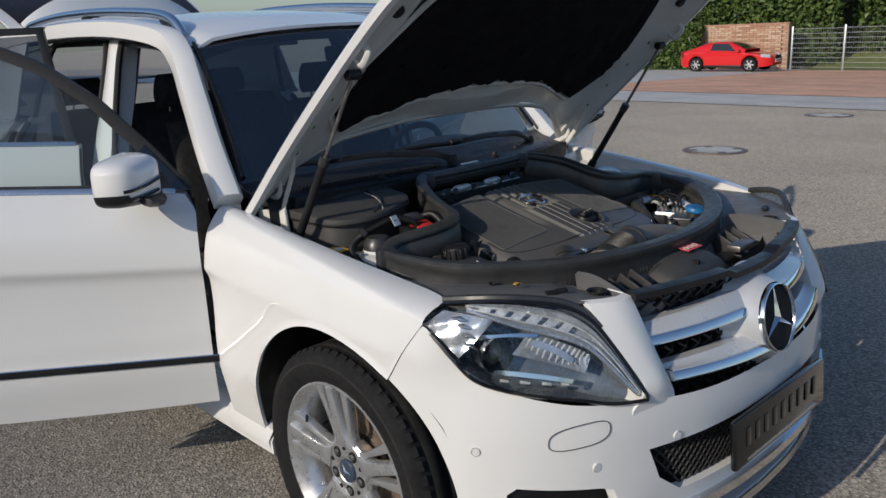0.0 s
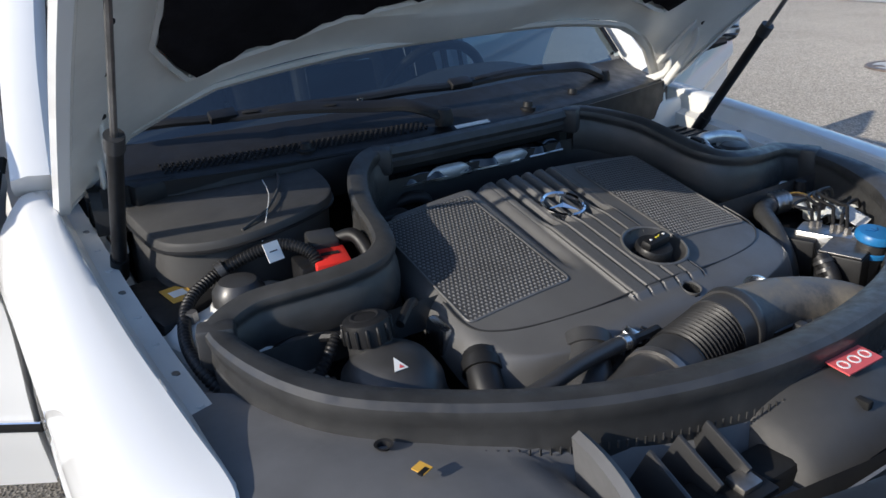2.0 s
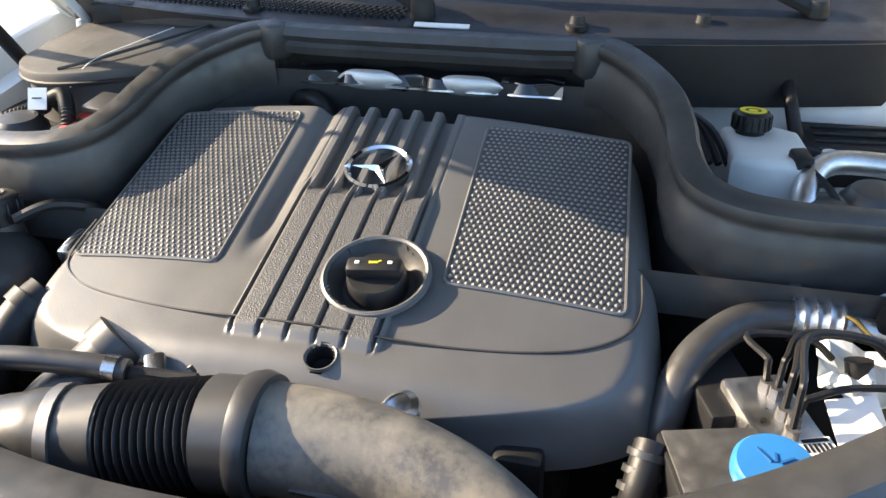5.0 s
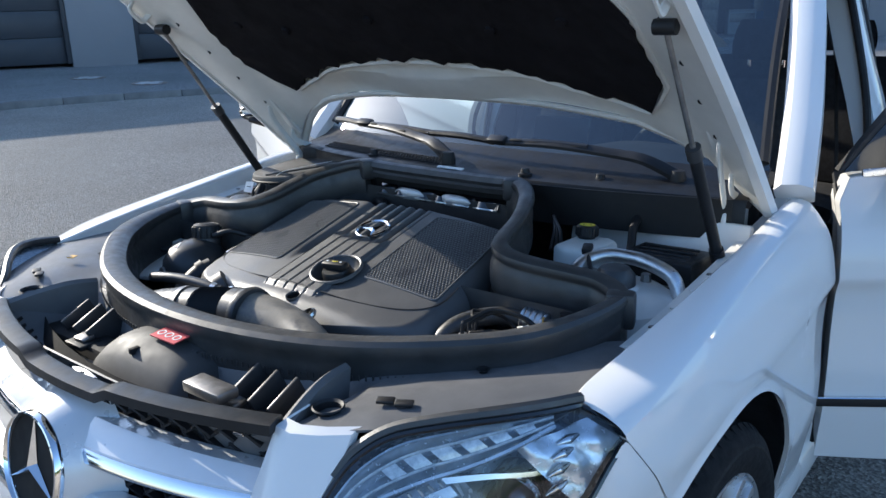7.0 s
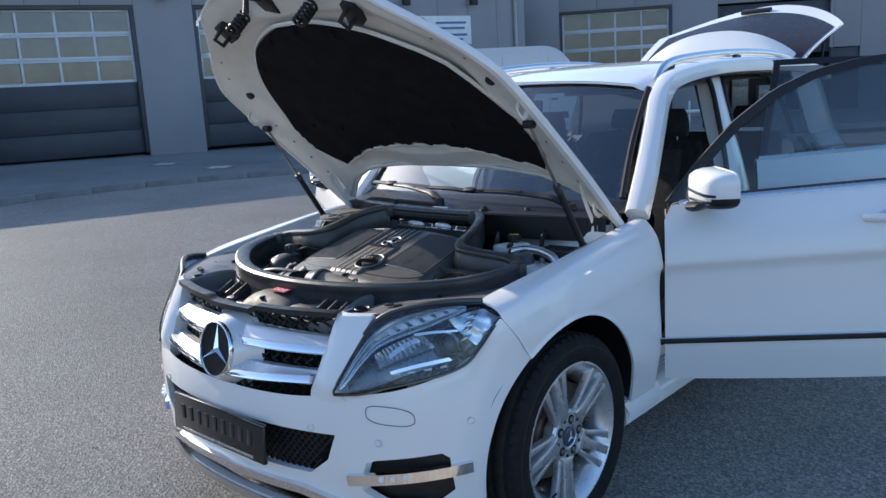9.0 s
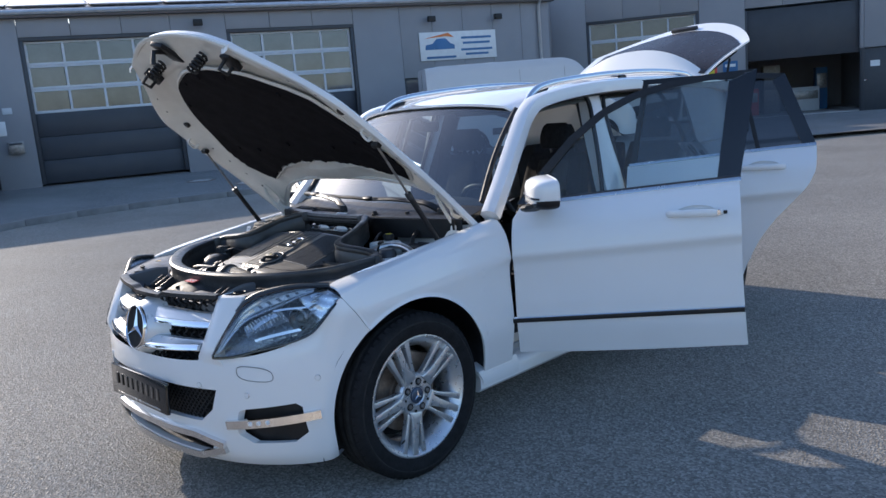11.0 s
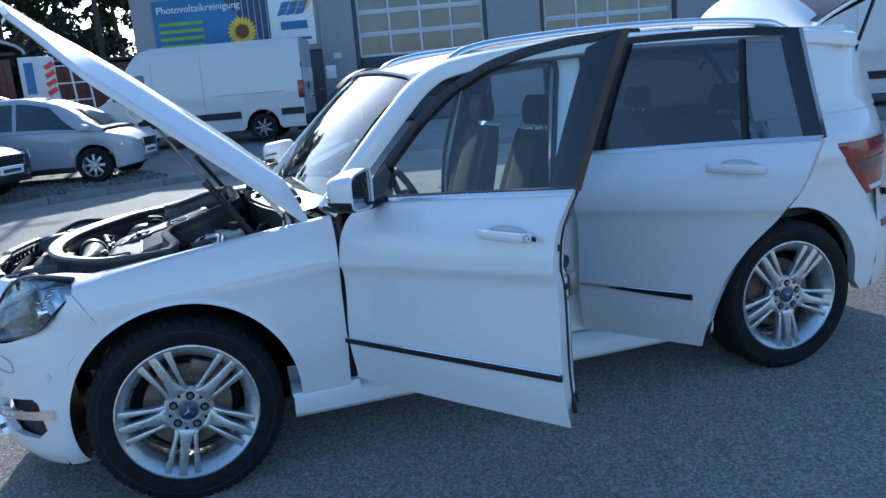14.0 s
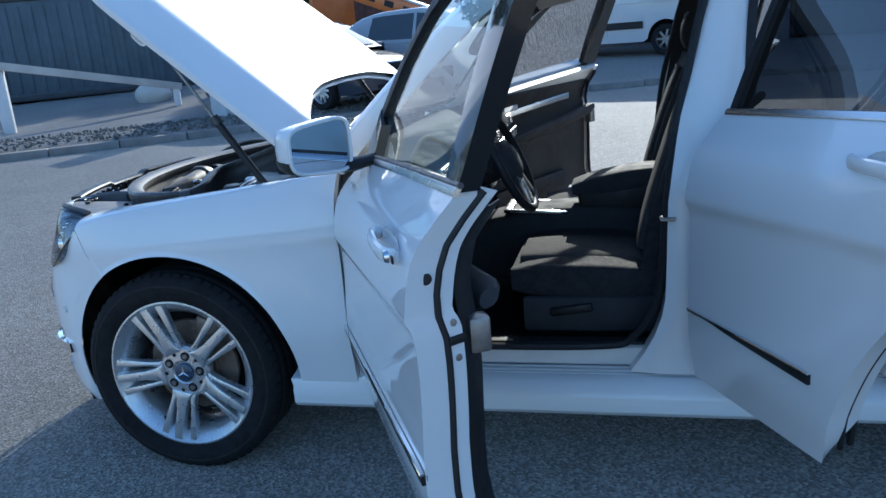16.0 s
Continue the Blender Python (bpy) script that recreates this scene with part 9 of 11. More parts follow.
for x, y, z in ((-0.408, 0.208, 1.060), (-0.464, 0.392, 1.055), (-0.430, -0.336, 1.058)):
    part("cowl_nut", lathe([(0, 0.018), (0.010, 0.015), (0.012, 0.004), (0.018, 0.002), (0.018, -0.006)], 16, pose(x, y, z - 0.004)), BLACK, cowl)
part("cowl_label", box((0.010, 0.085, 0.002), pose(-0.350, 0.012, 1.062, 0, 20, 0)), PAPER, cowl)
rows = [[(-0.352 - 0.115 * (abs(y) / 0.74) ** 2, y, z) for z in (1.043, 0.99, 0.95)] for y in lin(0.24, 0.72, 16)]
part("cowl_skirt", thick(sheet(rows), 0.004), BLACK, cowl)
rows = [[(-0.375 - 0.12 * (abs(y) / 0.74) ** 2, y, z) for z in (1.043, 1.01, 0.985)] for y in lin(-0.24, -0.72, 16)]
part("cowl_skirt", thick(sheet(rows), 0.004), BLACK, cowl)


def wiper(pivot, knee, clip, end, far, label):
    """Arm from its pivot to the clip, and the blade from end to end, lying on the glass."""
    w = thing("windscreen_wiper", label, "wiper", "wipers")
    arm = [pivot, pivot.lerp(knee, 0.5) + Vector((0.004, 0, 0.012)), knee, knee.lerp(clip, 0.5) + Vector((0.006, 0, 0.008)), clip]
    pts = curve_pts(arm, 8)
    part("arm", tube(pts, [0.019 - 0.006 * k / (len(pts) - 1) for k in range(len(pts))], 8, flat=0.55, up=(0.6, 0, 0.8)), COWLBLACK, w)
    part("pivot_cap", lathe([(0, 0.016), (0.016, 0.014), (0.020, 0.0), (0.020, -0.02)], 18, Matrix.Translation(pivot)), BLACK, w)
    bl = curve_pts([end, end.lerp(clip, 0.5) + Vector((0.004, 0, 0.004)), clip, clip.lerp(far, 0.5) + Vector((0.003, 0, 0.004)), far], 6)
    part("blade", tube(bl, 0.0100, 8, flat=0.9), COWLBLACK, w)
    part("blade_rubber", tube([p + Vector((-0.006, 0, -0.007)) for p in bl], 0.003, 5), RUBBER, w)
    part("clip_block", box((0.026, 0.055, 0.018), Matrix.Translation(clip + Vector((0.004, 0, 0.005))) @ pose(0, 0, 0, 0, 30, 0), 0.004), COWLBLACK, w)
    d = (knee - clip)
    # Arm slots are near-black blocks, their shade put into the colour.
    for k in range(4):
        p = clip + d * (0.18 + 0.17 * k)
        part("arm_slot", box((0.006, 0.034, 0.003), Matrix.Translation(p + Vector((0.010, 0, 0.0105))) @ pose(0, 0, 0, 0, 38, math.degrees(math.atan2(-d.x, d.y))), 0.001), SHADEBLACK, w)
    part("end_cap", lathe([(0, 0.004), (0.010, 0.003), (0.010, -0.003)], 14, Matrix.Translation(end)), SATIN, w)


wiper(Vector((-0.395, -0.030, 1.080)), Vector((-0.455, -0.17, 1.112)), Vector((-0.536, -0.462, 1.122)), Vector((-0.60, -0.655, 1.118)), Vector((-0.500, -0.165, 1.120)), "black windscreen wiper arm with blade, lying on the glass")
wiper(Vector((-0.535, 0.560, 1.065)), Vector((-0.52, 0.40, 1.108)), Vector((-0.486, 0.072, 1.117)), Vector((-0.498, -0.175, 1.121)), Vector((-0.510, 0.33, 1.118)), "black windscreen wiper arm with blade, lying on the glass")

# ---- front panel between the seal and the lamps
rows = []
for y in lin(-0.80, 0.80, 61):
    a = abs(y)
    xs_in = None
    pin = min(((p.x, p.y) for p in loop if p.x > -0.04), key=lambda q: abs(q[1] - max(-0.672, min(0.672, y))) - 0.2 * q[0])
    x_in = (pin[0] + 0.012) if a < 0.675 else (0.10 - 0.9 * (a - 0.675))
    y = max(-0.778, min(0.778, y))
    x_out = spline([(0.0, 0.652), (0.30, 0.648), (0.42, 0.632), (0.53, 0.594), (0.59, 0.555), (0.65, 0.515), (0.71, 0.472), (0.75, 0.420), (0.80, 0.345)])(a)
    z_in, z_out = 0.868 + 0.02 * smooth(0.3, 0.7, a), 0.882 + 0.012 * smooth(0.4, 0.6, a)
    sink = -0.075 * smooth(0.46, 0.36, a)
    rows.append([(x_in + (x_out - x_in) * t, y, z_in + (z_out - z_in) * t + sink * smooth(0.0, 0.2, t) * (1 if t < 0.999 else 0.4) + 0.008 * math.sin(math.pi * t) * smooth(0.45, 0.55, a)) for t in lin(0, 1, 15)])
lockp = part("lock_panel", thick(sheet(rows), 0.004), PANEL, car, "black plastic front cover panel")
for s in (1, -1):
    pts = curve_pts([(0.440, s * 0.395, 0.896), (0.49, s * 0.408, 0.902), (0.535, s * 0.420, 0.900), (0.585, s * 0.436, 0.893), (0.622, s * 0.448, 0.885)], 6)
    part("panel_fin", sweep(pts, [(-0.006, -0.075), (0.006, -0.075), (0.010, 0.0), (0.0, 0.007), (-0.010, 0.0)]), PANEL, lockp)
    part("panel_socket", lathe([(0.026, 0.006), (0.024, 0.008), (0.020, 0.004), (0.018, -0.02), (0.0, -0.025)], 24, pose(0.553, s * 0.470, 0.887, 0, 0, 0)), BLACK, lockp)
    part("panel_eye", lathe([(0.012, 0.004), (0.008, 0.003), (0.006, -0.01), (0, -0.01)], 16, pose(0.315, s * 0.590, 0.892)), BLACK, lockp)
    part("edge_bead", tube(curve_pts([(x - 0.010, s * (y - 0.008), z + 0.006) for x, y, z in HL_TOP[:7]], 6), 0.010, 8), RUBBER, lockp)
    for y in (0.50, 0.53):
        part("panel_clip", box((0.018, 0.028, 0.006), pose(0.500 - 0.3 * (y - 0.5), s * (y + 0.04), 0.902, 0, 0, s * 30), 0.002), BLACK, lockp)
    part("catch_opening", box((0.05, 0.065, 0.012), pose(0.565, s * 0.245, 0.826, 0, 0, 0), 0.004), BLACK, lockp)
    part("catch_tongue", box((0.03, 0.035, 0.012), pose(0.562, s * 0.245, 0.836, 0, 8, 0), 0.004), STEEL, lockp)
    for k in range(3):
        part("panel_rib", box((0.075, 0.007, 0.07), pose(0.515, s * (0.235 + 0.05 * k), 0.835, 0, 25, 0), 0.002), SOFT, lockp)
part("amber_tab", box((0.018, 0.016, 0.0016), pose(0.395, -0.585, 0.9085, 0, 3, 20)), AMBER, lockp)
part("amber_tab_mark", box((0.006, 0.014, 0.0022), pose(0.401, -0.587, 0.9085, 0, 3, 20)), BLACK, lockp)
prof = []
for y in lin(-0.165, 0.135, 25):
    e = 1 - ((y + 0.015) / 0.15) ** 2
    h = 0.028 * max(0.0, e) ** 0.35
    prof.append([(x - 0.022, y, b - 0.026 + k * h / 0.028) for x, b, k in ((0.445, 0.800, 0.050), (0.452, 0.832, 0.058), (0.475, 0.836, 0.068), (0.505, 0.836, 0.074), (0.535, 0.836, 0.075), (0.565, 0.835, 0.073), (0.592, 0.830, 0.066), (0.615, 0.820, 0.056), (0.632, 0.800, 0.042))])
snork = part("air_snorkel", thick(sheet(prof), 0.004), AIRBOX, car, "black air intake snorkel with red label")
RL = pose(0.528, 0.018, 0.8915, 0, 5, 0)
part("red_label", box((0.036, 0.076, 0.0025), RL), REDLABEL, snork, "red pictogram label")
for k in range(3):
    part("pictogram", lathe([(0.0065, 0.0), (0.0065, 0.0021), (0.0090, 0.0021), (0.0090, 0.0)], 18, RL @ pose(0.0, -0.024 + 0.024 * k, 0)), PAPER, snork)
# Notch is a near-black block standing for a shaded opening.
part("snorkel_notch", box((0.02, 0.012, 0.012), pose(0.575, -0.03, 0.867), 0.002), SHADEBLACK, snork)
part("latch_plate", box((0.045, 0.10, 0.02), pose(0.585, 0.215, 0.862, 0, 0, 0), 0.005), STEEL, car)

# ---------------------------------------------------------------- parked vehicles round the yard
def arch_low(x, base, axles, r):
    z = base
    for a in axles:
        d = r * r - (x - a) ** 2
        if d > 0:
            z = max(z, r * 0.93 + math.sqrt(d))
    return z


def road_wheel(parent, at, r, w, spokes, rim_mat):
    wh = part("wheel", lathe([(r * 0.62, -w / 2), (r * 0.60, 0), (r * 0.64, w * 0.36), (r * 0.68, w * 0.44)], 28), rim_mat, parent, at=at)
    part("tyre", lathe([(r * 0.64, -w / 2), (r * 0.93, -w / 2), (r, -w * 0.36), (r, w * 0.36), (r * 0.93, w / 2), (r * 0.66, w * 0.47)], 28), TYRE, wh)
    for k in range(spokes):
        m = Matrix.Rotation(2 * math.pi * k / spokes, 4, "Z")
        part("spoke", prism([(r * 0.10, -0.03), (r * 0.64, -0.022), (r * 0.64, 0.022), (r * 0.10, 0.03)], 0.02, m @ pose(0, 0, w * 0.25), 0.005), rim_mat, wh)
    part("hub", lathe([(0, w * 0.42), (r * 0.16, w * 0.40), (r * 0.19, w * 0.28)], 14), rim_mat, wh)
    # Disc painted near-black as shade between the spokes.
    part("brake_back", lathe([(0, w * 0.05), (r * 0.60, w * 0.05)], 20), SHADEBLACK, wh)
    return wh


def hull(st, axles, r, base, nose_round=0.0):
    """Lower body: st(x) gives half width, belt height and the height of its shoulder crease."""
    x0, x1 = st["x"]
    xs = sorted({*lin(x0, x1, 46), *[a + r * math.cos(t) for a in axles for t in lin(0, math.pi, 13)]})
    rows = []
    for x in xs:
        w, top = st["w"](x), st["belt"](x)
        lo = min(arch_low(x, base + st["rise"](x), axles, r), top - 0.05)
        col = []
        for k, f in enumerate(lin(0, 1, 9)):
            z = lo + (top - lo) * f
            bulge = 1 - 0.06 * (1 - f) ** 2 - 0.035 * f ** 3
            col.append(Vector((x, w * bulge, z)))
        col += [Vector((x, w * 0.90, top + 0.012)), Vector((x, w * 0.5, top + 0.028)), Vector((x, 0, top + 0.034))]
        col = [Vector((x, w * 0.55, lo + 0.02))] + col
        rows.append(col + [Vector((p.x, -p.y, p.z)) for p in reversed(col[:-1])])
    bm = sheet(rows)
    bm.verts.ensure_lookup_table()
    n = len(rows[0])
    bm.faces.new([bm.verts[i] for i in range(n)])
    bm.faces.new([bm.verts[(len(rows) - 1) * n + i] for i in range(n)][::-1])
    return bm


def cabin(prof, w_low, w_top, belt, inset=0.0, n=30):
    """Greenhouse between the belt and the roof line prof(x)."""
    x0, x1 = prof["x"]
    rows = []
    for x in lin(x0, x1, n):
        top, b = max(prof["z"](x), belt(x) + 0.005), belt(x)
        wl, wt = w_low(x), w_top(x)
        k = min(1.0, (top - b) / 0.40)
        wr = wl + (wt - wl) * k
        col = [Vector((x, wl - inset, b)), Vector((x, wl + (wr - wl) * 0.5 - inset, b + (top - b) * 0.5)), Vector((x, wr - inset, top - 0.05 * k)), Vector((x, wr * 0.90, top - 0.012 * k)), Vector((x, wr * 0.5, top)), Vector((x, 0, top + 0.008))]
        rows.append(col + [Vector((p.x, -p.y, p.z)) for p in reversed(col[:-1])])
    return sheet(rows), rows


def parked_car(name, label, paint, at, L, H, WB, r, front, roof_pts, belt_pts, panes, screens, spokes=5, group="parked cars", mirrors=True):
    """Car heading +x with its middle at the origin. roof_pts and belt_pts run from the rear (-) to the front."""
    car_ = thing(name, label, "car", group, at=at)
    W = 0.88
    belt_ = spline(belt_pts)
    width = spline([(-L / 2, W * 0.80), (-L / 2 + 0.12, W * 0.90), (-L / 2 + 0.5, W * 0.97), (-L / 6, W), (L / 6, W), (L / 2 - 0.65, W * 0.96), (L / 2 - 0.25, W * 0.85), (L / 2 - 0.06, W * 0.68), (L / 2, W * 0.56)])
    axles = (-L / 2 + front[1], -L / 2 + front[1] + WB)
    rise = spline([(-L / 2, 0.10), (-L / 2 + 0.25, 0.02), (0, 0.0), (L / 2 - 0.4, 0.02), (L / 2, 0.08)])
    part("body", hull(dict(x=(-L / 2, L / 2), w=width, belt=belt_, rise=rise), axles, r * 1.14, 0.20), paint, car_)
    roof_ = spline(roof_pts)
    wl = lambda x: width(x) * 0.93
    wt = lambda x: W * 0.68
    bm, rows = cabin(dict(x=(roof_pts[0][0], roof_pts[-1][0]), z=roof_), wl, wt, lambda x: belt_(x) + 0.01)
    part("roof", bm, paint, car_)
    for s in (1, -1):
        for x0, x1, x2, x3 in panes:
            rws = []
            for f in lin(0.10, 0.84, 6):
                row = []
                for x in lin(x0 + (x3 - x0) * f, x1 + (x2 - x1) * f, 8):
                    b, t = belt_(x) + 0.01, roof_(x)
                    k = min(1.0, (t - b) / 0.40)
                    wr = wl(x) + (wt(x) - wl(x)) * k
                    z = b + (t - b) * f
                    row.append((x, s * (wl(x) + (wr - wl(x)) * f + 0.006), z))
                rws.append(row)
            part("side_window", thick(sheet(rws), 0.004), CARGLASS, car_)
        part("door_handle", box((0.18, 0.03, 0.03), pose(-0.25, s * (W * 0.955), 0.78), 0.01), paint, car_)
        part("door_handle", box((0.18, 0.03, 0.03), pose(-1.05 if L > 4.1 else -0.9, s * (W * 0.95), 0.80), 0.01), paint, car_)
        part("sill_trim", box((WB - 2.3 * r, 0.03, 0.10), pose((axles[0] + axles[1]) / 2, s * W * 0.965, 0.25), 0.01), BLACK, car_)
        # lamps
        x = L / 2 - 0.24
        rws = [[(L / 2 - 0.40 + 0.33 * f - 0.02 * g, s * (width(L / 2 - 0.40 + 0.33 * f) * 0.975 + 0.004), 0.60 + 0.13 * g + 0.03 * (1 - f)) for f in lin(0, 1, 6)] for g in (0, 0.5, 1)]
        part("headlamp", thick(sheet(rws), 0.008), lamp_prism, car_, "clear headlamp")
        rws = [[(-L / 2 + 0.02 + 0.16 * f, s * (width(-L / 2 + 0.02 + 0.16 * f) * 0.985 + 0.004), 0.62 + 0.30 * g) for f in lin(0, 1, 5)] for g in (0, 0.5, 1)]
        part("tail_lamp", thick(sheet(rws), 0.008), TAILRED, car_)
        if mirrors:
            mr = part("door_mirror", loaf((screens[0] - 0.28, s * (W + 0.03), belt_(screens[0]) + 0.10), (screens[0] - 0.16, s * (W + 0.03), belt_(screens[0]) + 0.09), 0.20, 0.16, 0.14, 0.11, (0, 0, 1), 8), paint, car_)
        for a in axles:
            m = pose(a, s * (W - 0.10), r) @ Euler((radians(-90 * s), 0, 0)).to_matrix().to_4x4()
            road_wheel(car_, m, r, 0.20, spokes, ALLOY)
            rws = [[(a + r * 1.15 * math.cos(t), s * y, r * 1.07 + r * 1.15 * math.sin(t)) for y in (W * 0.90, W * 0.4)] for t in lin(0.0, math.pi, 14)]
            # Arch lining is near-black, the shade inside the arch painted in.
            part("wheel_housing", sheet(rws), SHADEBLACK, car_)
    # windscreen and rear window over the cabin's slopes
    for (xa, xb) in (screens[0:2], screens[2:4]):
        rws = []
        for f in lin(0.06, 0.94, 8):
            x = xa + (xb - xa) * f
            top, b = roof_(x), belt_(x) + 0.01
            k = min(1.0, (top - b) / 0.40)
            wr = wl(x) + (wt(x) - wl(x)) * k
            rws.append([(x, u * wr * 0.86, top + 0.014 - 0.010 * abs(u) ** 3) for u in lin(-1, 1, 9)])
        part("windscreen" if xa == screens[0] else "rear_window", sheet(rws), CARGLASS, car_)
    part("grille", box((0.03, 0.62, 0.17), pose(L / 2 + 0.005, 0, 0.60, 0, 6, 0), 0.02), BLACK, car_)
    part("grille_frame", tube([(L / 2 + 0.02, y, z) for y, z in ((-0.30, 0.52), (0.30, 0.52), (0.33, 0.69), (-0.33, 0.69))], 0.012, 6, closed=True), CHROME, car_)
    part("lower_intake", box((0.04, 0.95, 0.10), pose(L / 2 - 0.02, 0, 0.33), 0.02), BLACK, car_)
    fp = part("number_plate", box((0.02, 0.52, 0.11), pose(L / 2 + 0.025, 0, 0.46), 0.004), PAPER, car_)
    part("plate_bar", box((0.004, 0.40, 0.05), pose(L / 2 + 0.037, 0, 0.46)), GATEGREY, fp)
    # Plain box, near-black for the shade under the car.
    part("underbody", box((L * 0.86, W * 1.3, 0.10), pose(0, 0, 0.25), 0.02), SHADEBLACK, car_)
    return car_


def facing(x, y, dx, dy, dz=0.0):
    return pose(x, y, ground_z(x, y) + dz, 0, 0, math.degrees(math.atan2(dy, dx)))


FORE = 0.105
# dark estate car: heading towards the workshop drive
parked_car("dark_estate_car", "dark blue-grey estate car parked behind the kerb", DARKCAR, facing(4.6, -11.4, -0.887, 0.462, FORE + 0.04) @ Matrix.Scale(1.03, 4), 4.6, 1.46, 2.65, 0.315, (0, 1.02),
           [(-2.26, 0.99), (-2.12, 1.20), (-1.85, 1.38), (-1.2, 1.45), (-0.2, 1.46), (0.35, 1.40), (1.0, 1.10), (1.30, 0.93)],
           [(-2.3, 0.94), (-1.0, 0.92), (0.6, 0.885), (1.3, 0.85), (2.0, 0.76), (2.3, 0.66)],
           [(0.05, 1.02, 0.32, 0.02), (-0.95, -0.02, -0.04, -0.95), (-1.95, -1.03, -1.0, -1.72)], (1.28, 0.36, -2.24, -1.78), 10)
# small silver hatchback
parked_car("silver_hatchback", "small silver hatchback parked on the forecourt", SILVERCAR, facing(2.35, -13.0, -0.955, 0.295, FORE) @ Matrix.Scale(1.03, 4), 3.82, 1.55, 2.40, 0.30, (0, 0.72),
           [(-1.86, 1.02), (-1.72, 1.25), (-1.45, 1.42), (-0.8, 1.53), (-0.1, 1.545), (0.45, 1.44), (1.0, 1.16), (1.42, 0.93)],
           [(-1.9, 0.98), (-0.6, 0.93), (0.8, 0.90), (1.4, 0.86), (1.75, 0.76), (1.91, 0.66)],
           [(-0.05, 1.05, 0.42, -0.05), (-1.15, -0.12, -0.12, -1.05)], (1.40, 0.48, -1.84, -1.35), 8)
# red coupe by the brick wall
parked_car("red_coupe", "bright red coupe parked before a brick wall", REDCAR, facing(-16.1, 32.6, 0.97, 0.05, 0.02), 4.1, 1.28, 2.43, 0.315, (0, 0.80),
           [(-1.75, 0.92), (-1.45, 1.02), (-1.0, 1.18), (-0.45, 1.28), (0.0, 1.275), (0.35, 1.20), (0.95, 0.95)],
           [(-2.0, 0.88), (-1.0, 0.88), (0.4, 0.85), (1.1, 0.80), (1.7, 0.70), (2.05, 0.58)],
           [(-0.62, 0.62, 0.12, -0.55)], (0.93, 0.24, -1.70, -0.75), 6)
# dark car behind the silver one
parked_car("blue_hatchback", "blue-grey hatchback parked behind another car", SILVERCAR, facing(6.2, -16.2, -0.93, 0.36, FORE), 4.1, 1.46, 2.5, 0.30, (0, 0.80),
           [(-2.0, 1.0), (-1.85, 1.22), (-1.5, 1.40), (-0.8, 1.46), (-0.1, 1.46), (0.45, 1.36), (1.1, 1.06), (1.42, 0.90)],
           [(-2.05, 0.96), (-0.6, 0.92), (0.8, 0.88), (1.4, 0.84), (1.8, 0.74), (2.05, 0.64)],
           [(-0.05, 1.05, 0.42, -0.05), (-1.25, -0.12, -0.12, -1.15)], (1.40, 0.46, -1.98, -1.45), 8)


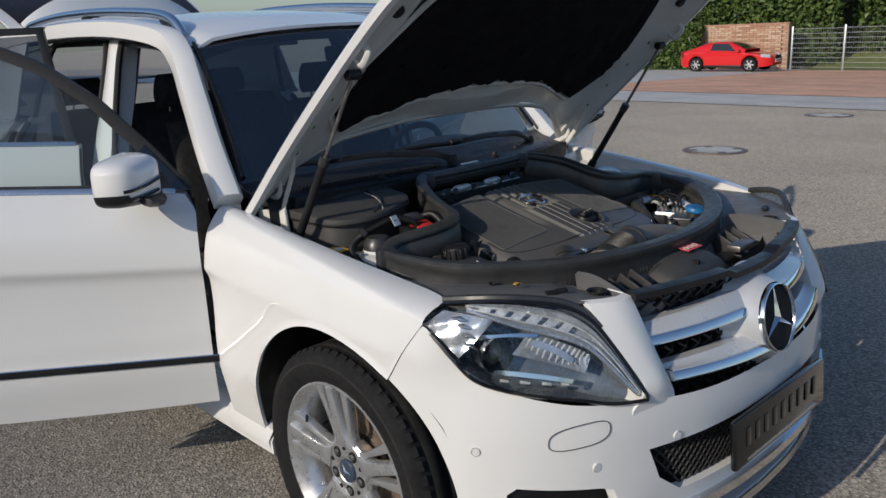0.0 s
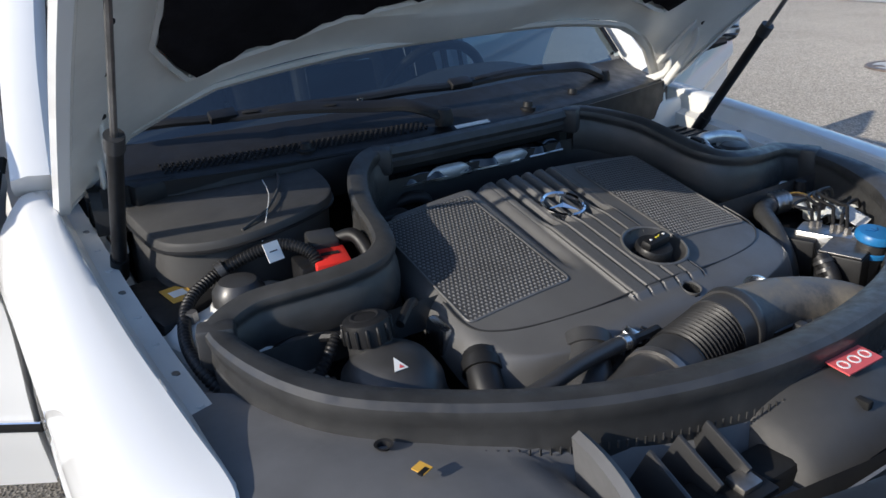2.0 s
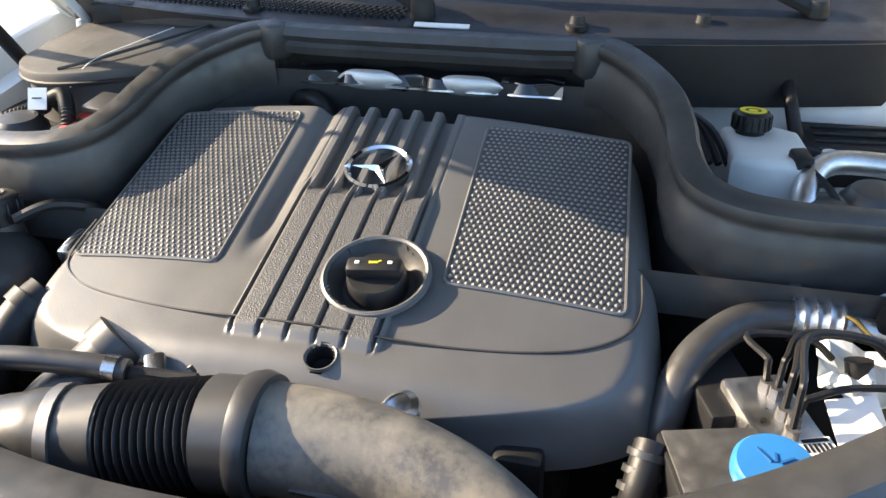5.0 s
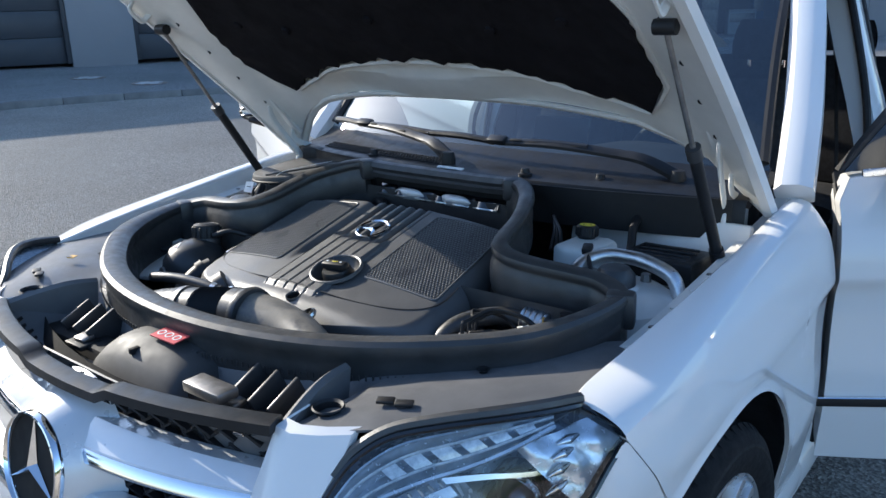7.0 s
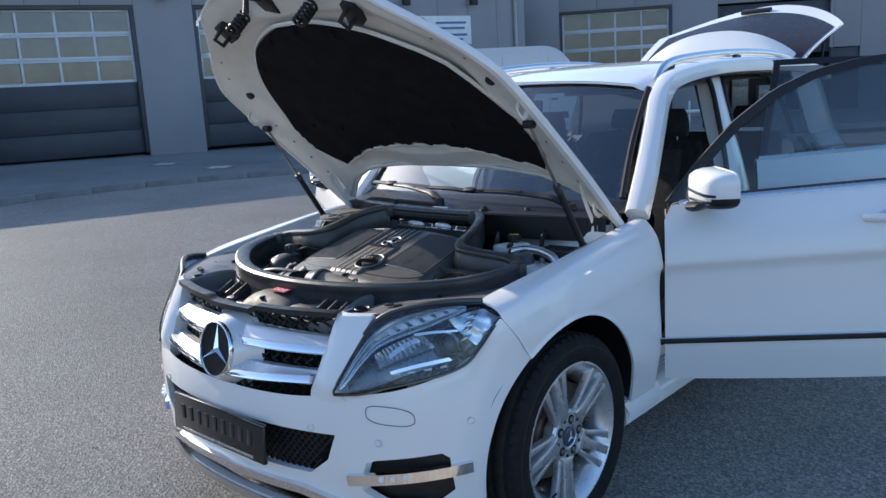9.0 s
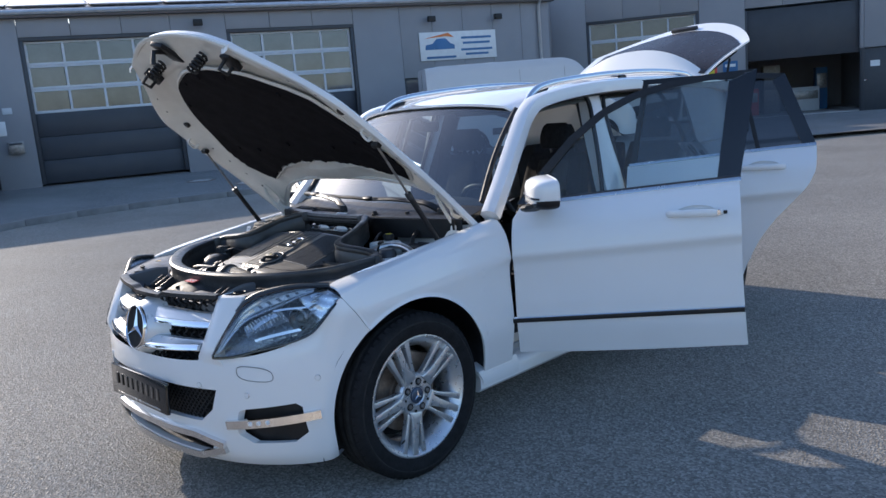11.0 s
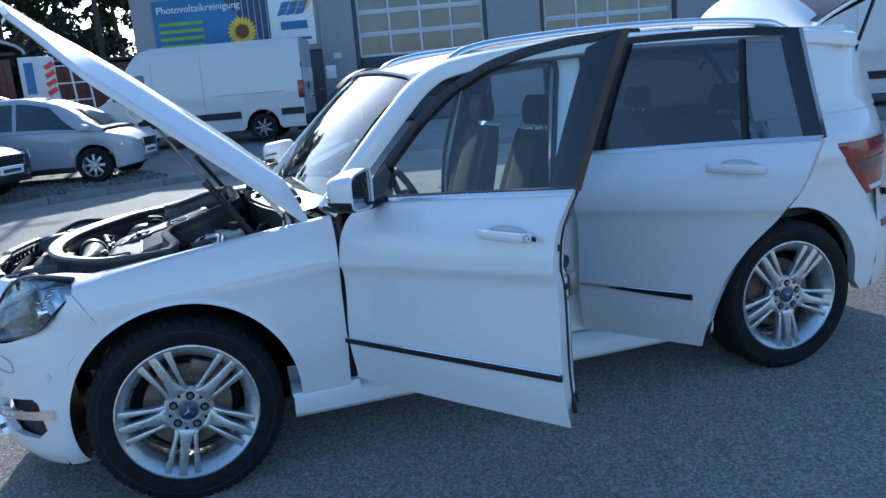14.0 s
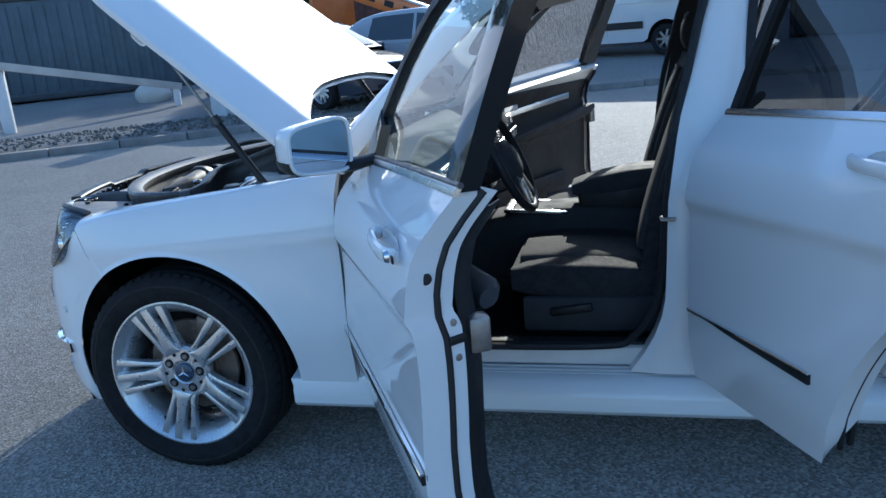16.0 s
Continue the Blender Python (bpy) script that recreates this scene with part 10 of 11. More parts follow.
def panel_van(label, at, L=5.5, H=2.42, rear_glass=False):
    v = thing("panel_van", label, "van", "white panel vans", at=at)
    W, r = 0.99, 0.335
    axles = (-L / 2 + 1.05, L / 2 - 0.95)
    xs = sorted({*lin(-L / 2, L / 2, 40), *[a + r * 1.2 * math.cos(t) for a in axles for t in lin(0, math.pi, 13)]})
    top = spline([(-L / 2, H - 0.04), (-L / 2 + 0.3, H), (L / 2 - 2.0, H), (L / 2 - 1.65, H - 0.08), (L / 2 - 0.85, 1.38), (L / 2 - 0.6, 1.20), (L / 2 - 0.15, 1.06), (L / 2, 0.86)])
    half = spline([(-L / 2, W * 0.97), (-L / 2 + 0.2, W), (L / 2 - 1.0, W), (L / 2 - 0.3, W * 0.90), (L / 2, W * 0.68)])
    rows = []
    for x in xs:
        lo, hi, w = arch_low(x, 0.30, axles, r * 1.2), top(x), half(x)
        col = []
        for f in lin(0, 1, 13):
            z = lo + (hi - 0.07 - lo) * f
            col.append(Vector((x, w * (1 - 0.03 * (1 - f) ** 3 - 0.11 * max(0, (z - 0.95) / 1.47) ** 1.6), z)))
        wt = col[-1].y
        col += [Vector((x, wt * 0.95, hi - 0.015)), Vector((x, wt * 0.6, hi + 0.01)), Vector((x, 0, hi + 0.015))]
        rows.append(col + [Vector((p.x, -p.y, p.z)) for p in reversed(col[:-1])])
    bm = sheet(rows)
    bm.verts.ensure_lookup_table()
    n = len(rows[0])
    bm.faces.new([bm.verts[i] for i in range(n)])
    bm.faces.new([bm.verts[(len(rows) - 1) * n + i] for i in range(n)][::-1])
    part("body", bm, VANWHITE, v)

    def wall(x, z):
        return half(x) * (1 - 0.11 * max(0, (z - 0.95) / 1.47) ** 1.6)
    for s in (1, -1):
        f0 = L / 2
        rws = [[(x, s * (wall(x, z) + 0.006), z) for x in lin(f0 - 1.72, f0 - 1.00 - 0.42 * (z - 1.25) / 0.55, 7)] for z in lin(1.25, 1.80, 5)]
        part("cab_window", thick(sheet(rws), 0.004), CARGLASS, v)
        rws = [[(x, s * (wall(x, z) + 0.012), z) for x in lin(axles[0] + 0.5, axles[1] - 0.48, 12)] for z in (0.60, 0.68, 0.76)]
        part("side_strip", thick(sheet(rws), 0.014), BLACK, v)
        rws = [[(x, s * (wall(x, z) + 0.012), z) for x in lin(-L / 2 + 0.02, axles[0] - 0.48, 5)] for z in (0.60, 0.68, 0.76)]
        part("side_strip", thick(sheet(rws), 0.014), BLACK, v)
        part("slide_rail", box((1.7, 0.02, 0.035), pose(-L / 2 + 1.3, s * (wall(0, 1.18) + 0.008), 1.18), 0.006), GATEWHITE, v)
        part("door_handle", box((0.17, 0.03, 0.04), pose(f0 - 1.78, s * (wall(0, 1.08) + 0.012), 1.08), 0.01), BLACK, v)
        for xx in (f0 - 1.90, -0.35):
            part("panel_joint", sweep([(xx, s * (wall(xx, z) + 0.001), z) for z in lin(0.45, 2.15, 10)], [(-0.004, -0.004), (0.004, -0.004), (0.004, 0.004), (-0.004, 0.004)], up=(1, 0, 0)), STEEL, v)
        part("tail_lamp", box((0.13, 0.15, 0.42), pose(-L / 2 + 0.045, s * (W - 0.075), 1.18), 0.015), TAILRED, v)
        part("door_mirror", box((0.12, 0.20, 0.30), pose(f0 - 1.05, s * (W + 0.14), 1.38), 0.03), BLACK, v)
        part("headlamp", loaf((f0 - 0.52, s * 0.80, 0.98), (f0 - 0.12, s * 0.70, 0.86), 0.16, 0.16, 0.24, 0.20, (0.3, 0, 1), 8), lamp_prism, v)
        rws = [[(-L / 2 - 0.012, s * y, z) for y in (0.10, W * 0.80)] for z in (1.45, 2.05)]
        if rear_glass:
            part("rear_window", thick(sheet(rws), 0.006), CARGLASS, v)
        part("door_hinge", box((0.03, 0.03, 0.10), pose(-L / 2 - 0.01, s * (W * 0.93), 1.75), 0.006), BLACK, v)
        for a in axles:
            m = pose(a, s * (W - 0.12), r) @ Euler((radians(-90 * s), 0, 0)).to_matrix().to_4x4()
            road_wheel(v, m, r, 0.22, 7, STEEL)
            rws = [[(a + r * 1.21 * math.cos(t), s * y, r * 1.1 + r * 1.21 * math.sin(t)) for y in (W * 0.92, W * 0.4)] for t in lin(0, math.pi, 14)]
            # Near-black lining carries the shade of the van's wheel arch.
            part("wheel_housing", sheet(rws), SHADEBLACK, v)
    part("rear_door_joint", box((0.012, 0.010, 1.75), pose(-L / 2 - 0.004, 0, 1.45)), STEEL, v)
    part("rear_handle", box((0.03, 0.06, 0.16), pose(-L / 2 - 0.015, 0.08, 1.25), 0.01), BLACK, v)
    part("rear_bumper", box((0.18, 1.90, 0.24), pose(-L / 2 - 0.06, 0, 0.45), 0.04), BLACK, v)
    pl = part("number_plate", box((0.02, 0.52, 0.11), pose(-L / 2 - 0.02, -0.35, 0.98), 0.004), PAPER, v)
    part("plate_bar", box((0.004, 0.40, 0.05), pose(-L / 2 - 0.032, -0.35, 0.98)), GATEGREY, pl)
    rws = []
    for f in lin(0.04, 0.96, 7):
        x = L / 2 - 1.60 + 0.72 * f
        rws.append([(x, u * half(x) * 0.84, top(x) + 0.016 - 0.012 * abs(u) ** 3) for u in lin(-1, 1, 9)])
    part("windscreen", sheet(rws), CARGLASS, v)
    part("front_grille", box((0.04, 0.95, 0.16), pose(L / 2 - 0.005, 0, 0.70), 0.02), BLACK, v)
    # Box coloured near-black as the shade beneath the van.
    part("underbody", box((L * 0.9, 1.5, 0.12), pose(0, 0, 0.33), 0.02), SHADEBLACK, v)
    return v


panel_van("white long panel van with a black side strip", facing(-0.75, -17.75, 0.955, -0.30, FORE + 0.02), 5.5, 2.42)
panel_van("white panel van with double rear doors", facing(-14.55, -10.35, -0.80, 0.60, FORE), 5.4, 2.38)

# ---------------------------------------------------------------- manholes, paving, walls, hedges and clutter round the yard
def manhole(x, y, r, dz=0.004):
    z = ground_z(x, y) + dz
    sl = math.degrees(math.atan2(ground_z(x, y + 0.3) - ground_z(x, y - 0.3), 0.6))
    m = pose(x, y, z, sl, 0, 0)
    mh = thing("manhole_cover", "round manhole cover with a rusty iron rim", "manhole cover", "manhole covers")
    part("iron_rim", lathe([(r - 0.055, -0.01), (r - 0.055, 0.008), (r, 0.006), (r + 0.01, -0.01)], 40, m), RUST, mh)
    part("concrete_fill", lathe([(0, 0.006), (r - 0.06, 0.006), (r - 0.06, -0.01)], 32, m), CONCRETE, mh)
    for k in range(4):
        part("iron_notch", box((0.10, 0.09, 0.008), m @ pose(0, 0, 0.006, 0, 0, 45 + 90 * k) @ pose(r - 0.10, 0, 0), 0.002), RUST, mh)


manhole(-2.98, 6.75, 0.36)
manhole(-3.53, 11.45, 0.36)
manhole(-7.5, -15.0, 0.34, FORE + 0.004)
manhole(-7.7, -13.1, 0.34, FORE + 0.004)


def ground_sheet(name, poly_rows, lift, mat, label, cat):
    tagged(part(name, sheet([[(x, y, ground_z(x, y) + lift) for x, y in row] for row in poly_rows]), mat), label, cat, kind="structure")


def band(a0, a1, b0, b1, nu, nv):
    A0, A1, B0, B1 = (Vector((*q, 0)) for q in (a0, a1, b0, b1))
    return [[tuple(A0.lerp(A1, u).lerp(B0.lerp(B1, u), v))[:2] for u in lin(0, 1, nu)] for v in lin(0, 1, nv)]


# pale strip along the yard's far side, then red brick paving, then a pale drive
ground_sheet("pavement_strip", band((-40, 12.9), (40, 12.3), (-40, 16.0), (40, 15.2), 9, 12), 0.012, CONCRETE, "pale concrete strip along the yard", "pavement")
ground_sheet("pavement_red", band((-12.6, 16.0), (40, 15.2), (-15.2, 34.6), (40, 35.5), 9, 24), 0.008, REDPAVE, "red-brown brick paving of a drive", "pavement")
ground_sheet("pavement_drive", band((-40, 16.0), (-12.7, 16.0), (-40, 39.0), (-14.6, 39.0), 9, 24), 0.010, CONCRETE, "pale concrete drive beside the paving", "pavement")
tagged(part("grass", sheet([[(x, y, ground_z(x, y) + 0.02 + max(0, y - 36.5) * 0.22) for y in (35.6, 36.4, 37.5, 39, 41, 44)] for x in lin(-14.2, 45, 24)]), GRASS), "mown grass slope behind the fence", "grass", kind="structure")

# brick wall of single bricks
WALL_A, WALL_B = Vector((-19.6, 35.2, 0)), Vector((-14.95, 35.75, 0))
wd = (WALL_B - WALL_A).normalized()
wang = math.degrees(math.atan2(wd.y, wd.x))
wz = ground_z(-16, 35.5)
bw = tagged(thing("wall_brick", "low wall of red-brown bricks with pale joints", "wall"), kind="structure")
wl_len = (WALL_B - WALL_A).length
part("wall_core", box((wl_len, 0.24, 2.08), pose(*(WALL_A + WALL_B) / 2, 0, 0, wang) @ pose(0, 0.03, wz + 1.0)), MORTAR, bw)
part("coping", box((wl_len + 0.06, 0.34, 0.07), pose(*(WALL_A + WALL_B) / 2, 0, 0, wang) @ pose(0, 0.02, wz + 2.07), 0.01), BRICK, bw)
brick_data = None
rows_n, cols_n = 21, 14
for j in range(rows_n):
    for i in range(cols_n):
        w = wl_len / cols_n
        x = -wl_len / 2 + w * (i + 0.5 + (0.25 if j % 2 else -0.25))
        x = min(max(x, -wl_len / 2 + w / 2), wl_len / 2 - w / 2)
        at = pose(*(WALL_A + WALL_B) / 2, 0, 0, wang) @ pose(x, -0.100, wz + 0.06 + j * 0.097)
        if brick_data is None:
            brick_data = part("brick", box((w - 0.016, 0.05, 0.082), None, 0.004, seg=1), BRICK_PIECE, bw, at=at)
        else:
            again(brick_data, bw, at)


# mesh fence
fence = tagged(thing("fence", "galvanised mesh fence on square posts", "fence"), kind="")
F0 = Vector((-14.8, 35.75, 0))
fd = Vector((0.985, -0.17, 0)).normalized()
for k in range(11):
    p = F0 + fd * (2.5 * k)
    part("post", box((0.08, 0.08, 1.95), pose(p.x, p.y, ground_z(p.x, p.y) + 0.95), 0.008), GALV, fence)
    if k < 10:
        q = p + fd * 2.5
        bm = bmesh.new()
        z0 = (ground_z(p.x, p.y) + ground_z(q.x, q.y)) / 2
        for j in range(9):
            tube([(p.x, p.y, z0 + 0.12 + 0.21 * j), (q.x, q.y, z0 + 0.12 + 0.21 * j)], 0.011, 4, bm)
        for i in range(1, 25):
            c = p.lerp(q, i / 25)
            tube([(c.x, c.y, z0 + 0.08), (c.x, c.y, z0 + 1.85)], 0.004, 3, bm)
        part("mesh_panel", bm, GALV, fence)

# ---- foliage
LEAF = leaf_mat("hedge_leaf", (0.038, 0.072, 0.015), (0.11, 0.16, 0.038))
LEAFDARK = leaf_mat("tree_leaf", (0.016, 0.030, 0.010), (0.05, 0.07, 0.022))
BARK = plain("bark", (0.07, 0.055, 0.04), 0.95, var=0.35, nscale=8, bscale=30, bstr=0.7)
# Very dark green-brown: the shade among the hedge's twigs, held in the colour.
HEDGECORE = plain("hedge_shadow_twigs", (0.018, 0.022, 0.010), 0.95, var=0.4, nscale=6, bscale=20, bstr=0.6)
rng = np.random.default_rng(11)


def leaves(points, size, up=0.3):
    """A mesh of small folded leaves, one at each point."""
    n = len(points)
    d = rng.normal(size=(n, 3))
    d[:, 2] += up
    d /= np.linalg.norm(d, axis=1)[:, None]
    e = np.cross(d, rng.normal(size=(n, 3)))
    e /= np.linalg.norm(e, axis=1)[:, None]
    s = size * rng.uniform(0.6, 1.4, n)[:, None]
    p = np.asarray(points)
    v = np.stack([p - e * s * 0.5, p + d * s * 0.25 + np.cross(d, e) * s * 0.38, p + e * s * 0.6, p + d * s * 0.25 - np.cross(d, e) * s * 0.38], 1).reshape(-1, 3)
    me = bpy.data.meshes.new("leaves")
    idx = np.arange(n * 4).reshape(-1, 4)
    faces = np.concatenate([idx[:, [0, 1, 2]], idx[:, [0, 2, 3]]])
    me.from_pydata(v.tolist(), [], faces.tolist())
    return me


def leaf_part(name, me, mat, parent):
    me.materials.append(mat)
    ob = new(name, me)
    ob.parent = parent
    return ob


def hedge(name, label, a, b, h, depth, count, size, mat, base=None):
    a, b = Vector((*a, 0)), Vector((*b, 0))
    d = (b - a).normalized()
    nrm = Vector((-d.y, d.x, 0))
    L = (b - a).length
    hd = thing(name, label, "hedge")
    hd["kind"] = "stuff"
    z0 = ground_z(*((a + b) / 2)[:2]) if base is None else base
    prof = lambda s: h * (0.88 + 0.10 * math.sin(s * 0.9 + a.x) + 0.07 * math.sin(s * 2.3 + 1) + 0.04 * math.sin(s * 5.1))
    rows = []
    for s in lin(0, L, max(6, int(L / 0.7))):
        c = a + d * s
        hh = prof(s) - 0.25
        rows.append([c + nrm * (k * depth) + Vector((0, 0, z0 + z * hh)) for k, z in ((-0.34, -0.02), (-0.38, 0.5), (-0.25, 0.93), (0.25, 0.93), (0.38, 0.5), (0.34, -0.02))])
    # Plain sheet inside the leaves, coloured as the hedge's inner shade.
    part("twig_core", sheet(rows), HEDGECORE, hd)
    pts = []
    for k in range(count):
        s = rng.uniform(0, L)
        hh = prof(s)
        f = rng.uniform(0, 1)
        if f < 0.62:
            q = a + d * s + nrm * (-depth * (0.42 + 0.10 * math.sin(s * 3.1 + k % 7) + 0.06 * rng.normal()))
            z = z0 + hh * rng.uniform(0.0, 1.0) + 0.05 * rng.normal()
        else:
            q = a + d * s + nrm * (depth * rng.uniform(-0.45, 0.35))
            z = z0 + hh * (0.97 + 0.05 * rng.normal())
        pts.append((q.x, q.y, z))
    leaf_part("leaf_mass", leaves(pts, size), mat, hd)
    return hd


hedge("hedge", "dense dark green ivy and laurel hedge", (-34, 36.5), (-13.5, 38.6), 4.6, 2.4, 26000, 0.24, LEAF)
hedge("hedge", "tall clipped green hedge behind the fence", (-14.5, 41.0), (24, 37.0), 4.6, 2.6, 30000, 0.24, LEAF)
hedge("hedge", "ivy covering the end of a brick wall", (-24.5, 34.2), (-18.8, 35.0), 2.3, 1.1, 9000, 0.20, LEAF)


def tree(label, x, y, h, spread, count, size, mat, gap=0.35, seed=1):
    """Tapered trunk, limbs and a ragged crown of leaf clumps."""
    r = random.Random(seed)
    z0 = ground_z(x, y)
    t = thing("tree", label, "tree", "trees behind the yard")
    bm = bmesh.new()
    lean = Vector((r.uniform(-0.4, 0.4), r.uniform(-0.4, 0.4), 0))
    trunk = curve_pts([Vector((x, y, z0 - 0.1)), Vector((x, y, z0 + h * 0.3)) + lean * 0.4, Vector((x, y, z0 + h * 0.65)) + lean, Vector((x, y, z0 + h * 0.95)) + lean * 1.3], 5)
    tube(trunk, [0.030 * h * (1 - 0.85 * i / (len(trunk) - 1)) for i in range(len(trunk))], 8, bm)
    clumps = []
    for k in range(22):
        f = r.uniform(0.22, 0.95)
        base = trunk[int(f * (len(trunk) - 1))]
        a = r.uniform(0, 2 * math.pi)
        reach = spread * (0.45 + 0.55 * r.random()) * (1.05 - 0.65 * abs(f - 0.4))
        tip = base + Vector((math.cos(a) * reach, math.sin(a) * reach, h * r.uniform(0.02, 0.16)))
        mid = base.lerp(tip, 0.5) + Vector((0, 0, -0.03 * h))
        tube(curve_pts([base, mid, tip], 3), [0.010 * h * (1 - f * 0.6) * q for q in (1, 0.9, 0.8, 0.65, 0.5, 0.35, 0.2)], 5, bm)
        clumps += [(tip, spread * r.uniform(0.22, 0.40)), (base.lerp(tip, 0.62), spread * r.uniform(0.2, 0.32))]
    part("trunk", bm, BARK, t)
    pts = []
    per = count // len(clumps)
    for c, rad in clumps:
        v = rng.normal(size=(per, 3))
        v /= np.linalg.norm(v, axis=1)[:, None]
        v *= rad * rng.uniform(0.35, 1.0, per)[:, None] ** 0.6
        v[:, 2] *= 0.7
        pts.append(v + np.array(c))
    ob = leaf_part("crown", leaves(np.concatenate(pts), size), mat, t)
    return t


for k, (x, y, h, sp, n) in enumerate(((10.5, -33, 9.5, 3.0, 7000), (7.0, -36, 10.5, 3.4, 8000), (4.6, -40, 9.5, 2.8, 7000), (13.5, -30, 9.0, 3.0, 7000), (17, -27, 9.5, 3.2, 7000), (21.5, -23, 10, 3.6, 7000), (1.5, -34, 7.0, 1.6, 3000), (0.2, -52, 8.5, 3.0, 5000), (5.6, -30, 8.0, 2.2, 5000))):
    tree("tall dark tree with a ragged crown", x, y, h, sp, n, 0.26, LEAFDARK, seed=40 + k)
hedge("hedge", "far line of dark shrubs and trees", (36, -30), (-4, -60), 4.2, 3.0, 9000, 0.45, LEAFDARK)

# ---- sheds, frame, lamp pole, orange tipper beam
REDWOOD = plain("red_brown_boards", (0.13, 0.06, 0.045), 0.85, var=0.3, nscale=6, bscale=40, bstr=0.4)
SLATE = plain("dark_slate_sheet", (0.035, 0.037, 0.042), 0.6, var=0.2, nscale=4)
ORANGE = plain("orange_lorry_paint", (0.62, 0.17, 0.03), 0.4, var=0.12, nscale=3, coat=0.3)
CONTAINER = plain("grey_container_sheet", (0.085, 0.105, 0.125), 0.6, var=0.15, nscale=2, bscale=14, bstr=0.2)


def shed(label, x, y, ang, w, d, h, mat, boards):
    z0 = ground_z(x, y) + FORE
    sh = thing("shed", label, "shed", "sheds behind the yard", at=pose(x, y, z0, 0, 0, ang))
    # Near-black core paints the shade in the gaps between the boards.
    part("wall", box((w, d, h), pose(0, 0, h / 2)), SHADEBLACK, sh)
    for k in range(boards):
        bw_ = w / boards
        part("board", box((bw_ - 0.012, 0.03, h - 0.05), pose(-w / 2 + bw_ * (k + 0.5), d / 2 + 0.015, h / 2), 0.004), mat, sh)
    part("roof", box((w + 0.3, d + 0.3, 0.10), pose(0, 0, h + 0.05, 2, 0, 0), 0.02), SLATE, sh)
    return sh


shed("red-brown boarded shed with a dark roof", 2.1, -26.6, 6, 4.4, 3.0, 2.35, REDWOOD, 22)
shed("dark red shed with a sheet roof", 6.2, -24.4, 12, 3.2, 3.0, 2.60, REDWOOD, 16)
# arched roof on the second shed
bm = sheet([[(2.0 * math.cos(a), y, 0.55 * math.sin(a)) for a in lin(0, math.pi, 15)] for y in (-1.7, 1.7)])
sh = thing("arched_roof", "pale arched sheet roof resting on a shed", "roof", at=pose(6.2, -24.4, ground_z(6.2, -24.4) + FORE + 2.68, 0, 0, 12))
part("sheet", thick(bm, 0.04), CONTAINER, sh)
part("roof_edge", tube([(2.0 * math.cos(a), 1.72, 0.55 * math.sin(a)) for a in lin(0, math.pi, 15)], 0.05, 6), GALV, sh)

fr = thing("ladder_frame", "white lorry rear frame with red and white warning stripes", "lorry frame", at=pose(2.75, -19.9, ground_z(2.75, -19.9) + FORE, 0, 0, 4))
part("board", box((0.85, 0.05, 1.15), pose(0.42, 0.0, 1.95), 0.01), GATEWHITE, fr)
part("blue_field", box((0.22, 0.012, 0.80), pose(0.62, 0.032, 1.98)), BLUEPRINT, fr)
for k in range(4):
    part("warning_stripe", box((0.26, 0.012, 0.12), pose(0.13, 0.034, 1.62 + 0.22 * k, 0, 28, 0)), RED, fr)
for x in (-0.05, -0.45, -0.85):
    part("upright", tube([(x, 0, 0.7), (x * 1.0 + 0.12, 0, 2.65)], 0.028, 6), GATEWHITE, fr)
for z in (0.9, 1.35, 1.8, 2.25, 2.62):
    part("rung", tube([(-0.86 + 0.06 * z, 0, z), (0.0 + 0.06 * z, 0, z)], 0.022, 6), GATEWHITE, fr)
part("bed", box((2.6, 1.6, 0.12), pose(0.3, -0.5, 0.75), 0.02), STEEL, fr)
for x in (-0.7, 1.3):
    road_wheel(fr, pose(x, 0.15, 0.42) @ Euler((radians(-90), 0, 0)).to_matrix().to_4x4(), 0.42, 0.24, 6, STEEL)

pole = thing("lamp_pole", "dark slender pole with cables beside the workshop", "pole", at=pose(1.95, -26.0, ground_z(1.95, -26) + FORE + 0.0))
part("shaft", tube([(0, 0.0, 0), (0, 0.0, 8.5)], [0.11, 0.07], 10), BARK, pole)
part("cross_arm", tube([(-0.6, 0, 7.9), (0.6, 0, 7.9)], 0.04, 6), BARK, pole)

tip = thing("orange_tipper", "orange lorry loading ramp with dark lettering bars", "lorry", at=pose(5.6, -18.6, ground_z(5.6, -18.6) + FORE, 0, 0, 158))
part("beam", box((4.6, 0.16, 0.42), pose(0.0, 0, 1.95, 0, 19, 0), 0.03), ORANGE, tip)
part("beam_edge", box((4.6, 0.18, 0.05), pose(0.08, 0, 2.19, 0, 19, 0), 0.01), GATEWHITE, tip)
for k in range(6):
    part("text_bar", box((0.30, 0.01, 0.16), pose(-1.6 + 0.6 * k, -0.088, 1.97 + 0.55 - 0.207 * k, 0, 19, 0)), BLACK, tip)
part("chassis", box((4.4, 1.8, 0.22), pose(-0.2, 1.0, 0.85), 0.03), SLATE, tip)
part("rear_frame", box((0.14, 1.8, 1.4), pose(-2.2, 1.0, 1.6), 0.03), ORANGE, tip)
for x in (-1.5, 1.4):
    road_wheel(tip, pose(x, 0.12, 0.45) @ Euler((radians(90), 0, 0)).to_matrix().to_4x4(), 0.45, 0.26, 6, STEEL)

cont = thing("site_container", "dark grey site container beside the gravel", "container", at=pose(13.2, -18.2, ground_z(13.2, -18.2) + FORE, 0, 0, 32))
part("shell", box((7.5, 2.4, 2.55), pose(0.6, 0, 1.35), 0.03), CONTAINER, cont)
for k in range(24):
    part("rib", box((0.14, 0.04, 2.25), pose(-3.0 + 0.31 * k, 1.215, 1.35), 0.012), CONTAINER, cont)
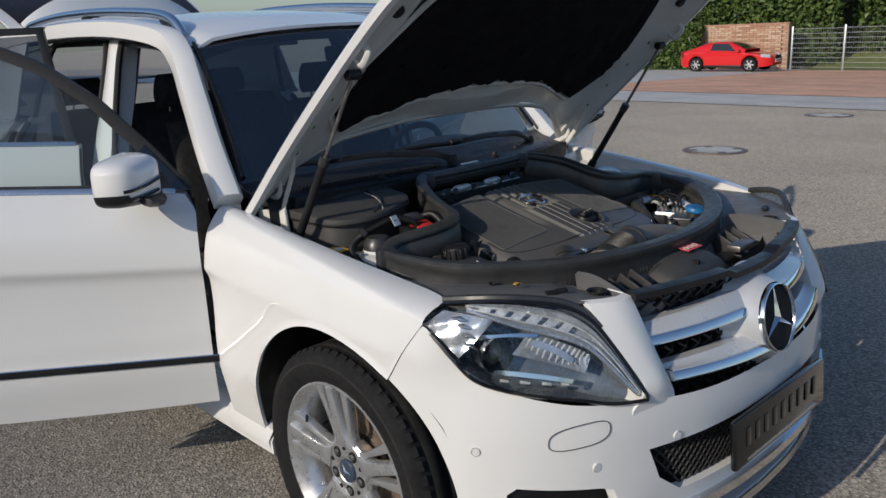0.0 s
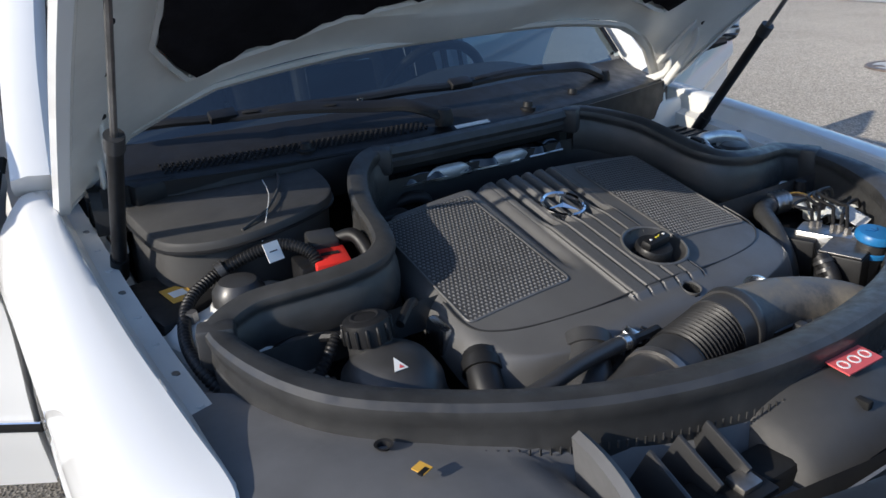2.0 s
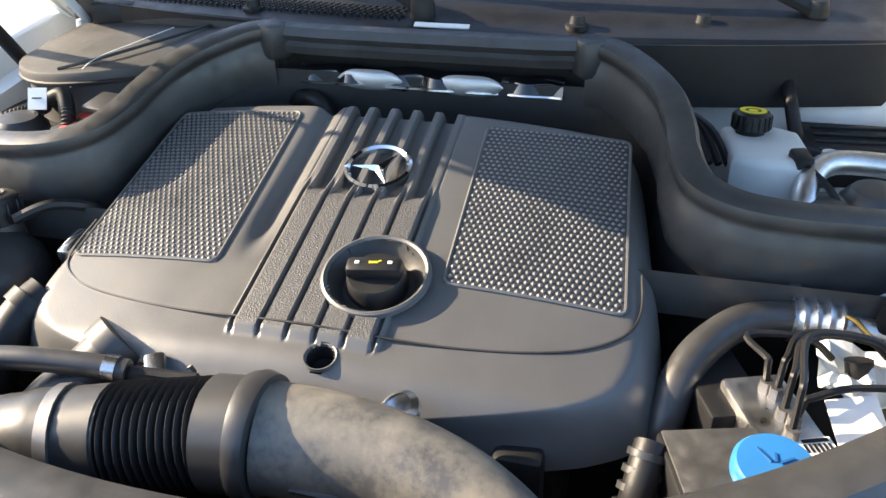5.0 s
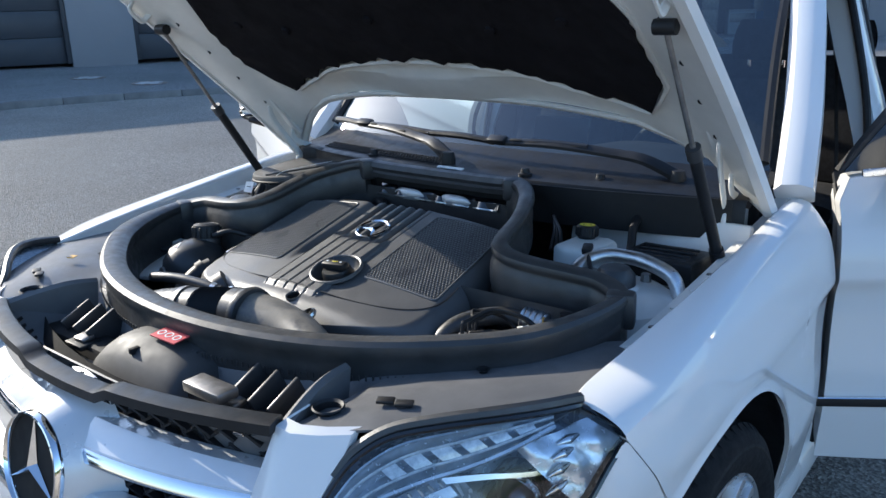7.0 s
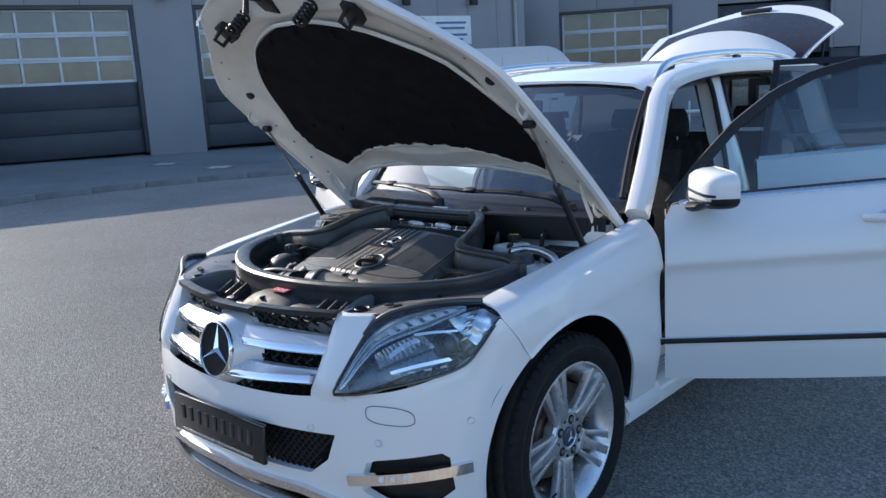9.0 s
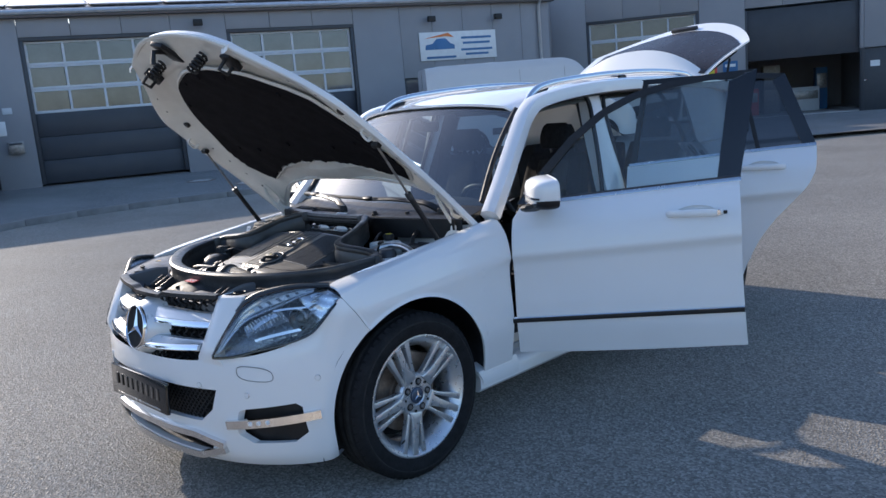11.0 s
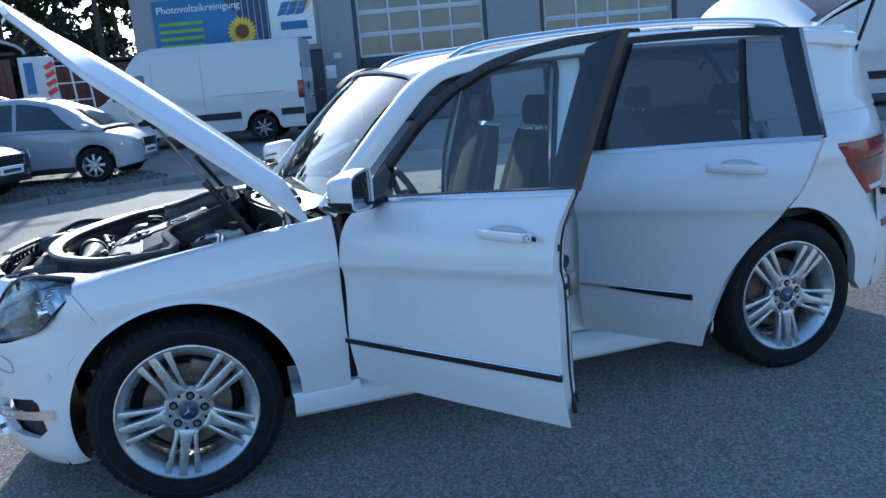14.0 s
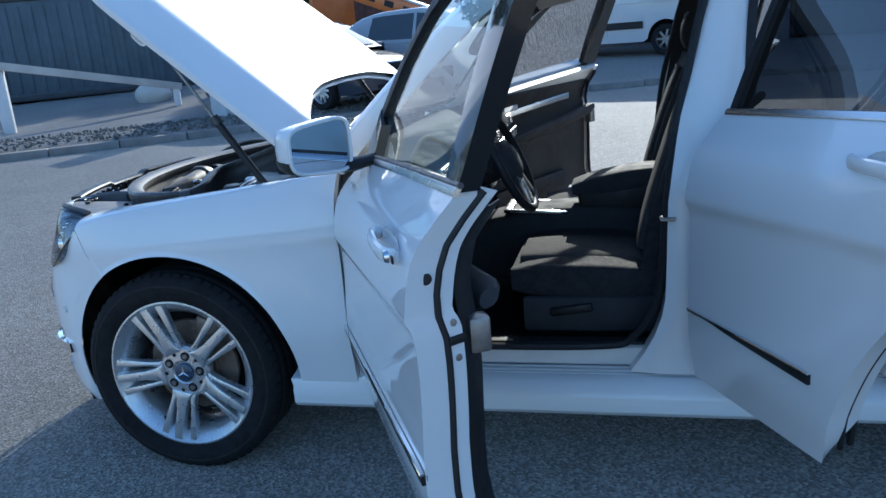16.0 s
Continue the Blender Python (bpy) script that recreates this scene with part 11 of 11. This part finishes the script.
part("roof_rim", box((7.6, 2.5, 0.10), pose(0.6, 0, 2.64), 0.02), SLATE, cont)
part("base_rim", box((7.6, 2.5, 0.14), pose(0.6, 0, 0.07), 0.02), SLATE, cont)

ip = thing("info_pillar", "white information pillar with a black and yellow panel", "sign", at=pose(6.05, -10.75, FORE, 0, 0, 148))
part("column", box((0.55, 0.22, 2.05), pose(0, 0, 1.02), 0.02), GATEWHITE, ip)
part("panel", box((0.50, 0.02, 1.0), pose(0, -0.118, 1.02), 0.003), GATEGREY, ip)
part("panel_edge", box((0.50, 0.024, 0.12), pose(0, -0.118, 0.48), 0.003), YELLOW, ip)
for k in range(6):
    part("text_bar", box((0.36 - 0.05 * (k % 3), 0.008, 0.05), pose(-0.03, -0.131, 1.42 - 0.14 * k)), YELLOW, ip)
part("logo_shape", box((0.24, 0.008, 0.16), pose(-0.05, -0.114, 1.78)), BLUEPRINT, ip)
part("sun_shape", lathe([(0, 0.006), (0.09, 0.006), (0.09, 0)], 20, pose(0.12, -0.112, 1.92, 90, 0, 0)), YELLOW, ip)
part("side_leaf", box((0.05, 0.30, 1.25), pose(-0.36, 0.05, 1.05), 0.01), GALV, ip)

bar = thing("barrier_beam", "long pale barrier beam lying on white posts", "barrier")
bz = ground_z(10, -11) + FORE
part("beam", sweep([(11.6, -5.5, bz + 1.72), (9.9, -9.6, bz + 1.26), (8.3, -13.1, bz + 0.46)], [(-0.07, -0.07), (0.07, -0.07), (0.07, 0.07), (-0.07, 0.07)]), CONCRETE, bar)
for dx, dy in ((0, 0), (0.35, -0.3)):
    part("post", box((0.20, 0.14, 1.15), pose(9.95 + dx, -9.75 + dy, bz + 0.57, 0, 6 if dx else 0, 25), 0.02), GATEWHITE, bar)
part("post", box((0.14, 0.12, 0.42), pose(8.35, -13.0, bz + 0.21, 0, 0, 25), 0.02), GATEWHITE, bar)
st = thing("stone_heap", "pale boulder behind the barrier", "boulder", at=pose(9.7, -14.2, bz))
bm = bmesh.new()
bmesh.ops.create_icosphere(bm, subdivisions=3, radius=0.38, matrix=Matrix.Diagonal((1.3, 0.8, 0.9, 1)))
for vtx in bm.verts:
    vtx.co *= 1 + 0.14 * math.sin(vtx.co.x * 7 + 1) * math.cos(vtx.co.y * 6) + 0.08 * math.sin(vtx.co.z * 11)
part("stone", bm, CONCRETE, st, at=pose(0, 0, 0.2))
pk = thing("kerb_plant", "small yellow-green weed by the kerb", "plant")
part("stem", tube([(3.95, -10.75, 0.05), (3.96, -10.76, 0.35)], 0.008, 5), BARK, pk)
leaf_part("leaf_tuft", leaves(np.array([3.955, -10.755, 0.32]) + rng.normal(size=(120, 3)) * np.array([0.07, 0.07, 0.12]), 0.06), LEAF, pk)

# ---- boat on a trailer before the hall
boat = thing("boat", "small white and dark blue motor boat on a trailer", "boat", at=pose(-18.6, -10.2, ground_z(-18.6, -10.2) + FORE + 0.55, 0, 0, 116))
rows = []
for x in lin(-1.7, 1.7, 16):
    k = max(0.0, (x - 0.0) / 1.7)
    w = 0.72 * (1 - k ** 2.2) + 0.02
    keel = 0.05 + 0.42 * k ** 2
    rows.append([(x, w, 0.80 + 0.14 * k), (x, w * 0.97, 0.62 + 0.12 * k), (x, w * 0.80, 0.32 + 0.20 * k), (x, 0.0, keel), (x, -w * 0.80, 0.32 + 0.20 * k), (x, -w * 0.97, 0.62 + 0.12 * k), (x, -w, 0.80 + 0.14 * k)])
part("hull", thick(sheet(rows), 0.02), VANWHITE, boat)
rows = [[(x, y * 1.012, z) for x, y, z in r[2:5]] for r in rows]
part("bottom_paint", sheet([[(x, y, z - 0.008) for x, y, z in r] for r in rows]), GATEGREY, boat)
part("gunwale", tube([(x, 0.72 * (1 - max(0.0, x / 1.7) ** 2.2) + 0.02, 0.80 + 0.14 * max(0.0, x / 1.7)) for x in lin(-1.7, 1.7, 18)], 0.035, 6), GATEGREY, boat)
part("rail", tube(curve_pts([(-0.4, 0.6, 0.82), (-0.2, 0.6, 1.12), (0.7, 0.5, 1.16), (1.5, 0.1, 1.15)], 6), 0.018, 6), GALV, boat)
part("outboard_motor", box((0.28, 0.30, 0.52), pose(-1.82, 0, 0.92, 0, 12, 0), 0.06), BLUEPRINT, boat)
tr = thing("boat_trailer", "galvanised boat trailer with rubber wheels", "trailer", at=pose(-18.6, -10.2, ground_z(-18.6, -10.2) + FORE, 0, 0, 116))
for y in (0.55, -0.55):
    part("side_beam", box((3.2, 0.07, 0.09), pose(0, y, 0.48), 0.01), GALV, tr)
for x in (-1.4, -0.2, 1.1):
    part("cross_beam", box((0.07, 1.2, 0.07), pose(x, 0, 0.52), 0.01), GALV, tr)
part("draw_bar", box((1.6, 0.09, 0.09), pose(2.2, 0, 0.46), 0.01), GALV, tr)
part("jockey_leg", tube([(2.6, 0, 0.0), (2.6, 0, 0.75)], 0.035, 8), GALV, tr)
part("bow_post", tube([(1.75, 0, 0.5), (1.85, 0, 1.15)], 0.04, 8), GALV, tr)
for y in (0.72, -0.72):
    road_wheel(tr, pose(-0.5, y, 0.29) @ Euler((radians(-90 if y > 0 else 90), 0, 0)).to_matrix().to_4x4(), 0.29, 0.17, 6, STEEL)
    part("mudguard", thick(sheet([[(-0.5 + 0.36 * math.cos(a), y + dy, 0.29 + 0.36 * math.sin(a)) for dy in (-0.1, 0.1)] for a in lin(0.2, math.pi - 0.2, 10)]), 0.01), BLACK, tr)
ty = thing("loose_tyre", "old black tyre lying by the hall gate", "tyre", at=pose(-19.4, -6.95, ground_z(-19, -7) + FORE + 0.11))
part("tyre", lathe([(0.18, -0.10), (0.28, -0.11), (0.33, -0.06), (0.33, 0.06), (0.28, 0.11), (0.18, 0.10)], 30, close=True), TYRE, ty)
